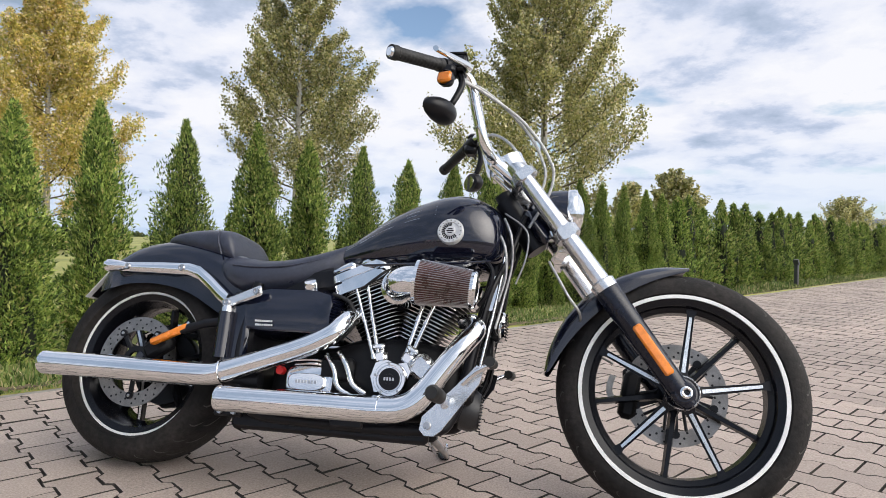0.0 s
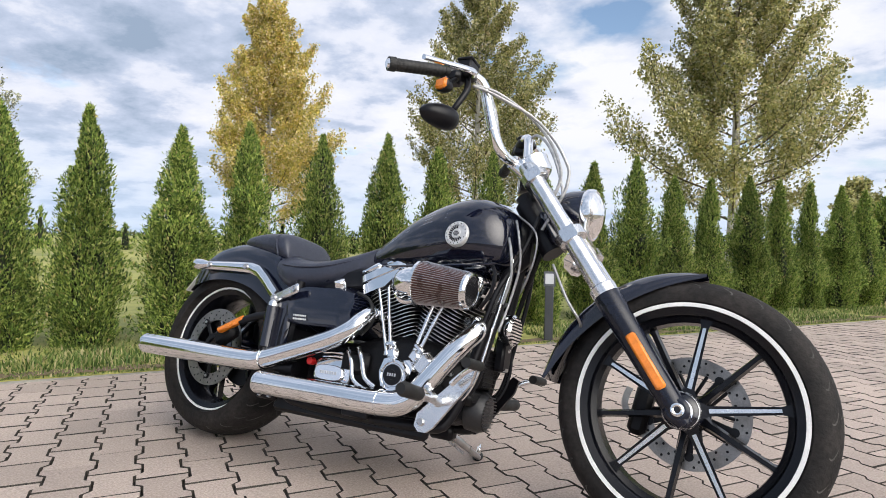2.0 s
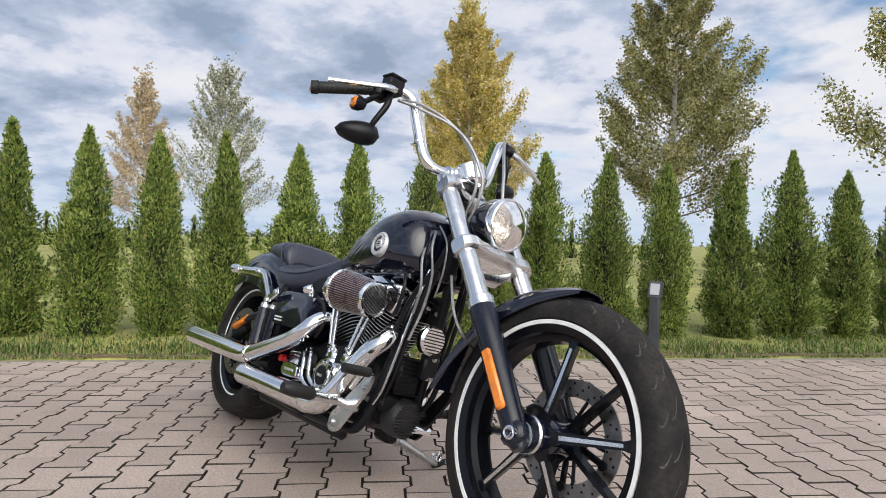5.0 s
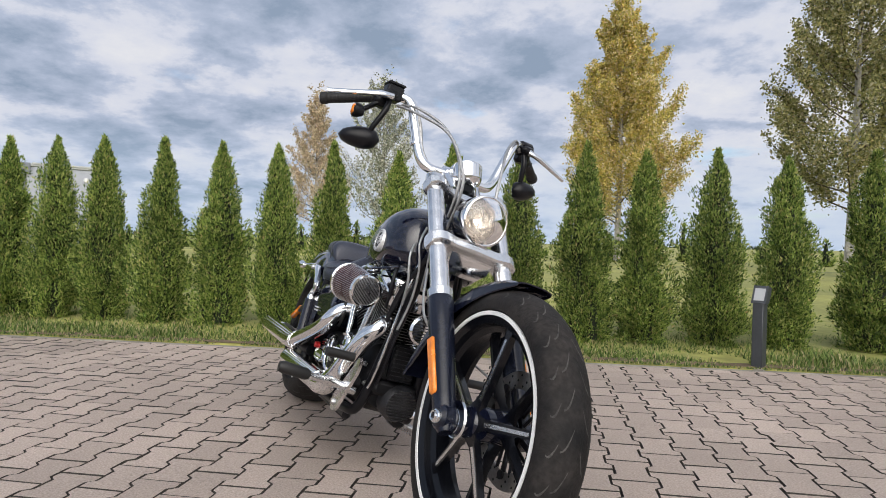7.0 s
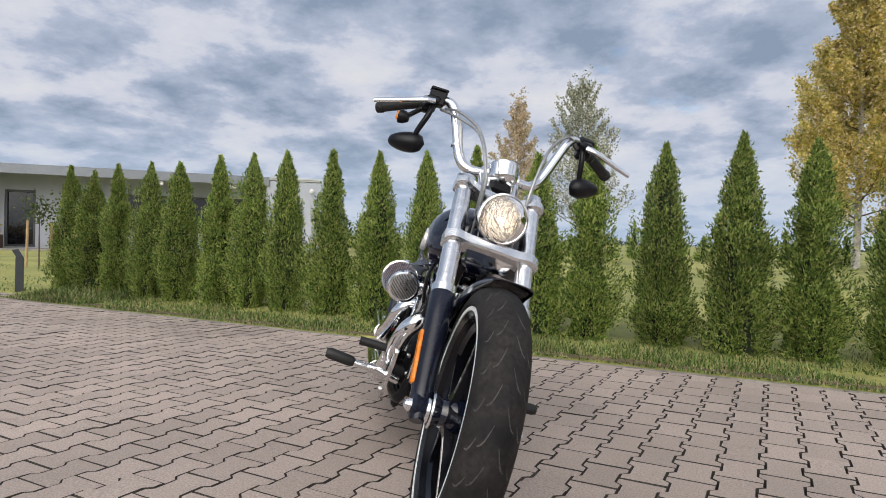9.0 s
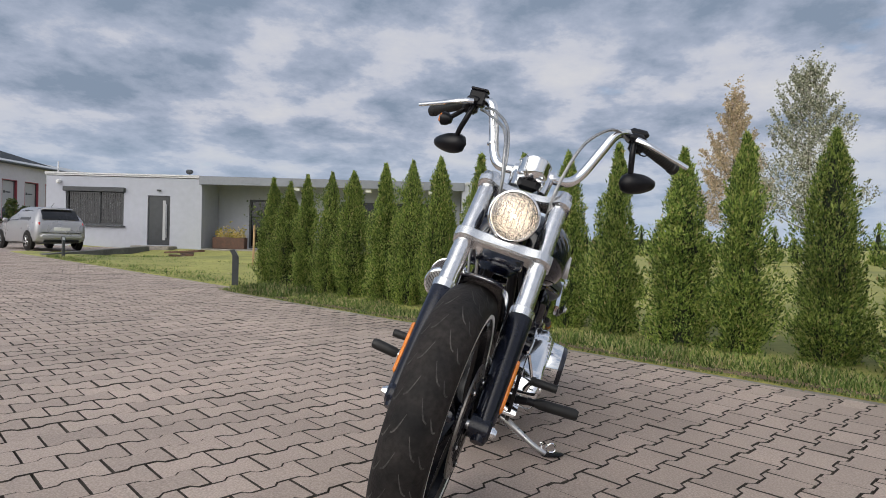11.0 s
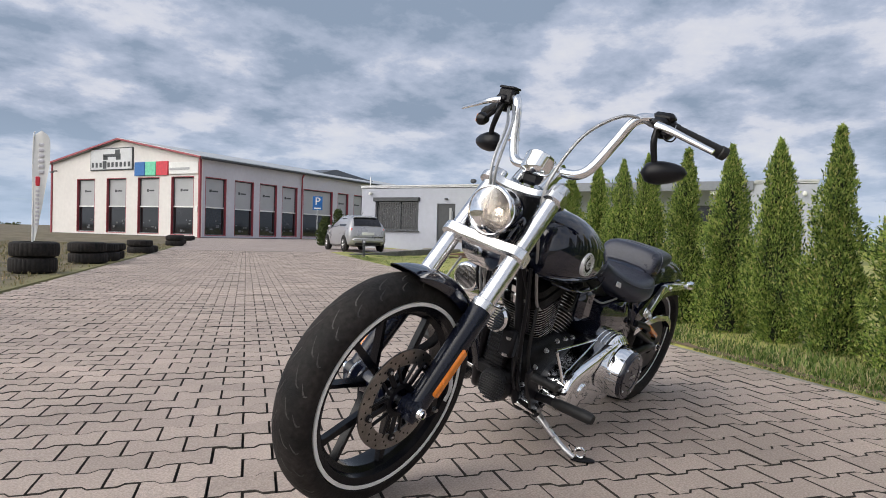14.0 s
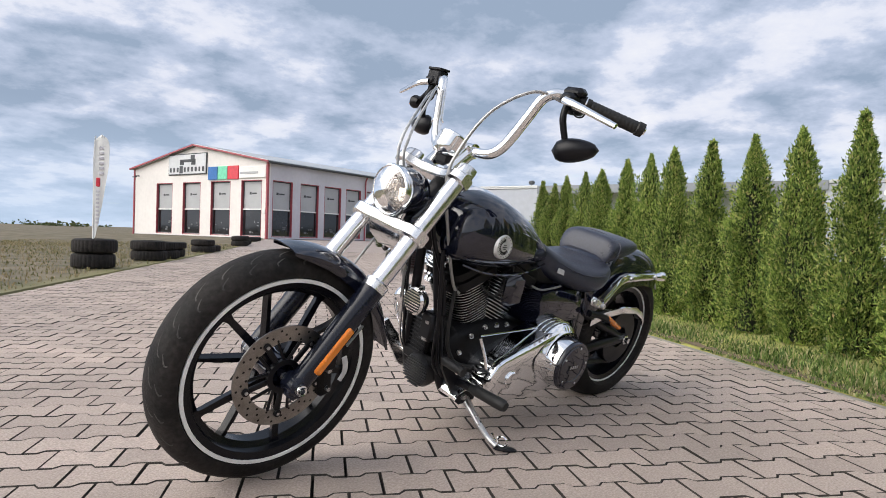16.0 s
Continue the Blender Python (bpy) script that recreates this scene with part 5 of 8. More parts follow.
def small_car(x, y, heading):
    """A small rounded three-door hatchback."""
    z = rise((x + y) * S2) + 0.03
    ob = thing("car", Matrix.Translation((x, y, z)) @ Matrix.Rotation(heading, 4, "Z"), "small silver-white rounded hatchback car parked by the office", "car")
    xs, ws, lo, belt, roof, rw = zip(
        (-1.80, 0.62, 0.40, 0.62, 0.66, 0.56), (-1.77, 0.72, 0.32, 0.80, 0.88, 0.62), (-1.71, 0.78, 0.27, 0.92, 1.02, 0.61), (-1.56, 0.81, 0.24, 0.96, 1.24, 0.58), (-1.36, 0.82, 0.22, 0.98, 1.40, 0.56), (-1.0, 0.82, 0.2, 0.98, 1.47, 0.56), (-0.4, 0.82, 0.2, 0.97, 1.49, 0.56),
        (0.1, 0.82, 0.2, 0.96, 1.45, 0.55), (0.5, 0.82, 0.2, 0.95, 1.30, 0.55), (1.0, 0.815, 0.2, 0.93, 1.0, 0.56), (1.35, 0.79, 0.22, 0.86, 0.90, 0.6), (1.6, 0.72, 0.26, 0.74, 0.80, 0.55), (1.75, 0.58, 0.34, 0.6, 0.64, 0.45))

    def at(px, row):
        return float(np.interp(px, xs, row))

    rings = []
    for px in sorted(set(list(xs) + [-1.64, -1.46, -1.2, -0.7, -0.15, 0.3, 0.75, 1.18])):
        w, zl, zb, zr, r_ = (at(px, row) for row in (ws, lo, belt, roof, rw))
        half = [(0.0, zl), (w * 0.8, zl), (w * 0.96, zl + 0.06), (w, zl + 0.2), (w, (zl + zb) / 2 + 0.08), (w * 0.985, zb - 0.05), (w * 0.955, zb), ((w * 0.955 + r_) / 2 + 0.02, (zb + zr) / 2), (r_, zr - 0.07 * min(1, (zr - zb) * 3)), (r_ * 0.8, zr - 0.015), (0.0, zr)]
        rings.append([(px, y_, z_) for y_, z_ in half] + [(px, -y_, z_) for y_, z_ in half[-2:0:-1]])
    part("body", Shape().loft(rings), CARPAINT, ob, "silver painted rounded body", True, 50)

    def flank(px, f, sd):
        w, zb, zr, r_ = (at(px, row) for row in (ws, belt, roof, rw))
        return (px, sd * (w * 0.955 + (r_ - w * 0.955) * f + 0.016), zb + (zr - 0.05 - zb) * f)

    rear = Shape().loft([[(px - 0.022, k * at(px, rw) * 0.95, at(px, roof) - 0.016 * abs(k) + 0.012) for k in (-1, -0.5, 0, 0.5, 1)] for px in (-1.70, -1.62, -1.52, -1.42)], False, False)
    part("rear_window", rear, DARKGLASS, ob, "dark rear window")
    for sd in (-1, 1):
        for pts in (((-1.28, 0.1), (-0.42, 0.1), (-0.42, 0.84), (-1.1, 0.82)), ((-0.32, 0.1), (0.72, 0.12), (0.4, 0.8), (-0.32, 0.84))):
            part("side_window", Shape().add([flank(px, f, sd) for px, f in pts], [(0, 1, 2, 3)]), DARKGLASS, ob)
        for px in (-1.15, 1.15):
            part("wheel_arch", Shape().lathe([(0.0, 0.0), (0.35, 0.0), (0.36, -0.03)], 24, along((px, sd * 0.822, 0.31), (px, sd * 2.0, 0.31))), HOLE, ob)
        part("tail_light", Shape().box((-1.72, sd * 0.68, 0.84), (0.08, 0.08, 0.2), 0.03), REDLENS, ob, "red tail light")
        part("mirror", Shape().box((0.62, sd * 0.86, 1.0), (0.12, 0.16, 0.14), 0.04), CARPAINT, ob)
        for px in (-1.15, 1.15):
            wheel_parts(ob, px, sd * 0.755, 0.3, 0.19, sd)
    part("bumper", Shape().box((-1.76, 0, 0.46), (0.16, 1.34, 0.22), 0.07), CARPAINT, ob, "silver rear bumper")
    part("valance", Shape().box((-1.75, 0, 0.31), (0.12, 1.1, 0.1), 0.03), SATIN, ob, "dark lower valance")
    part("roof_spoiler", Shape().box((-1.40, 0, 1.405), (0.2, 0.96, 0.035), 0.014, Matrix.Translation((-1.4, 0, 1.405)) @ Matrix.Rotation(radians(-9), 4, "Y") @ Matrix.Translation((1.4, 0, -1.405))), CARPAINT, ob, "silver roof spoiler")
    part("number_plate", Shape().box((-1.80, 0, 0.72), (0.02, 0.52, 0.11), 0.004), WHITEPAINT, ob, "plain white plate bar")
    part("antenna", Shape().tube([(-0.9, 0, 1.48), (-1.15, 0, 1.62)], 0.008, 5), SATIN, ob)


small_car(-19.9, -12.7, radians(-126))


def planter(x, y, turn, seed):
    ob = thing("planter", Matrix.Translation((x, y, 0.09)) @ Matrix.Rotation(turn, 4, "Z"), "dark brown box planter with yellow-green plants under the porch", "planter")
    part("box", Shape().box((0, 0, 0.25), (1.4, 0.45, 0.5), 0.02), WOODBROWN, ob)
    g = np.random.default_rng(seed)
    n = 700
    pos = np.stack([g.uniform(-0.62, 0.62, n), g.uniform(-0.18, 0.18, n), 0.5 + np.abs(g.normal(0, 0.2, n))], 1)
    cr = new("plants", leaf_cloud(pos, 0.09, seed, LEAFYELLOW, "plants"))
    cr.parent = ob
    cr["kind"] = "stuff"


planter(-24.9, -7.6, radians(90), 401)
planter(-24.9, -4.6, radians(90), 402)


def apron_wall():
    """The low concrete wall that holds the forecourt above the sunken end of the lawn."""
    foot = [(-15.6, -9.72, 0.04), (-22.3, -9.9, 0.17), (-22.3, -10.2, 0.17), (-15.8, -10.0, 0.04)]
    n = len(foot)
    s = Shape().add([(x, y, -0.7) for x, y, z in foot] + foot, [tuple(range(n, 2 * n)), tuple(range(n - 1, -1, -1))] + [(i, (i + 1) % n, n + (i + 1) % n, n + i) for i in range(n)])
    solid("low_wall", s, DARKCONCRETE, "low grey concrete wall between the sunken lawn and the forecourt", "wall", smooth=False)


def timber_pile(x, y):
    ob = thing("timber_pile", Matrix.Translation((x, y, -0.2)), "heap of old brown boards lying on the lawn by the apron", "timber")
    r = random.Random(12)
    for i in range(6):
        m = Matrix.Translation((r.uniform(-0.15, 0.15), r.uniform(-0.2, 0.2), 0.03 + 0.06 * i)) @ Matrix.Rotation(radians(40 + r.uniform(-22, 22)), 4, "Z") @ Matrix.Rotation(r.uniform(-0.06, 0.06), 4, "Y")
        part("board", Shape().box((0, 0, 0), (2.7 - 0.15 * i, 0.24, 0.06), 0.004, m), WOODBROWN, ob)


def field_stone(x, y, r_, seed):
    g = random.Random(seed)
    s = Shape().lathe([(0.0, -r_ * 0.5), (r_ * 0.8, -r_ * 0.4), (r_, 0.0), (r_ * 0.75, r_ * 0.5), (0.0, r_ * 0.65)], 10, Matrix.Translation((x, y, -0.17 + r_ * 0.3)))
    s.v = [(a + g.uniform(-0.1, 0.1) * r_, b + g.uniform(-0.1, 0.1) * r_, c + g.uniform(-0.1, 0.1) * r_) for a, b, c in s.v]
    solid("stone", s, KERB, "pale rough stone lying on the lawn", "stone")


apron_wall()
timber_pile(-18.1, -6.75)
field_stone(-17.6, -7.7, 0.14, 5)
field_stone(-18.0, -7.4, 0.1, 6)


def sapling(x, y):
    ob = thing("sapling", Matrix.Translation((x, y, 0.03)), "young sparse-crowned tree between two stakes on the lawn", "sapling")
    part("stake", Shape().tube([(0.0, -0.22, -0.1), (0, -0.2, 0.95)], 0.025, 8), WOODPALE, ob, "pale round stake")
    part("stake", Shape().tube([(0.0, 0.22, -0.1), (0, 0.2, 0.9)], 0.025, 8), WOODPALE, ob, "pale round stake")
    part("trunk", Shape().tube([(0, 0, -0.1), (0.01, 0, 0.7), (0, 0, 1.3)], [0.015, 0.012, 0.005], 6), BARK, ob)
    g = np.random.default_rng(77)
    pos = g.normal(0, 1, (260, 3)) * np.array([0.17, 0.17, 0.16]) + np.array([0, 0, 1.15])
    cr = new("crown", leaf_cloud(pos, 0.06, 78, SHRUBLEAF))
    cr.parent = ob


sapling(-12.0, -2.4)

# ---- the motorcycle: x forward from the rear axle, y left, z up, leaning on its side stand ----
bike = thing("motorcycle", Matrix.Translation((-1.0244, 2.0261, 0.0025)) @ Matrix.Rotation(radians(-12.5), 4, "Z") @ Matrix.Rotation(radians(-15.5), 4, "X"),
             "black cruiser motorcycle with chrome exhausts leaning on its side stand", "motorcycle")
RAKE = Vector((0.455, 0, -0.635)).normalized()
HEAD = Vector((1.21, 0, 0.90))
STEER = Matrix.Translation(HEAD) @ Matrix.Rotation(radians(3.6), 4, -RAKE) @ Matrix.Translation(-HEAD)


# the wheel plane: tank, seat and rear end sit a little left of the engine's middle
CENTRE = Matrix.Translation((0, 0.036, 0.010)) @ Matrix.Rotation(radians(-1.1), 4, Vector((0, -0.267, 0.964)))
WHEEL_F = Matrix.Translation((1.718, 0.006, 0.352)) @ Matrix.Rotation(radians(-0.8), 4, -RAKE) @ Matrix.Translation((-1.71, 0, -0.345))
PLACING = [None]


def bp(name, s, mat, parent=None, label="", front=False, angle=38):
    """A part of the motorcycle; front: it turns with the handlebar; what stands above the yoke sits a little low on the right."""
    if PLACING[0] is not None:
        return part(name, s.map(PLACING[0]), mat, parent or bike, label, True, angle)
    if front:
        s.v = [(x, y, z + min(1.0, max(0.0, (z - 0.99) / 0.06)) * (0.067 * y - 0.02)) for x, y, z in s.v]
    return part(name, s.map(STEER) if front else s, mat, parent or bike, label, True, angle)


def tyre_profile(R, w, bead, k=14):
    """Half-round tread, bulged sidewalls down to the bead."""
    h = w / 2
    crown = max(R - h * 0.86, bead + 0.03)
    pts = [(bead, -h * 0.62), (bead + 0.012, -h * 0.80), (crown - 0.012, -h)]
    for i in range(k + 1):
        a = -math.pi / 2 + math.pi * i / k
        pts.append((crown + (R - crown) * max(0.0, math.cos(a)) ** (1.0 if w < 0.2 else 0.75), h * math.sin(a)))
    return pts + [(crown - 0.012, h), (bead + 0.012, h * 0.80), (bead, h * 0.62), (bead - 0.004, 0)]


def wheel(name, cx, cz, R, w, bead, stripe, hub_r, spoke_a, front, bright_all=False):
    C = axis_y(cx, 0, cz)
    rim_w = 0.081 if front else w * 0.62
    rim = Shape().lathe([(bead + 0.012, -rim_w / 2 - 0.012), (bead + 0.004, -rim_w / 2 - 0.016), (bead - 0.016, -rim_w / 2 - 0.008), (bead - 0.02, -rim_w / 2 + 0.01), (bead - 0.034, -rim_w / 4), (bead - 0.036, rim_w / 4), (bead - 0.02, rim_w / 2 - 0.01), (bead - 0.016, rim_w / 2 + 0.008), (bead + 0.004, rim_w / 2 + 0.016), (bead + 0.012, rim_w / 2 + 0.012), (bead - 0.006, 0)], 72, C, True)
    wl_ = bp(name, rim, RIMPAINT, None, "black cast wheel with machined spokes and a bright rim stripe", front)
    prof = tyre_profile(R, w, bead)
    bp("tyre", Shape().lathe(prof, 96, C, True), RUBBER, wl_, "worn black road tyre with dusty tread", front)
    for sd in (-1, 1):
        bp("rim_stripe", Shape().lathe([(stripe - 0.0062, 0), (stripe - 0.0055, sd * 0.0026), (stripe + 0.0045, sd * 0.0026), (stripe + 0.005, -0.002 * sd)], 96, C @ Matrix.Translation((0, 0, sd * (rim_w / 2 + 0.0165)))), STRIPE, wl_, "bright machined stripe on the rim lip", front)
    # tread grooves: slanted cuts, each a narrow strip on the crown
    gr = Shape()
    h = w / 2
    crown = max(R - h * 0.86, bead + 0.03)

    def crown_at(phi, a):
        rr = crown + (R - crown) * max(0.0, math.cos(phi)) ** (1.0 if w < 0.2 else 0.75) + 0.0006
        return C @ Vector((rr * math.cos(a), rr * math.sin(a), h * math.sin(phi)))

    count = 26
    for i in range(count):
        for sd in (-1, 1):
            a0 = 2 * math.pi * (i + (0.5 if sd > 0 else 0)) / count
            for (p0, p1, slant, wd) in ((0.16, 0.58, 0.11, 0.0085), (0.68, 1.08, 0.05, 0.008)):
                rows = []
                for j in range(6):
                    q = j / 5
                    phi = sd * (p0 + (p1 - p0) * q)
                    a = a0 + slant * q + 0.05 * math.sin(q * 2.5) + (0.1 if p0 > 0.6 else 0)
                    hw = wd * (0.25 + 0.75 * math.sin(math.pi * min(0.9, q + 0.1))) / R / 2
                    rows.append([crown_at(phi, a - hw), crown_at(phi, a + hw)])
                gr.loft(rows, False, False)
    g = bp("tread_groove", gr, GROOVE_DUST, wl_, "fine slanted tread grooves with pale dust", front)
    g["kind"] = "stuff"
    # hub
    bp("hub", Shape().lathe([(0.012, -0.072), (hub_r * 0.75, -0.07), (hub_r * 0.8, -0.055), (hub_r, -0.04), (hub_r * 0.9, 0), (hub_r, 0.04), (hub_r * 0.8, 0.06), (0.012, 0.062)], 32, C, False, True), BLACKPAINT, wl_, "black hub", front)
    if front:
        flare = [(0.030, -0.030), (0.031, -0.055), (0.036, -0.072), (0.044, -0.084), (0.046, -0.090), (0.043, -0.093), (0.036, -0.090), (0.02, -0.080)]
        bp("hub_flare", Shape().lathe(flare, 36, C), BLACKPAINT, wl_, "flared black end of the hub", front)
        bp("hub_lip", Shape().lathe([(0.0452, -0.0875), (0.0474, -0.0895), (0.0445, -0.0945), (0.0425, -0.0935)], 36, C, True), ALU, wl_, "bright machined lip of the hub", front)
    # ten spokes, five set to each side
    for i in range(10):
        a = spoke_a + i * math.pi / 5
        sd = -1 if i % 2 == 0 else 1
        sp, edge = Shape(), Shape()
        rows, erow = [], []
        for j in range(9):
            q = j / 8
            r = hub_r * 0.7 + (bead - 0.018 - hub_r * 0.7) * q
            off = sd * (0.044 - 0.026 * q ** 0.6) * (w / 0.13) ** 0.4
            hw = 0.013 - 0.004 * q + (0.012 if j == 0 else 0) + (0.008 if j == 8 else 0)
            th = 0.011
            rows.append([C @ Matrix.Rotation(a, 4, "Z") @ Vector(p) for p in ((r, -hw, off - th), (r, hw, off - th), (r, hw * 0.55, off + th), (r, -hw * 0.55, off + th))] if sd < 0 else
                        [C @ Matrix.Rotation(a, 4, "Z") @ Vector(p) for p in ((r, -hw * 0.55, off - th), (r, hw * 0.55, off - th), (r, hw, off + th), (r, -hw, off + th))])
            f0 = off + sd * (th + 0.0012)
            if 0 < j < 8:
                erow.append([C @ Matrix.Rotation(a, 4, "Z") @ Vector(p) for p in ((r, -hw * 0.42, f0), (r, hw * 0.42, f0))])
        spo = bp("spoke", sp.loft(rows), RIMPAINT, wl_, "", front, 30)
        if sd < 0 or bright_all:
            back = [[p - (C.to_3x3() @ Vector((0, 0, sd * 0.0016))) for p in r_] for r_ in erow]
            bp("machined_face", edge.loft([[a_[0], a_[1], b_[1], b_[0]] for a_, b_ in zip(erow, back)]), ALU, wl_, "bright machined spoke face", front)
    return wl_




def brake_disc(cx, cz, y, r_out, parent_name, front, sd):
    """A drilled rotor on a five-armed carrier; sd: the side that it shows."""
    C = axis_y(cx, y, cz)
    t = 0.0025
    rotor = bp(parent_name, Shape().lathe([(r_out * 0.70, -t), (r_out, -t), (r_out, t), (r_out * 0.70, t)], 72, C, True), DISC, None, "drilled steel brake disc", front)
    holes = Shape()
    for i in range(60):
        a = 2 * math.pi * i / 60
        rr = r_out * (0.75, 0.84, 0.93)[i % 3]
        for s_ in (-1, 1):
            holes.lathe([(0.0, s_ * 0.0004), (0.0034, s_ * 0.0003), (0.0036, 0)], 8, C @ Matrix.Rotation(a, 4, "Z") @ Matrix.Translation((rr, 0, s_ * t)))
    hp = bp("drill_hole", holes, HOLE, rotor, "", front)
    hp["kind"] = "stuff"
    arms = Shape().lathe([(0.034, -0.006), (0.05, -0.006), (0.05, 0.006), (0.034, 0.006)], 32, C, True)
    for i in range(5):
        m = C @ Matrix.Rotation(2 * math.pi * i / 5 + 0.3, 4, "Z")
        arms.box((0.082, 0, 0), (r_out * 0.74 - 0.044, 0.017, 0.009), 0.003, m)
        if front:
            # slanted struts between the arms
            for turn in (0.42, -0.42):
                p0, p1 = m @ Matrix.Rotation(turn * 1.2, 4, "Z") @ Vector((0.048, 0, 0)), m @ Matrix.Rotation(turn * 0.7, 4, "Z") @ Vector((r_out * 0.72, 0, 0))
                bp("disc_strut", Shape().tube([p0, p1], 0.0048, 8), SATIN, rotor, "", front)
        arms.lathe([(0.0, 0.008), (0.011, 0.008), (0.012, -0.008), (0.0, -0.008)], 12, m @ Matrix.Translation((r_out * 0.76, 0, 0)))
    bp("disc_carrier", arms, SATIN, rotor, "black five-arm disc carrier", front)
    for i in range(5):
        m = C @ Matrix.Rotation(2 * math.pi * i / 5 + 0.3, 4, "Z")
        bp("disc_bolt", Shape().lathe([(0.0, sd * 0.012), (0.005, sd * 0.011), (0.006, 0)], 8, m @ Matrix.Translation((r_out * 0.76, 0, 0))), STEEL, rotor, "", front)
    return rotor


FX, FZ, RZ = 1.71, 0.345, 0.325
PLACING[0] = WHEEL_F
wheel("front_wheel", FX, FZ, 0.341, 0.122, 0.263, 0.2715, 0.046, radians(-9), True)
brake_disc(FX, FZ, 0.074, 0.148, "front_brake_disc", True, 1)
PLACING[0] = CENTRE @ Matrix.Translation((0.015, 0.004, 0))
wheel("rear_wheel", 0.0, RZ, 0.325, 0.235, 0.226, 0.2355, 0.06, radians(20), False)
brake_disc(0.0, RZ, -0.112, 0.146, "rear_brake_disc", False, -1)
PLACING[0] = None

# fork
for sd in (-1, 1):
    y = sd * 0.118
    top, low, end = Vector((1.235, y, 0.999)), Vector((1.498, y, 0.632)), Vector((1.70, y, 0.35))
    tub = bp("fork_tube", Shape().tube([top, low], 0.0285, 24), FORKALU, None, "polished upper fork tube", True)
    bp("fork_cap", Shape().lathe([(0.0, 0.012), (0.018, 0.012), (0.03, 0.006), (0.032, -0.004), (0.032, -0.05), (0.0285, -0.052)], 24, along(top, top - RAKE)), ALU, tub, "polished fork cap", True)
    bp("dust_seal", Shape().lathe([(0.0285, -0.02), (0.036, -0.018), (0.037, 0.006), (0.03, 0.012)], 24, along(low, low - RAKE)), ALU, tub, "bright seal ring", True)
    sl = Shape().tube([low + RAKE * 0.008, low + RAKE * 0.02, low + RAKE * 0.10, end + RAKE * -0.05, end + RAKE * 0.02, end + RAKE * 0.045], [0.033, 0.036, 0.035, 0.031, 0.029, 0.018], 24)
    bp("fork_slider", sl, NAVY, None, "dark blue-black fork slider", True)
    a, b = Vector((1.583, sd * 0.1525, 0.515)), Vector((1.672, sd * 0.149, 0.389))
    m = along((a + b) / 2, b)
    bp("reflector", Shape().box((0, 0, 0), (0.013, 0.027, (b - a).length), 0.005, m), AMBER, None, "long amber side reflector", True)
    bp("axle_nut", Shape().lathe([(0.0, -0.004), (0.0075, -0.004), (0.008, 0.014), (0.0115, 0.016), (0.0125, 0.010), (0.016, 0.009), (0.018, 0.0), (0.018, -0.014)], 20, along((FX, sd * 0.142, FZ), (FX, sd * 1.0, FZ))), CHROME, None, "chrome axle end", True)
    bp("axle_bore", Shape().lathe([(0.0, -0.002), (0.0076, -0.002)], 16, along((FX, sd * 0.142, FZ), (FX, sd * 1.0, FZ))), HOLE, None, "dark hollow of the axle", True)
    bp("axle_lug", Shape().lathe([(0.031, -0.03), (0.032, 0.02), (0.024, 0.028), (0.0, 0.028)], 20, along((FX - 0.004, sd * 0.115, FZ), (FX, sd * 1.0, FZ))), NAVY, None, "", True)
bp("front_axle", Shape().tube([(FX, -0.12, FZ), (FX, 0.12, FZ)], 0.013, 16), STEEL, None, "", True)
bp("axle_spacer", Shape().lathe([(0.019, 0), (0.031, 0.003), (0.033, 0.012), (0.030, 0.036), (0.036, 0.05), (0.019, 0.056)], 24, axis_y(FX, -0.108, FZ)), CHROME, None, "chrome axle spacer", True)

# yokes
def yoke(cx, cz, thick, reach, name, label):
    """A bar across both fork legs, thick round the tubes."""
    s = Shape()
    m = Matrix.Translation((cx, 0, cz)) @ Matrix.Rotation(math.atan2(RAKE.x, -RAKE.z), 4, "Y").inverted()
    rings = []
    for j in range(17):
        yy = -0.152 + 0.304 * j / 16
        e = abs(abs(yy) - 0.118)
        d = 0.026 + 0.016 * math.exp(-(e / 0.03) ** 2)
        if abs(yy) > 0.14:
            d *= 0.75
        f = reach * (1 - (yy / 0.118) ** 2) if abs(yy) < 0.118 else 0.0
        rings.append([(f + d * cx_, yy, thick / 2 * cz_) for cx_, cz_ in ((-1, -0.7), (-0.8, -1), (0.8, -1), (1, -0.7), (1, 0.7), (0.8, 1), (-0.8, 1), (-1, 0.7))])
    s.loft(rings, True, True, m)
    bp(name, s, ALU, None, label, True)


yoke(1.262, 0.962, 0.034, -0.02, "upper_yoke", "polished upper fork yoke")
yoke(1.392, 0.78, 0.04, 0.012, "lower_yoke", "polished lower fork yoke")
bp("steering_stem", Shape().tube([(1.30, 0, 0.775), (1.19, 0, 0.945)], 0.028, 16), SATIN, None, "", True)
bp("yoke_cover", Shape().loft([[(1.41, -0.075, 0.768), (1.41, 0.075, 0.768), (1.375, 0.075, 0.742), (1.375, -0.075, 0.742)], [(1.40, -0.07, 0.735), (1.40, 0.07, 0.735), (1.365, 0.07, 0.725), (1.365, -0.07, 0.725)], [(1.38, -0.045, 0.705), (1.38, 0.045, 0.705), (1.36, 0.045, 0.708), (1.36, -0.045, 0.708)]]), CHROME, None, "chrome cover under the lower yoke", True)
bp("frame_neck", Shape().tube([(1.31, 0, 0.76), (1.2, 0, 0.92)], 0.036, 18).box((1.17, 0, 0.78), (0.14, 0.08, 0.16), 0.03), SATIN, None, "black steering head")
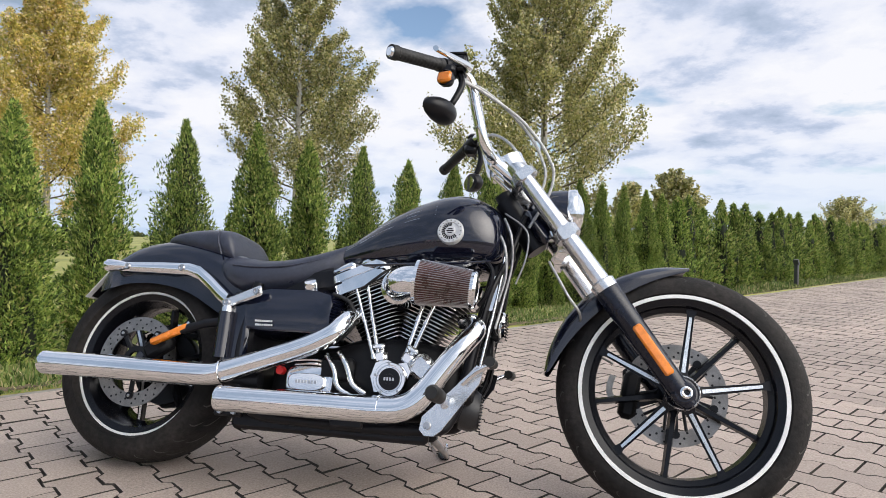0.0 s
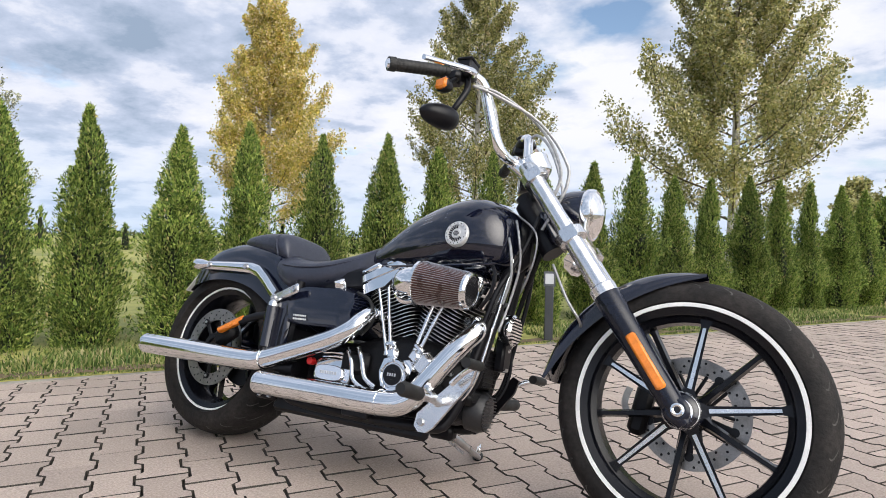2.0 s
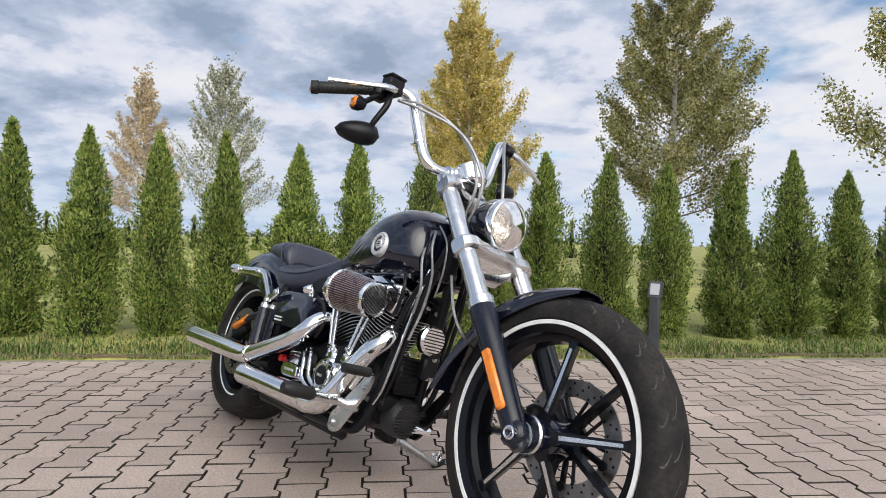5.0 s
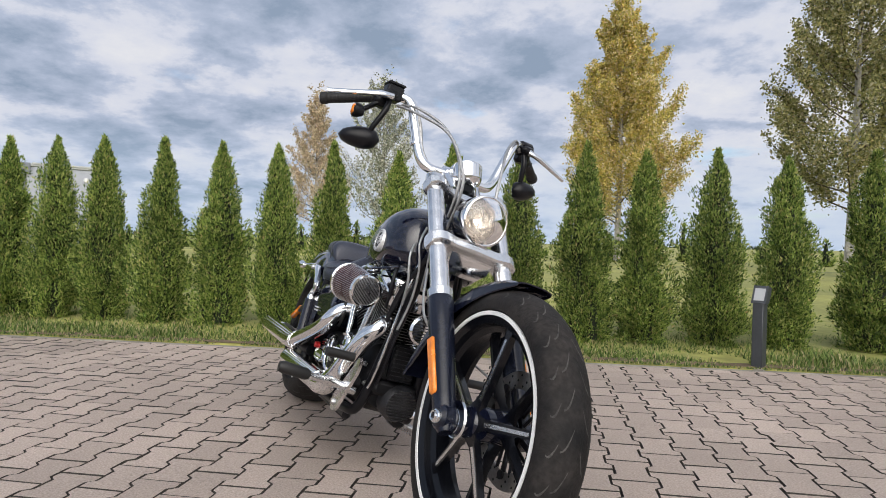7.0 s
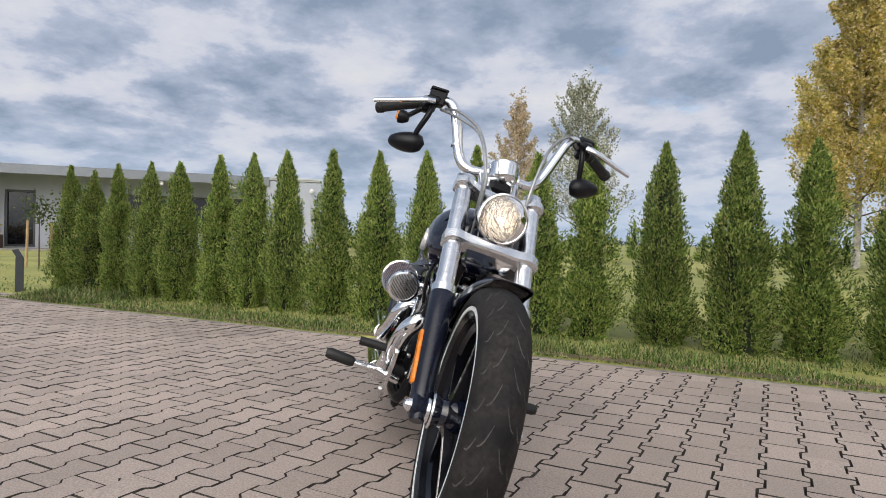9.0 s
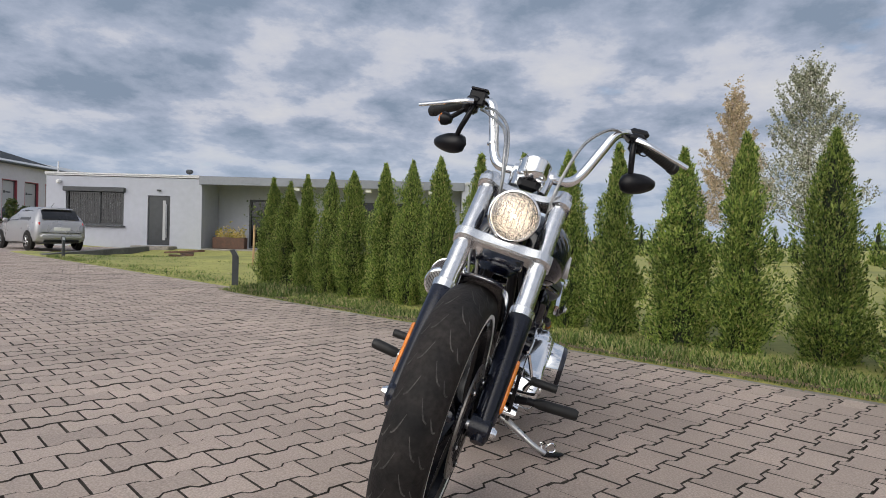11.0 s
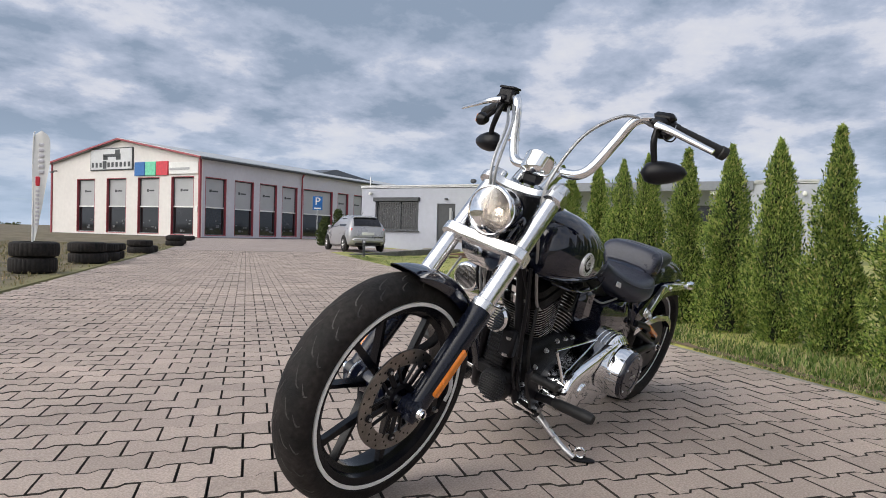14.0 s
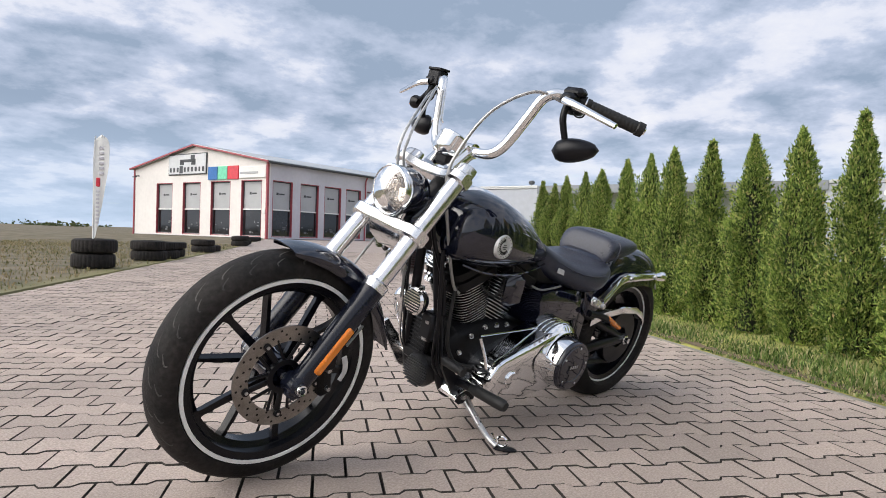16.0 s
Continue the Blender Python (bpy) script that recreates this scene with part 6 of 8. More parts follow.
bp("neck_cover", Shape().box((1.30, 0.0, 0.83), (0.04, 0.11, 0.13), 0.03, Matrix.Translation((1.3, 0, 0.83)) @ Matrix.Rotation(radians(-35), 4, "Y") @ Matrix.Translation((-1.3, 0, -0.83))), BLACKPAINT, None, "black cover behind the headlamp", True)

# headlamp
LM = along((1.395, 0.0, 0.887), (2.395, 0.0, 0.852))
lamp = bp("headlamp", Shape().lathe([(0.0, -0.125), (0.024, -0.12), (0.056, -0.09), (0.071, -0.045), (0.0755, 0.0), (0.0765, 0.012)], 40, LM), BLACKPAINT, None, "round headlamp in a black shell", True)
bp("lamp_ring", Shape().lathe([(0.076, 0.0), (0.0795, 0.006), (0.0795, 0.02), (0.0775, 0.028), (0.0735, 0.030), (0.0725, 0.02)], 48, LM), CHROME, lamp, "chrome lamp ring", True)
bp("reflector_bowl", Shape().lathe([(0.0, -0.055), (0.02, -0.05), (0.045, -0.03), (0.063, 0.0), (0.073, 0.022)], 40, LM), REFLECTOR, lamp, "mirrored lamp bowl", True)

bp("bulb", Shape().lathe([(0.0, -0.014), (0.006, -0.016), (0.007, -0.024), (0.006, -0.04), (0.0, -0.045)], 16, LM), BULB, lamp, "lit bulb", True)
fl = Shape()
for i in range(-3, 4):
    fl.box((i * 0.017, 0, -0.012), (0.002, 0.085 - abs(i) * 0.012, 0.003), 0.0008, LM)
bp("lens_rib", fl, REFLECTOR, lamp, "", True)
bp("lens", Shape().lathe([(0.0, 0.056), (0.03, 0.052), (0.055, 0.042), (0.0732, 0.027), (0.0732, 0.024), (0.055, 0.039), (0.03, 0.049), (0.0, 0.053)], 48, LM), LAMPGLASS, lamp, "clear domed lens", True).visible_shadow = False
bp("lamp_bracket", Shape().tube([(1.36, 0, 0.80), (1.35, 0, 0.83)], 0.022, 12), CHROME, lamp, "", True)

# handlebar, risers, gauge
for sd in (-1, 1):
    bp("riser", Shape().tube([(1.235, sd * 0.045, 0.975), (1.165, sd * 0.05, 1.055)], [0.022, 0.024], 18).lathe([(0.0, -0.018), (0.026, -0.016), (0.027, 0.016), (0.0, 0.018)], 18, axis_y(1.163, sd * 0.05, 1.06)), CHROME, None, "chrome bar riser", True)
bar = [(1.163, 0, 1.06), (1.163, 0.06, 1.06), (1.15, 0.115, 1.064), (1.13, 0.15, 1.10), (1.105, 0.188, 1.195), (1.088, 0.215, 1.262), (1.06, 0.25, 1.283), (1.025, 0.30, 1.272), (0.905, 0.455, 1.228)]
full = [(x, -y, z) for x, y, z in bar[:0:-1]] + bar
bp("handlebar", Shape().tube(full, 0.0172, 20, 6), CHROME, None, "tall chrome handlebar", True)
for sd in (-1, 1):
    A, B = Vector((1.012, sd * 0.317, 1.267)), Vector((0.905, sd * 0.455, 1.228))
    D = (B - A).normalized()
    ribs = [(A + D * 0.016).lerp(B - D * 0.012, i / 48) for i in range(49)]
    gp = Shape().tube([A, A + D * 0.012] + ribs + [B - D * 0.008, B + D * 0.012], [0.021, 0.021] + [0.0192 if i % 4 else 0.0182 for i in range(49)] + [0.022, 0.021], 20)
    grip = bp("grip", gp, RUBBERSOFT, None, "ribbed black rubber grip", True)
    bp("grip_end", Shape().tube([B + D * 0.012, B + D * 0.018], [0.016, 0.012], 16), CHROME, grip, "chrome grip end", True)
    P = A - D * 0.035
    perch = bp("lever_perch", Shape().tube([P - D * 0.03, P + D * 0.03], 0.024, 14).box((P.x + 0.03, P.y, P.z), (0.05, 0.05, 0.03), 0.01), SATIN, None, "black switch housing and lever perch", True)
    l0, l1, l2 = P + Vector((0.05, sd * 0.0, -0.008)), P + Vector((0.06, sd * 0.04, -0.018)), Vector((1.027, -0.484, 1.221)) if sd < 0 else Vector((1.085, 0.475, 1.214))
    bp("lever", Shape().tube([l0, l1, l1.lerp(l2, 0.55), l2], [0.012, 0.0105, 0.0085, 0.0075], 12, 4, None, True, 1.3), CHROME, perch, "polished hand lever", True)
    bp("switch_block", Shape().box((P.x - 0.002, P.y + sd * 0.01, P.z - 0.022), (0.05, 0.055, 0.045), 0.012), SATIN, perch, "", True)
    mi = Vector((1.035, 0.341, 1.128)) if sd > 0 else Vector((1.017, -0.332, 1.112))
    st = [P + Vector((0.028, -sd * 0.005, -0.01)), P + Vector((0.04, sd * 0.002, -0.06)), P + Vector((0.022, sd * 0.02, -0.125)), mi + Vector((0.016, -sd * 0.03, 0.012))]
    mir = bp("mirror_stem", Shape().tube(st, [0.009, 0.0105, 0.0095, 0.008], 12, 5), SATIN, None, "curved black mirror stem", True)
    rings = []
    for j in range(11):
        q = -1 + 2 * j / 10
        rr = math.sqrt(max(0.0, 1 - q * q)) ** 0.9 + 0.02
        yy = q * 0.07
        hgt = (0.036 - 0.008 * q * 1.0) * rr
        rings.append([(0.042 * rr * max(-0.25, math.cos(t_)), sd * yy, hgt * math.sin(t_)) for t_ in (2 * math.pi * i / 16 for i in range(16))])
    mm = Matrix.Translation(mi) @ Matrix.Rotation(radians(12 if sd > 0 else 5), 4, "X") @ Matrix.Rotation(radians(26 * sd), 4, "Z")
    if sd < 0:
        rings = [r_[::-1] for r_ in rings]
    bp("mirror_shell", Shape().loft(rings, True, True, mm), SATIN, mir, "black teardrop mirror shell", True)
    bp("mirror_glass", Shape().lathe([(0.0, 0.0), (1.0, 0.0), (1.0, 0.1)], 24, mm @ Matrix.Translation((-0.0105, 0, 0)) @ Matrix.Rotation(radians(-90), 4, "Y") @ Matrix.Diagonal((0.027, 0.058, 0.01, 1))), CHROME, mir, "mirror glass", True)
    # master cylinder
    if sd < 0:
        r0 = Vector((1.056, -0.280, 1.284))
        bp("brake_reservoir", Shape().box(tuple(r0), (0.050, 0.060, 0.054), 0.006).box((r0.x, r0.y, r0.z + 0.030), (0.053, 0.063, 0.009), 0.003), SATIN, perch, "square black brake fluid reservoir", True)
    else:
        r0 = P + Vector((0.01, -0.0, 0.02))
        bp("clutch_clamp", Shape().box(tuple(r0), (0.05, 0.07, 0.03), 0.012), SATIN, perch, "", True)
    sg = Vector((1.04, sd * 0.376, 1.19)) if sd < 0 else Vector((1.02, 0.335, 1.205))
    if sd < 0:
        body = bp("turn_signal", Shape().lathe([(0.0, -0.028), (0.014, -0.026), (0.023, -0.01), (0.025, 0.006), (0.022, 0.01)], 20, along(sg, sg + Vector((-0.25, -1, 0))) @ Matrix.Translation((0, 0, 0.0))).tube([sg + Vector((0, 0.01, 0)), P + Vector((0.01, -0.02, -0.03))], 0.009, 8), SATIN, None, "small black turn signal", True)
        bp("amber_lens", Shape().box((0, 0, 0.006), (0.034, 0.042, 0.022), 0.006, along(sg, sg + Vector((-0.25, -1, 0))) @ Matrix.Rotation(radians(90), 4, "Z")), AMBER, body, "bright amber lens", True)
    else:
        bp("clutch_loop", Shape().tube([sg + Vector((0.03, -0.03, 0.04)), sg + Vector((0.03, -0.018, 0.022)), sg + Vector((0.025, 0.002, 0.022)), sg + Vector((0.02, 0.01, 0.042))], 0.0025, 6, 4), SATIN, None, "", True)
gm = along((1.228, 0, 1.035), (1.178, 0, 1.12))
gauge = bp("speedometer", Shape().lathe([(0.0, -0.012), (0.028, -0.01), (0.045, 0.004), (0.051, 0.016), (0.052, 0.05), (0.054, 0.054), (0.054, 0.062), (0.049, 0.066), (0.048, 0.058), (0.0, 0.058)], 40, gm), CHROME, None, "round chrome speedometer can", True)
bp("gauge_bracket", Shape().box((1.215, 0, 1.01), (0.05, 0.075, 0.06), 0.015), SATIN, gauge, "black gauge bracket", True)
bp("gauge_dial", Shape().lathe([(0.0, 0.059), (0.047, 0.059), (0.047, 0.0585)], 32, gm), HOLE, gauge, "dark dial", True)

# control cables
CABLE = material("braided_cable", (0.42, 0.42, 0.42), 0.35, 0.9, 0.2, 80, bump=0.3, bump_scale=900)
for pts, r_ in (([(1.07, -0.24, 1.255), (1.13, -0.20, 1.245), (1.22, -0.13, 1.19), (1.30, -0.09, 1.09), (1.325, -0.075, 0.98), (1.29, -0.06, 0.88)], 0.005),
                ([(1.07, -0.255, 1.247), (1.14, -0.21, 1.225), (1.25, -0.13, 1.17), (1.335, -0.09, 1.06), (1.345, -0.07, 0.95), (1.28, -0.05, 0.82)], 0.005),
                ([(1.06, 0.265, 1.262), (1.12, 0.2, 1.275), (1.2, 0.13, 1.20), (1.262, 0.098, 1.08), (1.285, 0.09, 0.96), (1.235, 0.1, 0.80), (1.16, 0.115, 0.62), (1.12, 0.12, 0.58)], 0.0055),
                ([(1.10, -0.20, 1.25), (1.118, -0.175, 1.2), (1.135, -0.15, 1.12), (1.15, -0.12, 1.075)], 0.006),
                ([(1.345, -0.10, 0.70), (1.40, -0.11, 0.60), (1.44, -0.09, 0.54), (1.42, 0.03, 0.5), (1.55, 0.11, 0.44)], 0.004)):
    bp("control_cable", Shape().tube(pts, r_, 8, 6), CABLE, None, "silver braided control cable", True)
bp("cable_clip", Shape().lathe([(0.016, -0.004), (0.021, -0.003), (0.021, 0.003), (0.016, 0.004)], 16, along((1.118, -0.168, 1.135), (1.105, -0.188, 1.195))), CHROME, None, "", True)
for yy in (-0.05, 0.045):
    bp("hose", Shape().tube([(1.27, yy, 0.86), (1.235, yy * 1.3, 0.74), (1.19, yy * 2.0, 0.62), (1.16, yy * 2.2, 0.5)], 0.008, 8, 5), SATIN, None, "black hose at the steering head")

# front mudguard
def guard(cx, cz, r, a0, a1, half, drop, steps, flare=0.0, thick=0.0035, m=None):
    """A curved shell over a wheel: an arch across, from angle a0 to a1."""
    s = Shape()
    outer, inner = [], []
    k = 13
    for i in range(steps + 1):
        a = radians(a0 + (a1 - a0) * i / steps)
        row_o, row_i = [], []
        for j in range(k):
            q = -1 + 2 * j / (k - 1)
            hh = half(i / steps) if callable(half) else half
            dd = drop(i / steps) if callable(drop) else drop
            fall = dd * abs(q) ** 3.2
            for row, off in ((row_o, 0.0), (row_i, thick)):
                rr = r - fall - off
                row.append((cx + rr * math.cos(a), hh * math.copysign(min(1.0, abs(q) * 1.22) ** 0.9 if abs(q) < 0.82 else 1.0, q) * (1 - off * 6), cz + rr * math.sin(a)))
        outer.append(row_o)
        inner.append(row_i)
    rings = [o + i[::-1] for o, i in zip(outer, inner)]
    return s.loft(rings)


bp("front_mudguard", guard(FX, FZ, 0.372, 84, 174, lambda q: 0.05 + 0.028 * math.sin(math.pi * min(1, q * 1.6 + 0.12) * 0.5), lambda q: 0.012 + 0.05 * math.sin(math.pi * q) ** 0.8, 28), BLACKPAINT, None, "black front mudguard", True)
for sd in (-1, 1):
    bp("mudguard_mount", Shape().box((1.525, sd * 0.09, 0.575), (0.06, 0.022, 0.03), 0.006, Matrix.Translation((1.525, 0, 0.575)) @ Matrix.Rotation(radians(55), 4, "Y") @ Matrix.Translation((-1.525, 0, -0.575))), SATIN, None, "", True)
# front caliper
cal = bp("front_caliper", Shape().box((1.595, 0.078, 0.345), (0.05, 0.06, 0.14), 0.014, Matrix.Translation((1.595, 0, 0.345)) @ Matrix.Rotation(radians(10), 4, "Y") @ Matrix.Translation((-1.595, 0, -0.345))).box((1.605, 0.11, 0.40), (0.05, 0.03, 0.06), 0.01), ENGINE, None, "black front brake caliper", True)
for bx_, bz_ in ((1.59, 0.31), (1.60, 0.37)):
    bp("caliper_bolt", Shape().lathe([(0.0, 0.012), (0.007, 0.012), (0.008, 0.0)], 8, axis_y(bx_, 0.108, bz_)), STEEL, cal, "", True)
bp("white_mark", Shape().tube([(1.552, 0.112, 0.405), (1.543, 0.114, 0.38), (1.541, 0.114, 0.355), (1.553, 0.114, 0.33)], 0.0095, 8, 4, None, True, 0.3), WHITELAB, cal, "pale printed caliper mark", True)

# tank
PLACING[0] = CENTRE
BADGE = material("bright_badge_enamel", (0.62, 0.62, 0.62), 0.35, 0.3, 0.1, 60)
def loft_body(secs, n=28, power=0.62, belly=0.55):
    """Sections (x, half width, top, bottom): egg-shaped rings, widest below the middle by belly."""
    rings = []
    for x, w, zt, zb in secs:
        zc = zb + (zt - zb) * belly
        ring = []
        for i in range(n):
            a = 2 * math.pi * i / n
            c, s_ = math.cos(a), math.sin(a)
            ring.append((x, w * math.copysign(abs(c) ** power, c), zc + ((zt - zc) if s_ > 0 else (zc - zb)) * math.copysign(abs(s_) ** (power + 0.22), s_)))
        rings.append(ring)
    return rings


def smooth_secs(secs, k):
    out = []
    for i in range(len(secs) - 1):
        p0, p1, p2, p3 = (np.array(secs[max(i - 1, 0)]), np.array(secs[i]), np.array(secs[i + 1]), np.array(secs[min(i + 2, len(secs) - 1)]))
        for j in range(k):
            t = j / k
            out.append(tuple(0.5 * (2 * p1 + (p2 - p0) * t + (2 * p0 - 5 * p1 + 4 * p2 - p3) * t * t + (3 * p1 - p0 - 3 * p2 + p3) * t ** 3)))
    return out + [tuple(secs[-1])]


TANK = [(0.58, 0.045, 0.700, 0.680), (0.65, 0.075, 0.725, 0.672), (0.74, 0.115, 0.778, 0.664), (0.84, 0.153, 0.842, 0.660), (0.94, 0.177, 0.888, 0.658), (1.02, 0.188, 0.912, 0.659), (1.09, 0.186, 0.916, 0.664), (1.15, 0.17, 0.896, 0.674), (1.19, 0.14, 0.864, 0.69), (1.208, 0.10, 0.828, 0.715), (1.214, 0.05, 0.795, 0.74)]
tank = bp("fuel_tank", Shape().loft(loft_body(smooth_secs(TANK, 4), 40, 0.66, 0.42)), BLACKPAINT, None, "gloss black teardrop fuel tank", False, 60)
for sd in (-1, 1):
    bp("tank_seam", Shape().tube([(0.64, sd * 0.07, 0.677), (0.78, sd * 0.128, 0.668), (0.95, sd * 0.176, 0.666), (1.1, sd * 0.178, 0.672), (1.18, sd * 0.14, 0.69)], 0.004, 6, 4), BLACKPAINT, tank, "lower tank seam")
bp("tank_console", Shape().loft([[(x, -w, z - 0.004), (x, -w * 0.7, z + 0.006), (x, w * 0.7, z + 0.006), (x, w, z - 0.004)] for x, w, z in ((0.86, 0.012, 0.856), (0.93, 0.026, 0.886), (1.02, 0.034, 0.913), (1.08, 0.034, 0.918), (1.14, 0.02, 0.904))]), CHROME, tank, "slim chrome tank console")
bp("fuel_cap", Shape().lathe([(0.0, 0.012), (0.03, 0.011), (0.034, 0.006), (0.034, -0.006)], 28, Matrix.Translation((1.055, -0.055, 0.906)) @ Matrix.Rotation(radians(12), 4, "X")), CHROME, tank, "flat chrome fuel cap")
for sd in (-1, 1):
    bm_ = along((1.062, sd * 0.187, 0.766), (1.04, sd * 1.2, 0.85))
    bd = bp("tank_badge", Shape().lathe([(0.0, 0.007), (0.014, 0.0068), (0.015, 0.004), (0.027, 0.004), (0.028, 0.007), (0.037, 0.007), (0.040, 0.002), (0.040, -0.01)], 40, bm_), BADGE, tank, "round silver tank badge")
    ring_ = Shape()
    for i in range(15):
        ring_.box((0, 0, 0), (0.0042, 0.0105, 0.002), 0.0006, bm_ @ Matrix.Rotation(2 * math.pi * i / 22, 4, "Z") @ Matrix.Translation((0, 0.0215, 0.0045)))
    ring_.box((0, 0, 0.0072), (0.022, 0.0035, 0.002), 0.0006, bm_).box((0, 0.006, 0.0072), (0.014, 0.003, 0.002), 0.0006, bm_).box((0, -0.006, 0.0072), (0.014, 0.003, 0.002), 0.0006, bm_)
    for i in range(16):
        ring_.lathe([(0.0, 0.0012), (0.0016, 0.001), (0.0018, 0.0)], 6, bm_ @ Matrix.Rotation(2 * math.pi * i / 16, 4, "Z") @ Matrix.Translation((0, 0.0325, 0.007)))
    bp("badge_mark", ring_, SATIN, bd, "ring of dark bars for badge lettering")
    # fine pinstripes swept along the tank side
    for k_ in range(3):
        pts = []
        for j in range(9):
            x = 0.70 + 0.31 * j / 8
            q = (x - 0.60) / 0.45
            w_ = np.interp(x, [s_[0] for s_ in TANK], [s_[1] for s_ in TANK])
            zt_, zb_ = np.interp(x, [s_[0] for s_ in TANK], [s_[2] for s_ in TANK]), np.interp(x, [s_[0] for s_ in TANK], [s_[3] for s_ in TANK])
            zc_ = zb_ + (zt_ - zb_) * 0.42
            a = radians(20 + k_ * 7)
            pts.append((x, sd * (w_ * math.cos(a) ** 0.66 + 0.0002), zc_ + (zt_ - zc_) * math.sin(a) ** 0.88))
        bp("pinstripe", Shape().tube(pts, 0.0008, 5, 3), STEEL, tank, "fine silver pinstripe")

# seat
SEAT = [(0.75, 0.05, 0.778, 0.725), (0.70, 0.09, 0.757, 0.655), (0.65, 0.115, 0.734, 0.618), (0.58, 0.14, 0.708, 0.590), (0.51, 0.16, 0.690, 0.568), (0.44, 0.174, 0.684, 0.555), (0.37, 0.174, 0.690, 0.556), (0.31, 0.155, 0.693, 0.59), (0.28, 0.12, 0.68, 0.64)]
seat = bp("rider_seat", Shape().loft(loft_body(smooth_secs(SEAT, 4), 32, 0.6, 0.5)[::-1]), LEATHER, None, "black vinyl rider seat", False, 60)
PILL = [(0.322, 0.07, 0.69, 0.662), (0.318, 0.115, 0.715, 0.664), (0.307, 0.13, 0.752, 0.667), (0.288, 0.136, 0.780, 0.671), (0.262, 0.138, 0.788, 0.677), (0.205, 0.136, 0.789, 0.69), (0.14, 0.127, 0.785, 0.703), (0.07, 0.108, 0.773, 0.719), (0.03, 0.08, 0.757, 0.728), (0.018, 0.04, 0.744, 0.734)]
pil = bp("pillion_seat", Shape().loft(loft_body(smooth_secs(PILL, 4), 32, 0.55, 0.5)[::-1]), LEATHER, None, "black vinyl pillion pad", False, 60)
bp("seat_seam", Shape().tube([(0.28, -0.138, 0.69), (0.262, -0.140, 0.735), (0.25, -0.116, 0.773), (0.246, 0, 0.789), (0.25, 0.116, 0.773), (0.262, 0.140, 0.735), (0.28, 0.138, 0.69)], 0.0035, 6, 5), LEATHER, pil, "raised seat seam")
for sd in (-1, 1):
    bp("seat_piping", Shape().tube([(0.68, sd * 0.097, 0.708), (0.6, sd * 0.13, 0.675), (0.52, sd * 0.157, 0.651), (0.43, sd * 0.173, 0.643), (0.35, sd * 0.170, 0.648)], 0.0028, 6, 5), LEATHER, seat, "")
bp("seat_tag", Shape().box((0.615, 0.129, 0.652), (0.062, 0.005, 0.02), 0.0015, Matrix.Translation((0.615, 0, 0.652)) @ Matrix.Rotation(radians(-14), 4, "Y") @ Matrix.Translation((-0.615, 0, -0.652))), WHITELAB, seat, "small pale tag")

# rear mudguard, struts
def rear_guard():
    path = [(0.41, 0.60, 0.50, 0.13), (0.385, 0.665, 0.46, 0.145), (0.30, 0.716, 0.50, 0.148), (0.19, 0.743, 0.555, 0.148), (0.07, 0.747, 0.58, 0.147), (-0.04, 0.728, 0.578, 0.145), (-0.10, 0.70, 0.565, 0.14), (-0.145, 0.668, 0.555, 0.132), (-0.175, 0.63, 0.55, 0.118)]
    rings = []
    for x, zt, zb, w in smooth_secs(path, 3):
        o, i_ = [], []
        for j in range(17):
            a = math.pi * j / 16
            c, s_ = math.cos(a), math.sin(a)
            o.append((x, w * math.copysign(abs(c) ** 0.45, c), zb + (zt - zb) * s_ ** 0.6))
            i_.append((x, (w - 0.004) * math.copysign(abs(c) ** 0.45, c), zb + (zt - 0.004 - zb) * s_ ** 0.6))
        rings.append(o + i_[::-1])
    return Shape().loft(rings)


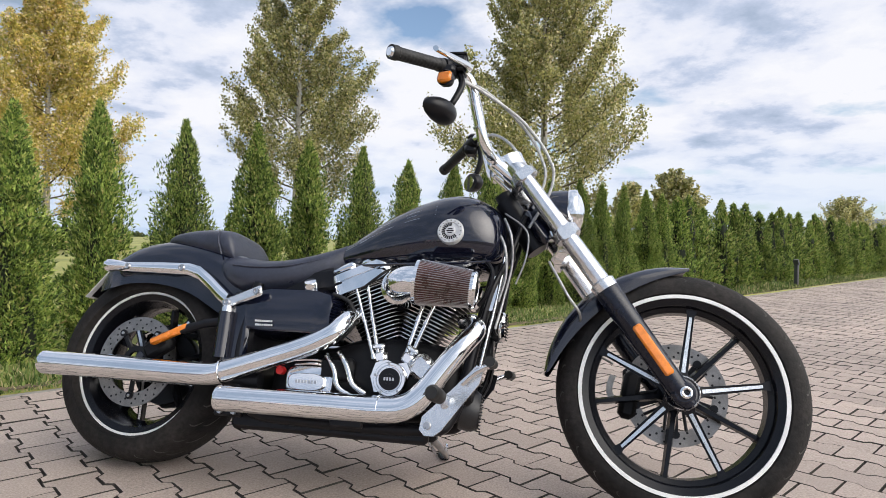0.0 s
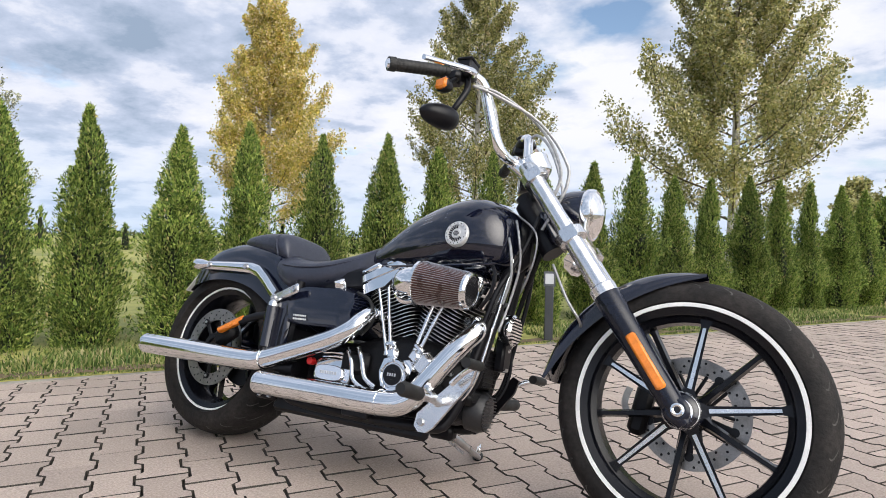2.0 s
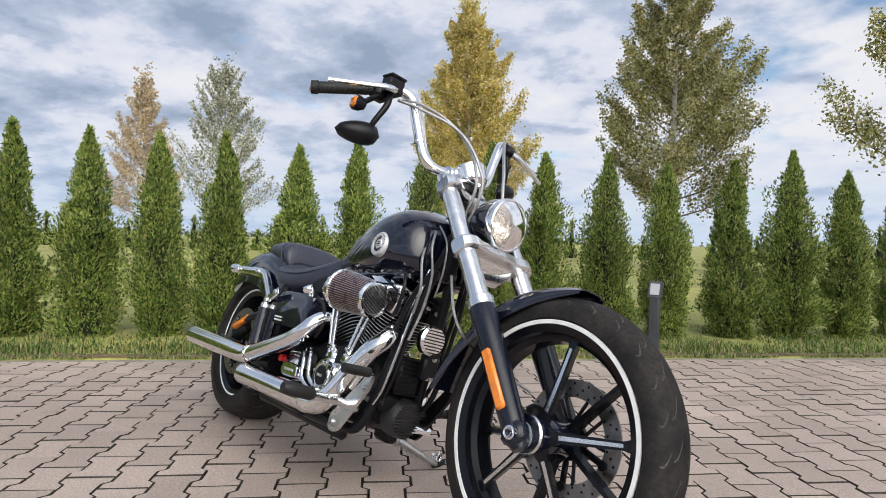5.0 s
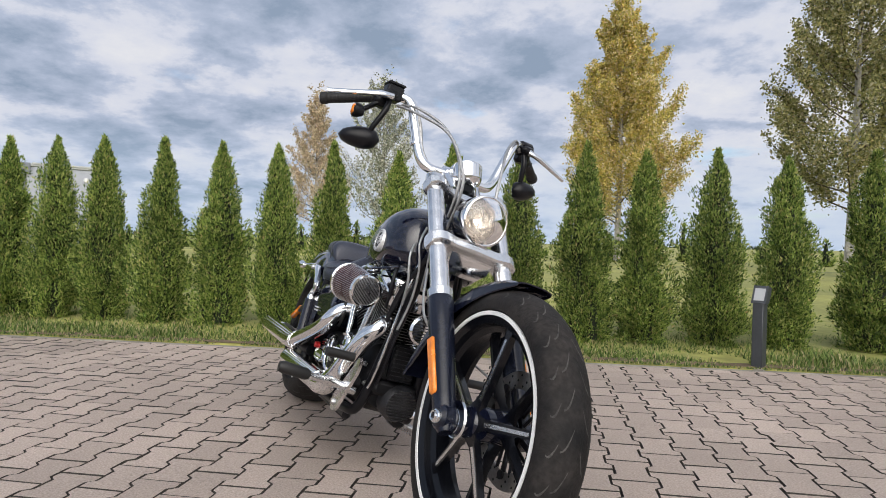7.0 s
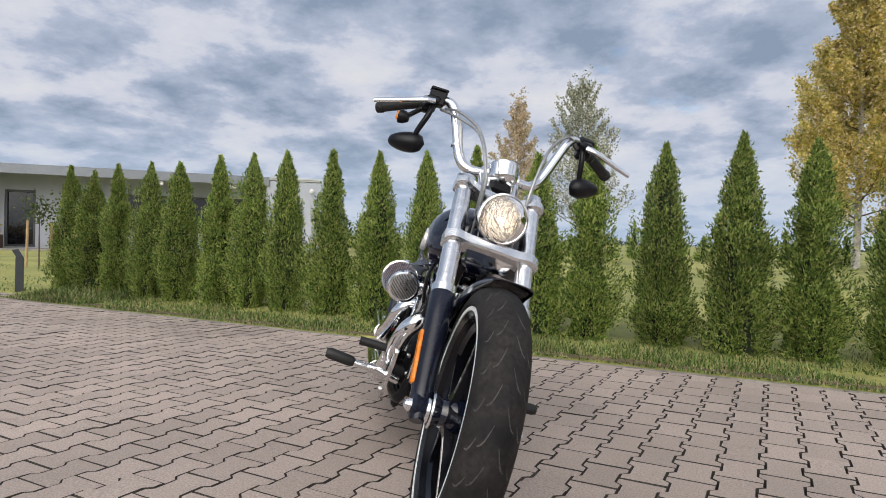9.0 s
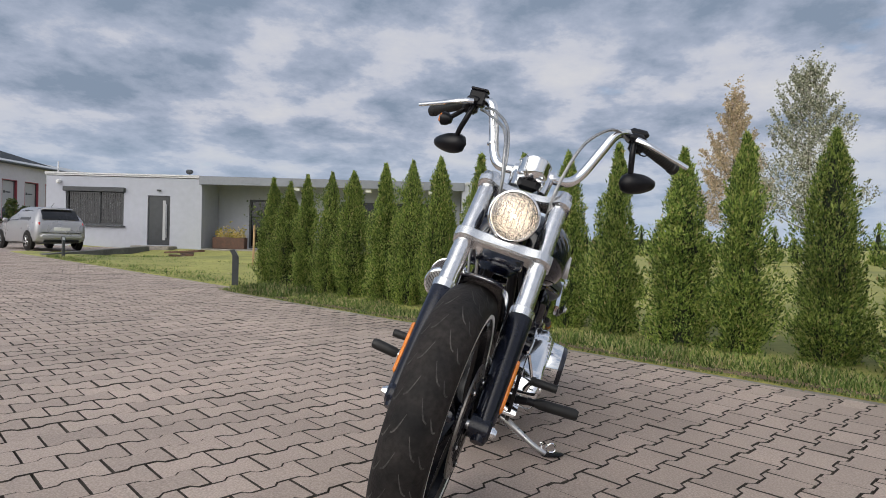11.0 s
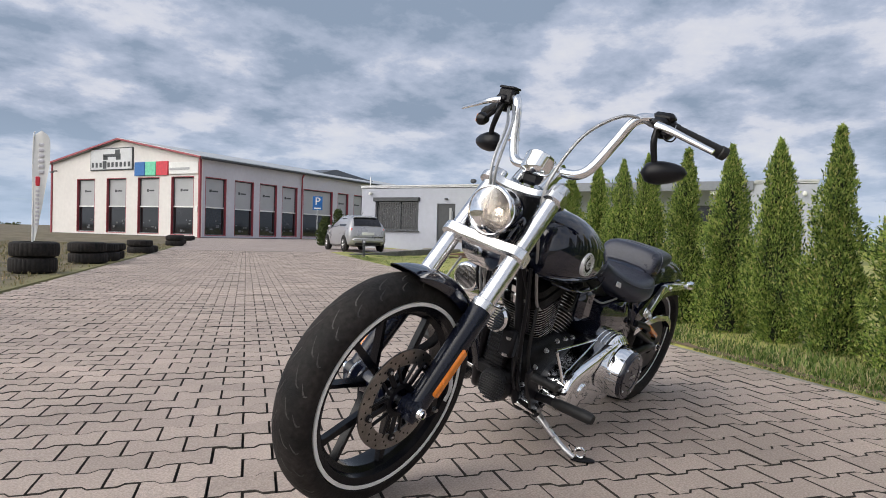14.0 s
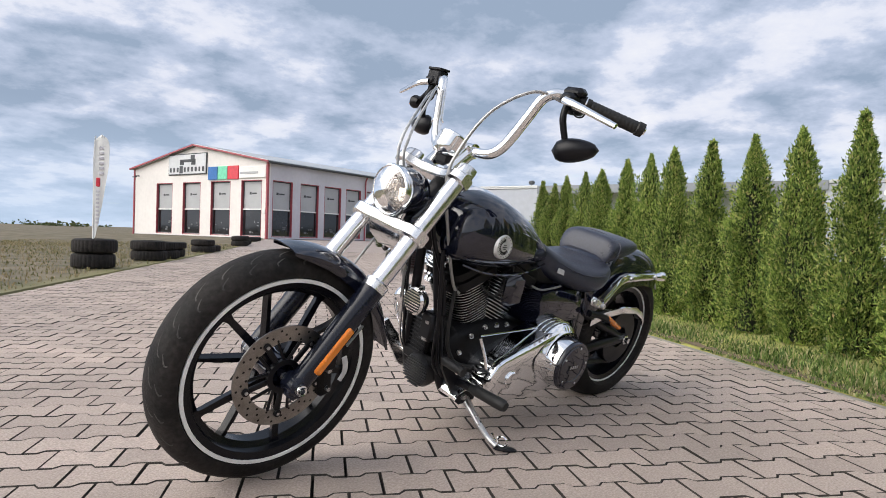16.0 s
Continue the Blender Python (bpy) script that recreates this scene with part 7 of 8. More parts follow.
bp("rear_mudguard", rear_guard(), BLACKPAINT, None, "deep black rear mudguard", False, 60)
for sd in (-1, 1):
    rings = []
    for x, hy, z, hh in ((-0.115, 0.163, 0.630, 0.011), (-0.07, 0.164, 0.631, 0.015), (0.08, 0.166, 0.631, 0.0175), (0.19, 0.168, 0.629, 0.019), (0.235, 0.170, 0.617, 0.021), (0.285, 0.174, 0.583, 0.0225), (0.325, 0.178, 0.552, 0.023), (0.36, 0.182, 0.528, 0.022)):
        y = sd * hy
        rings.append([(x, y - sd * 0.014, z - hh), (x, y + sd * 0.002, z - hh), (x, y + sd * 0.009, z - hh * 0.55), (x, y + sd * 0.011, z), (x, y + sd * 0.009, z + hh * 0.55), (x, y + sd * 0.002, z + hh), (x, y - sd * 0.014, z + hh)])
    st = bp("fender_strut", Shape().loft(rings if sd < 0 else [r_[::-1] for r_ in rings]), CHROME, None, "polished fender strut")
    fm = along((0.366, sd * 0.187, 0.522), (0.475, sd * 0.208, 0.557))
    bp("strut_plate", Shape().box((0, 0, 0.056), (0.034, 0.013, 0.155), 0.006, fm @ Matrix.Rotation(radians(90), 4, "Z")), ALU, st, "bare aluminium strut plate")
    for bx, hy, bz in ((0.366, 0.194, 0.522), (0.475, 0.215, 0.557), (0.17, 0.177, 0.631), (-0.04, 0.174, 0.631)):
        bp("bolt", Shape().lathe([(0.0, 0.004), (0.005, 0.004), (0.0055, 0.007), (0.010, 0.007), (0.0115, 0.0), (0.0115, -0.006)], 12, along((bx, sd * hy, bz), (bx, sd, bz))), STEEL, st, "")
    bp("tail_signal", Shape().lathe([(0.0, -0.06), (0.011, -0.056), (0.017, -0.03), (0.021, 0.0), (0.0215, 0.016), (0.016, 0.027), (0.0, 0.031)], 18, along((-0.10, sd * 0.172, 0.632), (-1.2, sd * 0.175, 0.64))), CHROME, st, "chrome bullet turn signal")
    # side marker on its stalk
    PLACING[0] = None if sd < 0 else CENTRE
    bp("side_marker_stalk", Shape().tube([(0.38, sd * 0.15, 0.475), (0.30, sd * 0.155, 0.462), (0.22, sd * 0.157, 0.437)], 0.014, 12), SATIN, None, "black marker stalk")
    bp("side_marker", Shape().box((0, 0, 0), (0.026, 0.022, 0.135), 0.006, along((0.182, sd * 0.158, 0.421), (0.10, sd * 0.158, 0.383))), AMBER, None, "amber side marker")
    PLACING[0] = CENTRE
pm = along((-0.178, 0, 0.635), (-0.265, 0, 0.525))
bp("plate_bracket", Shape().box((0, 0, 0.06), (0.15, 0.005, 0.12), 0.002, pm @ Matrix.Translation((0, -0.005, 0))), SATIN, None, "black plate bracket")
bp("licence_plate", Shape().box((0, 0, 0.066), (0.18, 0.003, 0.13), 0.001, pm @ Matrix.Translation((0, 0.002, 0))), WHITEPAINT, None, "plain pale plate")
bp("tail_lamp", Shape().box((-0.178, 0, 0.645), (0.03, 0.1, 0.034), 0.012), REDLENS, None, "red tail lamp")

PLACING[0] = None

# engine
CRANK = Vector((0.905, 0, 0.335))


def squircle(hx, hy, n=20, p=0.5):
    return [(hx * math.copysign(abs(math.cos(a)) ** p, math.cos(a)), hy * math.copysign(abs(math.sin(a)) ** p, math.sin(a))) for a in (2 * math.pi * i / n for i in range(n))]


engine_case = bp("crankcase", Shape().loft([[(x, w * math.copysign(abs(math.cos(a)) ** 0.5, math.cos(a)), zc + h * math.copysign(abs(math.sin(a)) ** 0.55, math.sin(a))) for a in (2 * math.pi * i / 20 for i in range(20))] for x, w, zc, h in ((0.52, 0.09, 0.31, 0.07), (0.56, 0.11, 0.31, 0.10), (0.70, 0.115, 0.31, 0.11), (0.80, 0.12, 0.33, 0.125), (0.95, 0.12, 0.335, 0.13), (1.06, 0.11, 0.325, 0.115), (1.10, 0.08, 0.31, 0.08))]), ENGINE, None, "black crankcase and gearbox")


def cylinder(lean, name):
    """A finned barrel and head, leaning by degrees from upright."""
    a = radians(lean)
    d = Vector((math.sin(a), 0, math.cos(a)))
    M = Matrix.Translation(CRANK) @ Matrix.Rotation(a, 4, "Y")
    core = bp(name, Shape().loft([[(x, y, z) for x, y in squircle(0.052, 0.052)] for z in (0.09, 0.30)], True, True, M), SATIN, None, "black finned cylinder")
    for i in range(18):
        z = 0.088 + 0.0118 * i
        g = 0.066 + 0.028 * (i / 17)
        fin = Shape().loft([[(x, y, zz) for x, y in squircle(gg, gg * 1.06, 24, 0.55)] for zz, gg in ((z - 0.0026, g - 0.003), (z - 0.0018, g), (z + 0.0008, g), (z + 0.0018, g - 0.003))], True, True, M)
        fo = bp("fin", fin, ENGINE, core, "")
        fo.data.materials.append(FINEDGE)
        fo.data.polygons.foreach_set("material_index", [1 if abs(p_.normal.dot(d)) < 0.35 else 0 for p_ in fo.data.polygons])
    bp("cylinder_head", Shape().loft([[(x, y, z) for x, y in squircle(gx, gy, 24, 0.42)] for z, gx, gy in ((0.282, 0.078, 0.085), (0.286, 0.084, 0.09), (0.300, 0.084, 0.09), (0.304, 0.08, 0.086))], True, True, M), ENGINE, core, "black cylinder head")
    sides = ((0.292, 0.100, 0.10), (0.297, 0.110, 0.112), (0.330, 0.110, 0.112), (0.333, 0.099, 0.102), (0.337, 0.099, 0.102), (0.340, 0.108, 0.110), (0.364, 0.106, 0.108), (0.371, 0.092, 0.094))
    box = bp("rocker_box", Shape().loft([[(x, min(y, 0.03), z) for x, y in squircle(gx, gy, 36, 0.34)] for z, gx, gy in sides], True, True, M).box((-0.048, -0.04, 0.378), (0.088, 0.13, 0.03), 0.012, M).box((0.048, -0.04, 0.374), (0.08, 0.12, 0.028), 0.011, M), CHROME, core, "polished rocker box")
    # left half black instead of chrome: a dark reflection put into the colour
    bp("rocker_side", Shape().loft([[(x * 0.98, max(y * 0.96, 0.0305), z) for x, y in squircle(gx, gy, 36, 0.34)] for z, gx, gy in sides], True, True, M), ENGINE, core, "left flank of the rocker box, blackened for its dark reflection")
    for bx, by in ((-0.06, -0.07), (0.06, -0.07), (-0.06, 0.07), (0.06, 0.07)):
        bp("rocker_bolt", Shape().lathe([(0.0, 0.012), (0.007, 0.012), (0.008, 0.0)], 8, M @ Matrix.Translation((bx, by, 0.348))), STEEL, core, "")
    for k_ in (-0.026, 0.012):
        p0, p1 = Vector((CRANK.x + 0.045 * (1 if lean > 0 else -1) + k_ * 0.4, -0.118, 0.385)), M @ Vector((k_, -0.098, 0.30))
        p1.y = -0.104
        tb = bp("pushrod_tube", Shape().tube([p0, p0.lerp(p1, 0.45), p1], [0.0066, 0.0066, 0.005], 12).lathe([(0.0064, 0), (0.010, 0.002), (0.010, 0.014), (0.0064, 0.016)], 12, along(p0, p1)).lathe([(0.005, 0), (0.0085, 0.002), (0.0085, 0.01), (0.005, 0.012)], 12, along(p0.lerp(p1, 0.5), p1)), CHROME, core, "chrome pushrod tube")
    return M


FINEDGE = material("machined_fin_edge", (0.66, 0.66, 0.66), 0.3, 1.0, 0.2, 20)
cylinder(-23, "rear_cylinder")
cylinder(23, "front_cylinder")
for tx, tl in ((0.868, 12), (0.952, -30)):
    bp("tappet_block", Shape().box((0, 0, 0), (0.046, 0.046, 0.044), 0.012, Matrix.Translation((tx, -0.105, 0.395)) @ Matrix.Rotation(radians(-tl), 4, "Y")).box((0, -0.014, 0.03), (0.04, 0.03, 0.016), 0.005, Matrix.Translation((tx, -0.105, 0.395)) @ Matrix.Rotation(radians(-tl), 4, "Y")), CHROME, None, "chrome tappet block")
cam_c = bp("cam_cover", Shape().plate([(-0.035, -0.042), (0.03, -0.048), (0.055, -0.02), (0.068, 0.02), (0.055, 0.045), (0.025, 0.04), (-0.005, 0.05), (-0.038, 0.04), (-0.05, 0.0)], 0.05, Matrix.Translation((0.905, -0.105, 0.335)) @ Matrix.Rotation(radians(90), 4, "X")), CHROME, None, "chrome cam cover", False, 30)
bp("timer_cover", Shape().lathe([(0.0, 0.018), (0.034, 0.017), (0.036, 0.012), (0.038, 0.012), (0.040, 0.02), (0.046, 0.02), (0.049, 0.014), (0.05, 0.0)], 40, along((0.918, -0.155, 0.33), (0.918, -1.155, 0.33))), CHROME, cam_c, "round chrome timer cover")
bp("timer_face", Shape().lathe([(0.0, 0.0235), (0.014, 0.0235), (0.0145, 0.0215), (0.031, 0.021), (0.0325, 0.012)], 32, along((0.918, -0.155, 0.33), (0.918, -1.155, 0.33))), SATIN, cam_c, "black timer face")
tm = Shape()
for i in range(4):
    tm.box((0.9055 + i * 0.0083, -0.1782, 0.33), (0.0055, 0.0014, 0.009), 0.0003)
bp("timer_mark", tm, STEEL, cam_c, "pale bars for lettering")
for i in range(5):
    a = 2 * math.pi * i / 5 + 0.4
    bp("cover_screw", Shape().lathe([(0.0, 0.004), (0.004, 0.004), (0.005, 0.0)], 8, along((0.918 + 0.043 * math.cos(a), -0.174, 0.33 + 0.043 * math.sin(a)), (0.918 + 0.043 * math.cos(a), -1.0, 0.33 + 0.043 * math.sin(a)))), STEEL, cam_c, "")
bp("oil_filter_mount", Shape().box((1.0, -0.12, 0.37), (0.07, 0.05, 0.075), 0.015, Matrix.Translation((1.0, 0, 0.37)) @ Matrix.Rotation(radians(38), 4, "Y") @ Matrix.Translation((-1.0, 0, -0.37))), ALU, None, "cast aluminium lifter cover")
gear = bp("gearbox_cover", Shape().loft([[(0.66 + k_ * a_, y_, 0.312 + k_ * b_) for a_, b_ in squircle(0.077, 0.043, 28, 0.5)] for y_, k_ in ((-0.09, 1.0), (-0.128, 1.0), (-0.136, 0.95), (-0.138, 0.86))], True, True).loft([[(0.655 + k_ * a_, y_, 0.307 + k_ * b_) for a_, b_ in squircle(0.06, 0.025, 28, 0.62)] for y_, k_ in ((-0.136, 1.0), (-0.145, 0.98), (-0.148, 0.92))], True, True), CHROME, None, "rounded chrome gearbox cover")
for k_ in range(2):
    bp("cover_rib", Shape().tube([(0.605, -0.125, 0.357 + 0.012 * k_), (0.66, -0.13, 0.362 + 0.012 * k_), (0.72, -0.125, 0.357 + 0.012 * k_)], 0.005, 8, 3), CHROME, gear, "")
gl = Shape()
for i in range(7):
    gl.box((0.625 + i * 0.010, -0.1485, 0.307), (0.007, 0.0015, 0.010), 0.0004)
bp("cover_lettering", gl, STEEL, gear, "dark bars for lettering")
bp("gearbox_side", Shape().box((0.66, -0.09, 0.315), (0.18, 0.06, 0.11), 0.025), CHROME, None, "polished gearbox side")
for p in ([(0.74, -0.125, 0.40), (0.775, -0.14, 0.36), (0.80, -0.145, 0.31), (0.84, -0.14, 0.285)], [(0.70, -0.125, 0.39), (0.735, -0.14, 0.35), (0.76, -0.145, 0.295), (0.83, -0.14, 0.265)]):
    bp("oil_line", Shape().tube(p, 0.0085, 10, 5), CHROME, None, "chrome oil line")
bp("drain_cap", Shape().lathe([(0.0, 0.02), (0.012, 0.02), (0.013, 0.0)], 12, along((0.565, -0.125, 0.335), (0.565, -1, 0.335))), REDPART, None, "small red cap")
bp("oil_pump", Shape().lathe([(0.0, 0.07), (0.036, 0.065), (0.04, 0.05), (0.04, -0.04), (0.0, -0.04)], 24, along((1.03, -0.09, 0.29), (1.03, -1.0, 0.27))), ENGINE, None, "black oil filter")
bp("coil", Shape().box((0.74, -0.125, 0.35), (0.11, 0.03, 0.07), 0.012), ENGINE, None, "")

# side cover, oil tank
ot = bp("oil_tank", Shape().loft([[(x, y, z) for y, z in ((-0.155, zl + 0.02), (-0.163, (zl + zh) / 2), (-0.15, zh - 0.014), (-0.10, zh), (0.10, zh), (0.15, zh - 0.014), (0.163, (zl + zh) / 2), (0.155, zl + 0.02), (0.1, zl), (-0.1, zl))] for x, zl, zh in ((0.432, 0.45, 0.56), (0.44, 0.435, 0.582), (0.50, 0.43, 0.594), (0.65, 0.43, 0.594), (0.70, 0.435, 0.582), (0.71, 0.45, 0.555))]), BLACKPAINT, None, "gloss black oil tank", False, 50)
lb = Shape()
for k_ in range(2):
    for i in range(8):
        lb.box((0.472 + i * 0.0075 + k_ * 0.002, -0.1625, 0.478 - k_ * 0.012), (0.0055, 0.0012, 0.006), 0.0003)
bp("tank_lettering", lb, WHITELAB, ot, "two pale lines of small lettering bars")
bp("oil_cap", Shape().lathe([(0.0, 0.022), (0.018, 0.02), (0.022, 0.012), (0.022, -0.01)], 24, along((0.625, -0.13, 0.595), (0.625, -0.35, 0.85))), CHROME, ot, "chrome oil filler cap")
bp("battery_cover", Shape().box((0.40, 0, 0.47), (0.10, 0.28, 0.20), 0.02), SATIN, None, "black frame cover")
for sd in (-1, 1):
    bp("frame_tube", Shape().tube([(0.45, sd * 0.135, 0.6), (0.425, sd * 0.14, 0.45), (0.43, sd * 0.14, 0.30), (0.48, sd * 0.13, 0.215), (0.60, sd * 0.12, 0.195), (1.0, sd * 0.11, 0.195), (1.09, sd * 0.09, 0.24), (1.14, sd * 0.07, 0.45), (1.19, sd * 0.04, 0.70), (1.20, sd * 0.03, 0.78)], 0.017, 14, 5), SATIN, None, "black frame tube")
    bp("backbone", Shape().tube([(1.18, sd * 0.02, 0.80), (0.9, sd * 0.02, 0.69), (0.62, sd * 0.05, 0.655), (0.44, sd * 0.12, 0.62)], 0.016, 12, 4), SATIN, None, "")
    bp("swingarm", Shape().tube([(0.50, sd * 0.13, 0.30), (0.34, sd * 0.145, 0.30), (0.0, sd * 0.15, RZ), (-0.03, sd * 0.15, RZ)], [0.026, 0.024, 0.024, 0.018], 12), SATIN, None, "black swingarm")
    if sd > 0:
        bp("swingarm_brace", Shape().tube([(0.40, sd * 0.145, 0.48), (0.20, sd * 0.15, 0.40), (0.02, sd * 0.15, RZ + 0.01)], 0.017, 12), SATIN, None, "")
    bp("rear_axle_nut", Shape().lathe([(0.0, 0.024), (0.012, 0.024), (0.013, 0.01), (0.022, 0.008), (0.022, -0.01)], 16, along((0.0, sd * 0.17, RZ), (0, sd, RZ))), CHROME, None, "chrome axle nut")
bp("rear_caliper", Shape().box((0.13, -0.125, 0.385), (0.10, 0.05, 0.06), 0.014, Matrix.Translation((0.13, 0, 0.385)) @ Matrix.Rotation(radians(-35), 4, "Y") @ Matrix.Translation((-0.13, 0, -0.385))), ENGINE, None, "black rear brake caliper")
bp("rear_axle", Shape().tube([(0, -0.16, RZ), (0, 0.16, RZ)], 0.013, 14), STEEL, None, "")
bp("lower_cover", Shape().box((0.72, -0.10, 0.185), (0.62, 0.03, 0.06), 0.012), SATIN, None, "black lower frame rail cover")
bp("frame_cover", Shape().box((0.405, -0.146, 0.445), (0.085, 0.02, 0.2), 0.009), BLACKPAINT, None, "gloss black frame cover")
bp("frame_cover", Shape().box((0.405, 0.146, 0.445), (0.085, 0.02, 0.2), 0.009), BLACKPAINT, None, "gloss black frame cover")
bp("inner_guard", Shape().box((0.42, 0, 0.36), (0.03, 0.22, 0.26), 0.01), SATIN, None, "")

# exhausts
def exhaust(pts, rs, name, label, seam, end_dir):
    ex = bp(name, Shape().tube(pts, rs, 28, 6, None, False), CHROME, None, label)
    e = Vector(pts[-1])
    bp("end_tip", Shape().lathe([(rs[-1] - 0.008, -0.09), (rs[-1] - 0.007, -0.002), (rs[-1] - 0.001, 0.002), (rs[-1] + 0.001, -0.004), (rs[-1], -0.012)], 28, along(e, e + Vector(end_dir))), CHROME, ex, "rolled tail end")
    bp("end_bore", Shape().lathe([(0.0, -0.088), (rs[-1] - 0.007, -0.088)], 28, along(e, e + Vector(end_dir))), HOLE, ex, "")
    for p, q in seam:
        bp("clamp", Shape().lathe([(q - 0.001, -0.0025), (q + 0.0018, -0.002), (q + 0.0018, 0.002), (q - 0.001, 0.0025)], 28, along(p[0], p[1])), CHROME, ex, "")
    return ex


exhaust([(0.775, -0.08, 0.515), (0.762, -0.125, 0.508), (0.75, -0.152, 0.482), (0.725, -0.166, 0.448), (0.65, -0.17, 0.408), (0.50, -0.178, 0.352), (0.40, -0.182, 0.318), (0.33, -0.183, 0.307), (0.10, -0.183, 0.307), (-0.232, -0.183, 0.309)], [0.022, 0.025, 0.028, 0.030, 0.031, 0.032, 0.033, 0.036, 0.037, 0.037], "upper_exhaust", "long chrome upper exhaust pipe", [(((0.40, -0.182, 0.318), (0.33, -0.183, 0.307)), 0.036)], (-1, 0, 0))
exhaust([(1.10, -0.075, 0.515), (1.135, -0.10, 0.512), (1.15, -0.125, 0.487), (1.12, -0.15, 0.44), (1.06, -0.165, 0.355), (1.015, -0.175, 0.29), (0.97, -0.182, 0.255), (0.90, -0.186, 0.245), (0.70, -0.19, 0.243), (0.409, -0.193, 0.241)], [0.022, 0.025, 0.029, 0.031, 0.033, 0.035, 0.037, 0.038, 0.038, 0.038], "lower_exhaust", "chrome lower exhaust pipe with a straight tail", [(((0.90, -0.186, 0.245), (0.7, -0.19, 0.243)), 0.0385)], (-1, 0, 0))
bp("exhaust_bracket", Shape().box((0.43, -0.165, 0.205), (0.09, 0.02, 0.03), 0.006), SATIN, None, "black exhaust bracket")
bp("exhaust_bracket", Shape().box((0.80, -0.16, 0.20), (0.1, 0.02, 0.025), 0.005), SATIN, None, "black exhaust bracket")
for bx in (0.41, 0.455):
    bp("exhaust_bolt", Shape().lathe([(0.0, 0.008), (0.008, 0.008), (0.009, 0)], 8, along((bx, -0.177, 0.205), (bx, -1, 0.205))), STEEL, None, "")

# air filter
A0, A1 = Vector((0.985, -0.212, 0.607)), Vector((1.15, -0.200, 0.592))
AM = along(A0, A1)
L_ = (A1 - A0).length
rings = []
for z, r_ in ((0.006, 0.061), (L_ * 0.5, 0.0555), (L_ - 0.006, 0.050)):
    rings.append([((r_ + (0.0032 if i % 2 else -0.0012)) * math.cos(2 * math.pi * i / 112), (r_ + (0.0032 if i % 2 else -0.0012)) * math.sin(2 * math.pi * i / 112), z) for i in range(112)])
air = bp("air_filter", Shape().loft(rings, True, True, AM), FILTER, None, "pleated red-brown cone air filter", False, 20)
mesh_s = Shape()
for i in range(56):
    a = 2 * math.pi * (i + 0.25) / 56
    mesh_s.tube([(0.0646 * math.cos(a), 0.0646 * math.sin(a), 0.007), (0.0536 * math.cos(a), 0.0536 * math.sin(a), L_ - 0.007)], 0.0011, 4)
mg = bp("filter_wire", mesh_s.map(AM), STEEL, air, "fine wire over the pleats")
mg["kind"] = "stuff"
bp("filter_rim", Shape().lathe([(0.052, -0.004), (0.066, -0.003), (0.067, 0.007), (0.06, 0.01)], 40, AM), CHROME, air, "chrome filter base ring")
bp("filter_cap", Shape().lathe([(0.054, L_ - 0.01), (0.056, L_), (0.052, L_ + 0.007), (0.046, L_ + 0.008), (0.045, L_ + 0.004)], 40, AM), CHROME, air, "chrome filter end ring")
bp("filter_end", Shape().lathe([(0.0455, L_ + 0.003), (0.03, L_ + 0.0045), (0.0, L_ + 0.0055)], 36, AM), STEEL, air, "brushed filter end face")
slots = Shape()
for k_ in range(-8, 9):
    c_ = 0.005 * k_
    h_ = math.sqrt(0.043 ** 2 - c_ ** 2)
    slots.tube([(c_, -h_, L_ + 0.0035), (c_, 0, L_ + 0.0065), (c_, h_, L_ + 0.0035)], 0.0012, 4)
bp("end_wire", slots.map(AM), SATIN, air, "fine dark wires over the end face")["kind"] = "stuff"
bp("intake_elbow", Shape().tube([(0.99, -0.212, 0.607), (0.955, -0.212, 0.606), (0.93, -0.195, 0.60), (0.92, -0.15, 0.595), (0.918, -0.06, 0.59)], [0.047, 0.047, 0.046, 0.044, 0.04], 28, 5), CHROME, None, "polished intake elbow")
bp("elbow_face", Shape().lathe([(0.046, -0.01), (0.052, -0.006), (0.053, 0.004), (0.046, 0.01), (0.0, 0.014)], 36, along((0.918, -0.168, 0.598), (0.908, -1.0, 0.59))), CHROME, None, "round chrome elbow flange")
bp("throttle_body", Shape().box((0.91, -0.02, 0.59), (0.10, 0.12, 0.09), 0.02), ENGINE, None, "")

# front of the engine
bp("horn", Shape().lathe([(0.0, 0.018), (0.041, 0.016), (0.048, 0.008), (0.048, -0.012), (0.034, -0.03), (0.0, -0.03)], 32, along((1.205, 0.003, 0.516), (2.2, 0.003, 0.50))), CHROME, None, "round chrome horn cover")
hs_ = Shape()
for i in range(-4, 5):
    w_ = math.sqrt(max(0, 0.041 ** 2 - (i * 0.0096) ** 2))
    hs_.box((1.2235, 0.003, 0.516 + i * 0.0096), (0.004, 2 * w_, 0.0034), 0.001)
bp("horn_slot", hs_, HOLE, None, "dark slots in the horn cover")
reg = bp("regulator", Shape().lathe([(0.0, 0.035), (0.05, 0.03), (0.062, 0.01), (0.06, -0.03), (0.0, -0.03)], 32, along((1.125, 0.02, 0.262), (2.0, 0.12, 0.19))), CASTBLACK, None, "black ribbed regulator")
rs_ = Shape()
RM = along((1.125, 0.02, 0.262), (2.0, 0.12, 0.19))
RIBS = math.atan2((RM.to_3x3().transposed() @ Vector((0, 0, 1))).y, (RM.to_3x3().transposed() @ Vector((0, 0, 1))).x)
for i in range(-5, 6):
    w_ = math.sqrt(max(0, 0.055 ** 2 - (i * 0.0098) ** 2))
    rs_.box((i * 0.0098, 0, 0.033), (0.0035, 2 * w_, 0.008), 0.0012, RM @ Matrix.Rotation(RIBS, 4, "Z"))
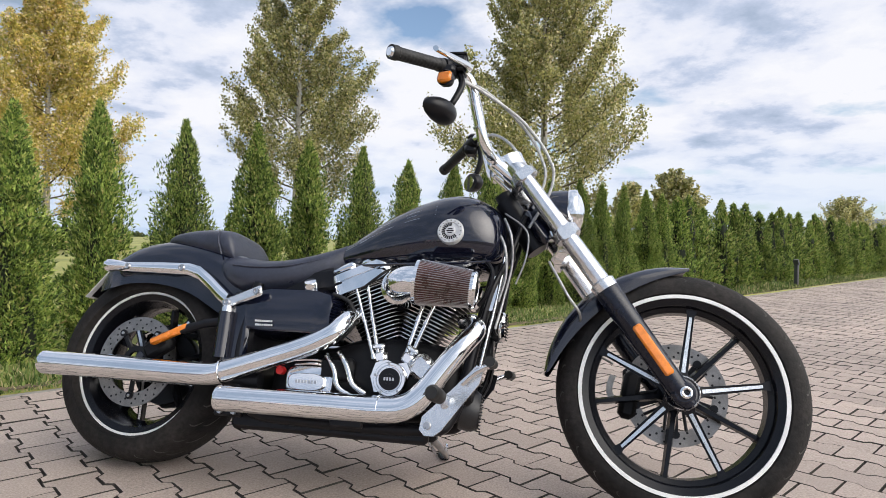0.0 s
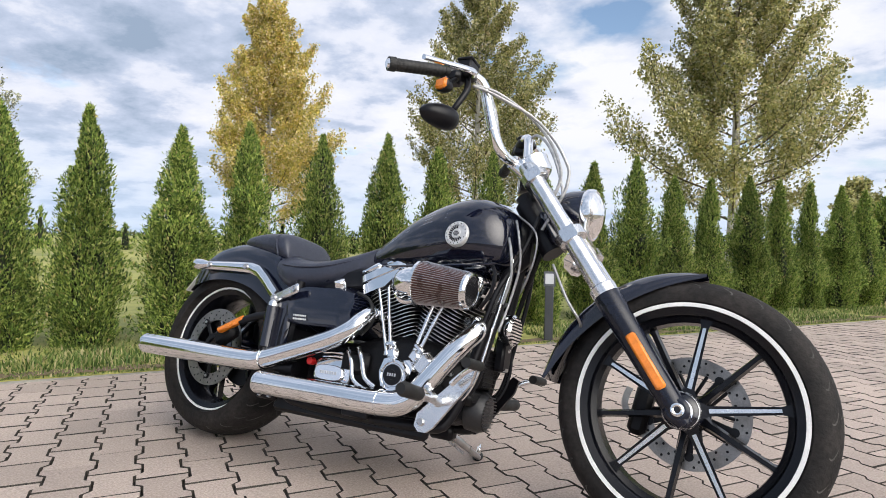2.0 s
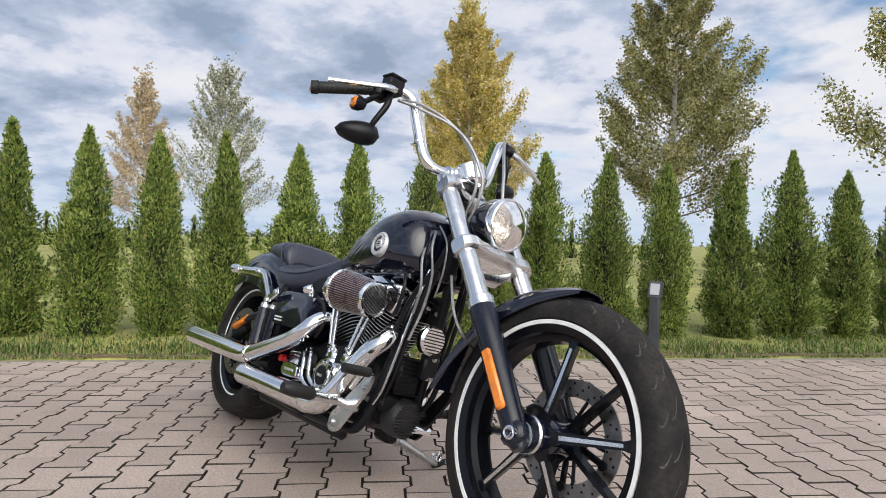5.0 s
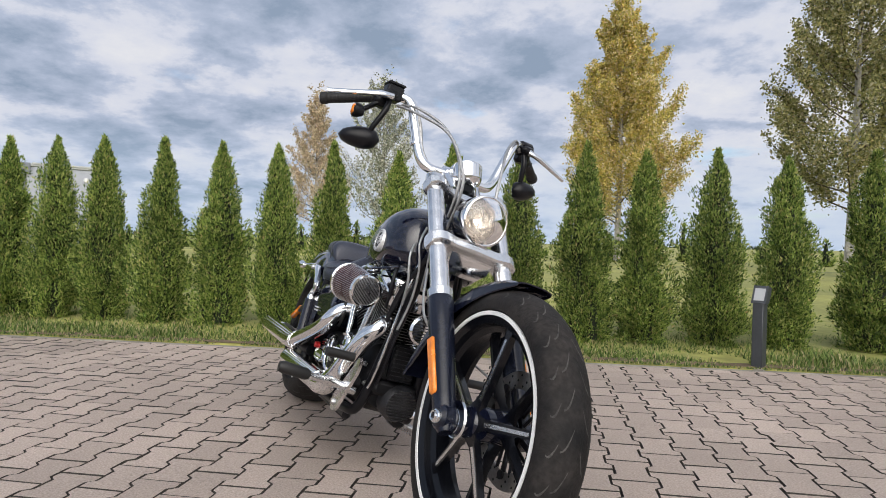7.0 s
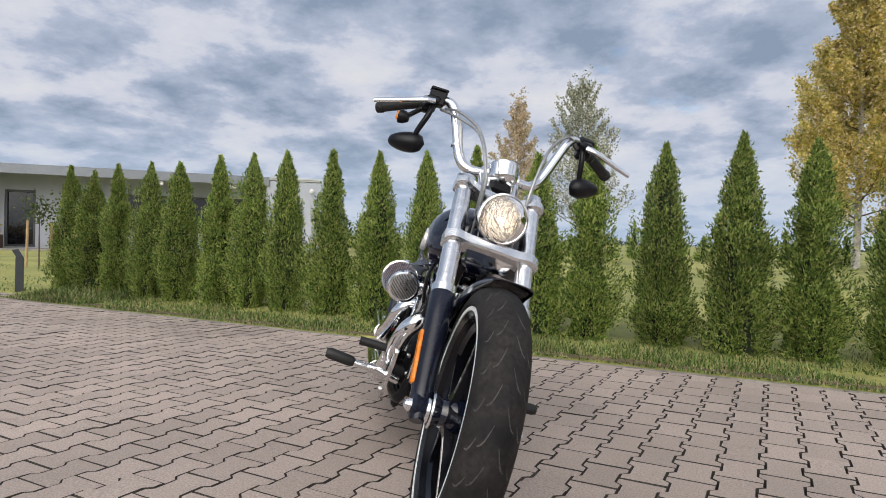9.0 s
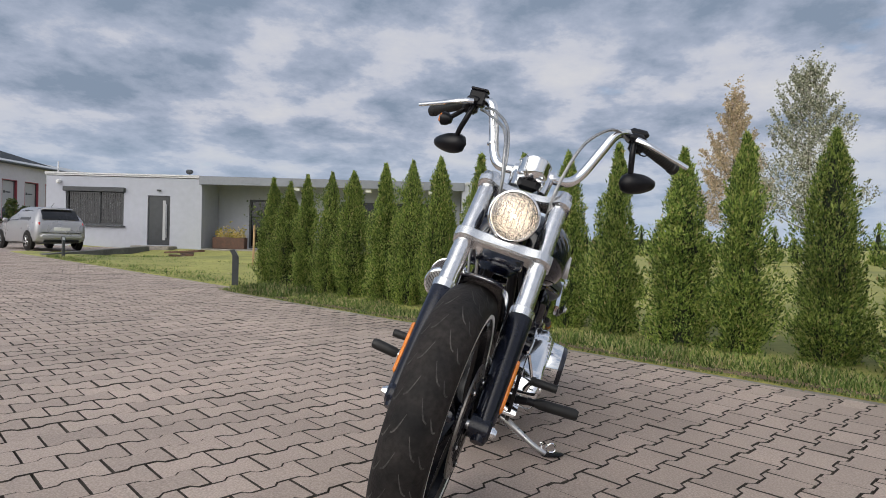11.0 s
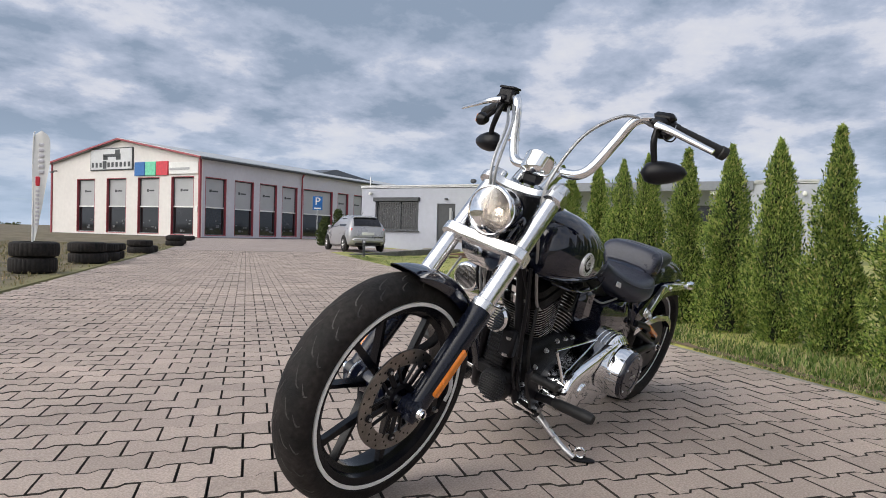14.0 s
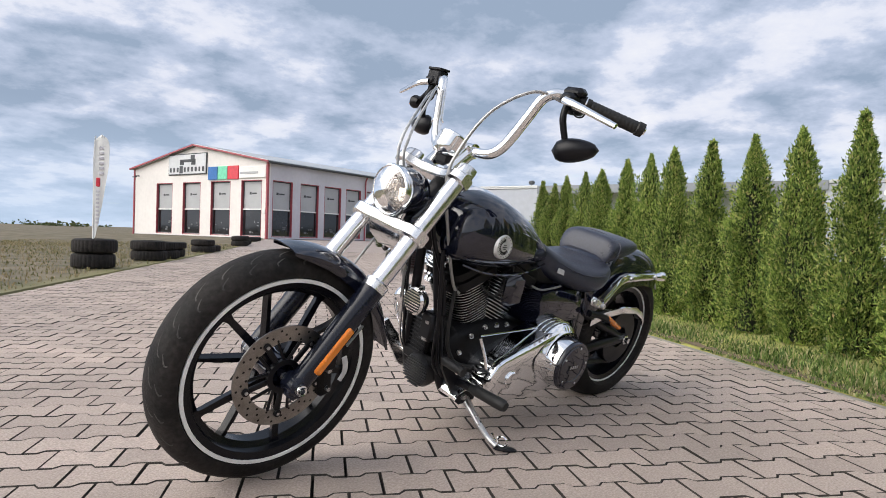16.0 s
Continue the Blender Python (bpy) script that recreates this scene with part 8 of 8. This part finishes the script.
bp("regulator_rib", rs_, CASTBLACK, reg, "cooling ribs")
bp("oil_cooler", Shape().box((1.135, 0.0, 0.39), (0.03, 0.09, 0.12), 0.01), ENGINE, None, "black finned oil cooler")
for i in range(9):
    bp("cooler_fin", Shape().box((1.152, 0.0, 0.336 + i * 0.0135), (0.008, 0.084, 0.003), 0.001), SATIN, None, "")
for y_, r_, mt in ((-0.075, 0.0045, CHROME), (-0.058, 0.005, SATIN), (0.085, 0.007, SATIN)):
    bp("front_pipe", Shape().tube([(1.215, y_, 0.72), (1.205, y_ * 1.15, 0.62), (1.18, y_ * 1.2, 0.48), (1.15, y_ * 1.25, 0.34), (1.10, y_ * 1.2, 0.27)], r_, 10, 5), mt, None, "pipe down the front of the frame")
bp("side_plate", Shape().loft([[(1.205, -0.088, 0.66), (1.19, -0.092, 0.655), (1.19, -0.082, 0.655)], [(1.20, -0.098, 0.60), (1.18, -0.10, 0.60), (1.18, -0.09, 0.60)], [(1.19, -0.10, 0.55), (1.172, -0.10, 0.55), (1.172, -0.09, 0.55)]]), CHROME, None, "small chrome badge plate")

# primary drive, left side
def capsule(c0, r0, c1, r1, n=14):
    """Outline round two circles."""
    d = math.atan2(c1[1] - c0[1], c1[0] - c0[0])
    g = math.acos((r0 - r1) / math.dist(c0, c1))
    pts = [(c0[0] + r0 * math.cos(d + g + (2 * math.pi - 2 * g) * i / n), c0[1] + r0 * math.sin(d + g + (2 * math.pi - 2 * g) * i / n)) for i in range(n + 1)]
    return pts + [(c1[0] + r1 * math.cos(d - g + 2 * g * i / n), c1[1] + r1 * math.sin(d - g + 2 * g * i / n)) for i in range(n + 1)]


rows = []
for y_, k_ in ((0.10, 1.0), (0.205, 1.0), (0.222, 0.985), (0.231, 0.95), (0.234, 0.9), (0.238, 0.5)):
    rows.append([(x, y_, z) for x, z in capsule((0.62, 0.33), 0.126 * k_, (0.915, 0.280), 0.088 * k_)])
prim = bp("primary_cover", Shape().loft(rows), CHROME, None, "big chrome primary drive cover", False, 50)
bp("cover_dome", Shape().lathe([(0.105, -0.06), (0.106, 0.0), (0.102, 0.03), (0.098, 0.046)], 48, axis_y(0.607, 0.24, 0.33)), CHROME, prim, "chrome clutch dome")
bp("derby_cover", Shape().lathe([(0.094, 0.04), (0.0975, 0.042), (0.098, 0.056), (0.094, 0.062), (0.086, 0.062)], 48, axis_y(0.607, 0.24, 0.33)), BLACKPAINT, prim, "gloss black rim of the derby cover")
bp("derby_face", Shape().lathe([(0.087, 0.058), (0.084, 0.0655), (0.06, 0.067), (0.058, 0.0645), (0.0, 0.066)], 48, axis_y(0.607, 0.24, 0.33)), BLACKPAINT, prim, "gloss black derby face")
dm = Shape()
for i in range(4):
    dm.box((0.586 + i * 0.014, 0.3068, 0.33), (0.009, 0.001, 0.012), 0.0003)
bp("derby_mark", dm, STEEL, prim, "silver bars for lettering")
for i in range(5):
    a = 2 * math.pi * i / 5 + 0.5
    bp("derby_screw", Shape().lathe([(0.0, 0.003), (0.0045, 0.003), (0.005, 0.0)], 10, axis_y(0.607 + 0.076 * math.cos(a), 0.305, 0.33 + 0.076 * math.sin(a))), STEEL, prim, "")
bp("inspection_cover", Shape().lathe([(0.0, 0.012), (0.026, 0.011), (0.03, 0.006), (0.03, 0.0)], 28, axis_y(0.895, 0.236, 0.292)), CHROME, prim, "small round cover")
for i in range(9):
    q = i / 8
    bx, bz = 0.70 + 0.22 * q, 0.449 - 0.085 * q
    bp("cover_bolt", Shape().lathe([(0.0, 0.008), (0.006, 0.008), (0.007, 0.0)], 8, axis_y(bx, 0.222, bz - 0.012)), STEEL, prim, "")
tower = bp("cover_tower", Shape().lathe([(0.1, -0.07), (0.134, -0.07), (0.139, -0.064), (0.139, 0.0), (0.132, 0.012), (0.122, 0.018), (0.112, 0.03)], 40, axis_y(0.607, 0.21, 0.332), False, False, radians(-15), radians(-165)), CHROME, prim, "raised chrome housing round the clutch", False, 30)
for k_ in range(3):
    bp("tower_rib", Shape().lathe([(0.137, -0.004), (0.1425, -0.003), (0.1425, 0.003), (0.137, 0.004)], 28, axis_y(0.607, 0.155 + 0.02 * k_, 0.332), False, False, radians(-35), radians(-145)), CHROME, tower, "")
bp("shift_link", Shape().tube([(1.021, 0.165, 0.43), (1.005, 0.19, 0.37), (1.0, 0.205, 0.33)], 0.006, 8), CHROME, None, "chrome shift linkage")
bp("outer_rail", Shape().tube([(0.70, 0.16, 0.44), (1.021, 0.16, 0.437)], 0.0045, 8), CHROME, None, "thin chrome shift rod")
# belt side
bp("rear_pulley", Shape().lathe([(0.05, -0.02), (0.125, -0.02), (0.128, -0.014), (0.128, 0.014), (0.125, 0.02), (0.05, 0.02)], 48, axis_y(0, 0.125, RZ), True), SATIN, None, "black rear belt pulley")
for up_ in (1, -1):
    bp("drive_belt", Shape().tube([(0.0, 0.125, RZ + up_ * 0.128), (0.35, 0.125, RZ + up_ * 0.087), (0.56, 0.125, RZ + up_ * 0.06)], 0.012, 8, 0, None, True, 1.2), RUBBERSOFT, None, "black drive belt")
rows = []
for x, z in ((0.33, 0.445), (0.22, 0.475), (0.08, 0.488), (-0.05, 0.478), (-0.12, 0.445), (-0.15, 0.405)):
    rows.append([(x, 0.115, z), (x, 0.163, z), (x, 0.168, z - 0.004), (x, 0.168, z - 0.03), (x, 0.164, z - 0.03), (x, 0.16, z - 0.006), (x, 0.115, z - 0.005)])
bp("belt_guard", Shape().loft(rows), CHROME, None, "chrome belt guard")

# controls and stand
for sd in (-1, 1):
    pg = bp("foot_peg", Shape().tube([(1.092, sd * (0.235 if sd > 0 else 0.285), 0.288), (1.093, sd * (0.255 if sd > 0 else 0.295), 0.29), (1.092, sd * 0.372, 0.297), (1.092, sd * 0.386, 0.297)], [0.014, 0.019, 0.02, 0.015], 18), RUBBERSOFT, None, "round black rubber foot peg")
    bp("peg_mount", Shape().tube([(1.075, sd * 0.12, 0.265), (1.088, sd * 0.20, 0.282), (1.092, sd * (0.23 if sd > 0 else 0.29), 0.288)], [0.016, 0.014, 0.012], 12).lathe([(0.0, 0.016), (0.014, 0.014), (0.014, -0.014), (0.0, -0.016)], 12, axis_y(1.09, sd * 0.222, 0.286)), SATIN if sd > 0 else ALU, pg, "black peg mount" if sd > 0 else "polished peg mount")
    out_ = [(1.03, 0.185), (1.055, 0.185), (1.075, 0.20), (1.175, 0.335), (1.185, 0.375), (1.165, 0.385), (1.13, 0.345), (1.02, 0.235), (1.015, 0.20)]
    bp("control_plate", Shape().plate(out_, 0.012, Matrix.Translation((0, sd * 0.16 + 0.006, 0)) @ Matrix.Rotation(radians(90), 4, "X")), ALU if sd < 0 else SATIN, None, "polished forward control plate" if sd < 0 else "black forward control bracket")
    if sd > 0:
        dome = [[(1.03 + 0.066 * math.cos(t_), 0.10 + 0.085 * q, 0.222 + (0.052 - 0.02 * q) * math.sin(t_)) for t_ in (math.pi * i / 12 for i in range(13))] for q in (0.0, 0.5, 0.85, 1.0)]
        dome = [r_ + [(x, y - 0.004, z - 0.008) for x, y, z in r_[::-1]] for r_ in dome]
        bp("stand_mount", Shape().loft(dome, True, True), CHROME, None, "dark chrome domed stand mount")
    bp("plate_bolt", Shape().lathe([(0.0, 0.008), (0.010, 0.008), (0.012, 0.0)], 12, along((1.037, sd * 0.166, 0.212), (1.037, sd, 0.212))), STEEL, None, "")
    bp("pedal", Shape().tube([(1.13, sd * 0.19, 0.33), (1.17, sd * 0.20, 0.365), (1.215, sd * 0.22, 0.385)], [0.009, 0.008, 0.008], 10, 3), CHROME, None, "chrome foot lever")
    bp("pedal_rubber", Shape().tube([(1.215, sd * 0.20, 0.387), (1.217, sd * 0.29, 0.388)], 0.014, 14), RUBBERSOFT, None, "black pedal rubber")
stand = bp("side_stand", Shape().tube([(0.965, 0.11, 0.175), (0.985, 0.17, 0.158), (1.003, 0.27, 0.118), (1.0, 0.325, 0.101)], [0.016, 0.013, 0.0105, 0.010], 14, 4), STEEL, None, "bright steel side stand")
bp("stand_foot", Shape().lathe([(0.0, 0.005), (0.8, 0.005), (1.0, 0.001), (1.0, -0.004), (0.0, -0.004)], 24, Matrix.Translation((0.985, 0.352, 0.1030)) @ Matrix.Rotation(radians(15.5), 4, "X") @ Matrix.Rotation(radians(112), 4, "Z") @ Matrix.Diagonal((0.042, 0.019, 1, 1))), SATIN, stand, "flat black stand foot")
bp("toe_loop", Shape().tube([(0.995 - 0.0165 * math.cos(t_) * 0.4, 0.340 + 0.0165 * math.cos(t_), 0.126 + 0.0165 * math.sin(t_)) for t_ in (2 * math.pi * i / 16 for i in range(17))], 0.0042, 8).tube([(1.0, 0.315, 0.108), (1.0, 0.305, 0.126), (1.006, 0.30, 0.136)], 0.0045, 8, 3), CHROME, stand, "chrome toe loop on the stand")
bp("stand_spring", Shape().tube([(0.98 + 0.002 * math.sin(i * 2.1), 0.125 + i * 0.0035 + 0.006 * math.cos(i * 2.1), 0.155 + 0.006 * math.sin(i * 2.1) - 0.0012 * i) for i in range(36)], 0.0018, 5), STEEL, stand, "coiled stand spring")
bp("stand_bracket", Shape().box((0.965, 0.105, 0.185), (0.09, 0.05, 0.06), 0.012), SATIN, stand, "black stand bracket")


# wires, bolts and hoses round the engine
for pts, r_, mt, lab in (
        ([(1.19, -0.09, 0.80), (1.22, -0.115, 0.74), (1.225, -0.10, 0.66), (1.205, -0.09, 0.58)], 0.0045, CABLE, "silver braided hose"),
        ([(1.21, -0.08, 0.84), (1.235, -0.10, 0.78), (1.24, -0.08, 0.70), (1.22, -0.07, 0.60), (1.20, -0.08, 0.50)], 0.0042, CABLE, "silver braided hose"),
        ([(1.21, -0.07, 0.86), (1.28, -0.085, 0.80), (1.28, -0.075, 0.72), (1.25, -0.06, 0.64)], 0.003, CABLE, "silver braided hose"),
        ([(1.16, -0.12, 0.70), (1.19, -0.135, 0.66), (1.18, -0.13, 0.60), (1.15, -0.12, 0.56)], 0.006, SATIN, "black hose"),
        ([(1.16, 0.075, 0.52), (1.175, 0.10, 0.42), (1.16, 0.10, 0.33), (1.11, 0.09, 0.27)], 0.0055, SATIN, "black wire loom")):
    bp("engine_hose", Shape().tube(pts, r_, 8, 5), mt, None, lab)
for pts, r_, mt, lab in (
        ([(0.79, 0.10, 0.60), (0.84, 0.13, 0.57), (0.88, 0.135, 0.61), (0.90, 0.10, 0.65)], 0.0045, RUBBERSOFT, "black spark plug lead"),
        ([(1.01, 0.10, 0.60), (0.97, 0.135, 0.57), (0.93, 0.135, 0.61), (0.91, 0.10, 0.65)], 0.0045, RUBBERSOFT, "black spark plug lead"),
        ([(0.78, -0.10, 0.60), (0.83, -0.125, 0.63), (0.87, -0.12, 0.66), (0.90, -0.08, 0.67)], 0.0045, RUBBERSOFT, "black spark plug lead"),
        ([(1.13, 0.10, 0.60), (1.145, 0.115, 0.5), (1.13, 0.12, 0.40), (1.08, 0.13, 0.33), (1.0, 0.14, 0.31)], 0.007, RUBBERSOFT, "black hose"),
        ([(0.70, -0.13, 0.575), (0.76, -0.135, 0.55), (0.78, -0.13, 0.49), (0.74, -0.125, 0.44)], 0.006, RUBBERSOFT, "black breather hose"),
        ([(0.60, 0.15, 0.60), (0.70, 0.14, 0.585), (0.76, 0.13, 0.60)], 0.004, CABLE, "silver braided hose")):
    bp("engine_hose", Shape().tube(pts, r_, 8, 5), mt, None, lab)
for bx, by, bz in ((1.06, 0.118, 0.36), (1.02, 0.122, 0.42), (0.96, 0.124, 0.45), (0.90, 0.124, 0.452), (0.84, 0.122, 0.45), (1.085, 0.10, 0.29), (1.05, 0.11, 0.235), (1.0, 0.114, 0.225),
                   (1.075, -0.105, 0.36), (1.09, -0.095, 0.30), (0.80, -0.122, 0.26), (0.76, -0.12, 0.245)):
    sd = 1 if by > 0 else -1
    bp("case_bolt", Shape().lathe([(0.0, 0.009), (0.0055, 0.009), (0.0062, 0.004), (0.009, 0.003), (0.009, -0.004)], 10, along((bx, by, bz), (bx, by + sd, bz))), STEEL, engine_case, "")
for bx, bz in ((1.115, 0.60), (1.12, 0.46), (1.12, 0.40)):
    bp("clamp_band", Shape().lathe([(0.018, -0.006), (0.0205, -0.005), (0.0205, 0.005), (0.018, 0.006)], 14, along((bx + 0.045, 0.055, bz), (bx + 0.085, 0.04, bz + 0.25))), STEEL, None, "bright clamp on the down tube")
bp("engine_mount", Shape().box((1.115, 0.0, 0.30), (0.05, 0.16, 0.05), 0.012), ENGINE, None, "black front engine mount")
bp("voltage_box", Shape().box((1.165, 0.05, 0.44), (0.035, 0.06, 0.10), 0.008), SATIN, None, "black connector box")
bp("chrome_cap", Shape().lathe([(0.0, 0.016), (0.014, 0.014), (0.018, 0.008), (0.018, -0.02), (0.0, -0.02)], 20, along((0.372, -0.165, 0.505), (0.372, -0.165, 0.8))), CHROME, None, "chrome reservoir cap")
bp("rear_reservoir", Shape().tube([(0.372, -0.165, 0.50), (0.372, -0.163, 0.36)], [0.024, 0.024], 20), BLACKPAINT, None, "black rear brake reservoir")
for sd in (-1, 1):
    bp("under_seat_cover", Shape().box((0.60, sd * 0.085, 0.618), (0.30, 0.03, 0.075), 0.012, Matrix.Translation((0.6, 0, 0.618)) @ Matrix.Rotation(radians(-9), 4, "Y") @ Matrix.Translation((-0.6, 0, -0.618))), SATIN, None, "black cover under the seat")
bp("coil_cover", Shape().box((0.885, 0.145, 0.595), (0.095, 0.05, 0.13), 0.022), BLACKPAINT, None, "gloss black coil cover between the cylinders")
bp("cover_stay", Shape().tube([(0.885, 0.10, 0.64), (0.885, 0.12, 0.67), (0.90, 0.05, 0.69)], 0.008, 8, 3), SATIN, None, "")
# ---- pavers: double-T stones, about 197 x 160 mm, in columns across the drive, each column shifted by half a stone ----
LONG, JOINT_W = 0.197, 0.0031
STEP_U, STEP_V, START = (0.1385, -0.0016), (0.0033, 0.0985), (0.0601, -0.0793)


def paver_outline(inset):
    w1, w0, e = 0.0803 - JOINT_W - inset, 0.0582 - JOINT_W - inset, LONG / 2 - JOINT_W - inset
    p, q = 0.0585, 0.0405
    right = [(w1, -e), (w1, -p), (w0, -q), (w0, q), (w1, p), (w1, e)]
    return right + [(-a, -b) for a, b in right]


OUT, TOP = paver_outline(0.0), paver_outline(0.0016)
paver_v = np.array([(a, b, -0.022) for a, b in OUT] + [(a, b, 0.0) for a, b in TOP])
paver_f = [tuple(range(12, 24))] + [(i, (i + 1) % 12, 12 + (i + 1) % 12, 12 + i) for i in range(12)]
TURN_STONE = np.array([(math.cos(radians(1.4)), -math.sin(radians(1.4))), (math.sin(radians(1.4)), math.cos(radians(1.4)))])
BASIS = np.array([(S2, S2, 0), (-S2, S2, 0), (0, 0, 1.0)])


def lay_pavers():
    g = np.random.default_rng(8)
    one = bpy.data.meshes.new("paver")
    one.from_pydata(paver_v.tolist(), [], paver_f)
    one.materials.append(PAVER)
    one.materials.append(PAVEREDGE)
    one.polygons.foreach_set("material_index", [0] + [1] * 12)
    verts, faces, k, singles = [], [], 0, 0
    for row in range(-160, 174):
        for j in range(-40, 42):
            n = 2 * j - row % 2 + 1
            u, v = START[0] + STEP_U[0] * row + STEP_V[0] * n, START[1] + STEP_U[1] * row + STEP_V[1] * n
            lo, hi = -2.113, 3.43 if u > -5 else 3.80
            v0, v1 = max(v - LONG / 2, lo), min(v + LONG / 2, hi)
            size = (v1 - v0) / LONG
            if size < 0.2 or not -20.75 < u < 24:
                continue
            z = g.normal(0, 0.0009) + 0.0035 * noise.noise((u * 1.3, v * 1.3, 2.0))
            tilt = g.normal(0, 0.006, 2)
            if size > 0.99 and 0.2 < u < 2.6 and 0.1 < v < 3.4 and singles < 300:
                ob = new("paver", one)
                ob.parent = pavement
                ob.matrix_basis = Matrix.Translation(uv(u, v, z)) @ Matrix.Rotation(radians(43.6), 4, "Z") @ Matrix.Rotation(tilt[0], 4, "X") @ Matrix.Rotation(tilt[1], 4, "Y")
                singles += 1
                continue
            p = paver_v.copy()
            if size < 0.99:
                # a stone cut to length along the edge
                p[:, 1] *= size
            p[:, :2] = p[:, :2] @ TURN_STONE
            p[:, 2] += z + p[:, 0] * tilt[0] + p[:, 1] * tilt[1]
            verts.append((p + np.array([u, (v0 + v1) / 2, 0])) @ BASIS)
            faces += [tuple(i + k for i in f) for f in paver_f]
            k += 24
    me = bpy.data.meshes.new("paver_rest")
    me.from_pydata(np.concatenate(verts).tolist(), [], faces)
    me.materials.append(PAVERS)
    me.materials.append(PAVEREDGE)
    me.polygons.foreach_set("material_index", ([0] + [1] * 12) * (k // 24))
    ob = new("paver_rest", me)
    ob.parent = pavement
    ob["kind"] = "stuff"


lay_pavers()
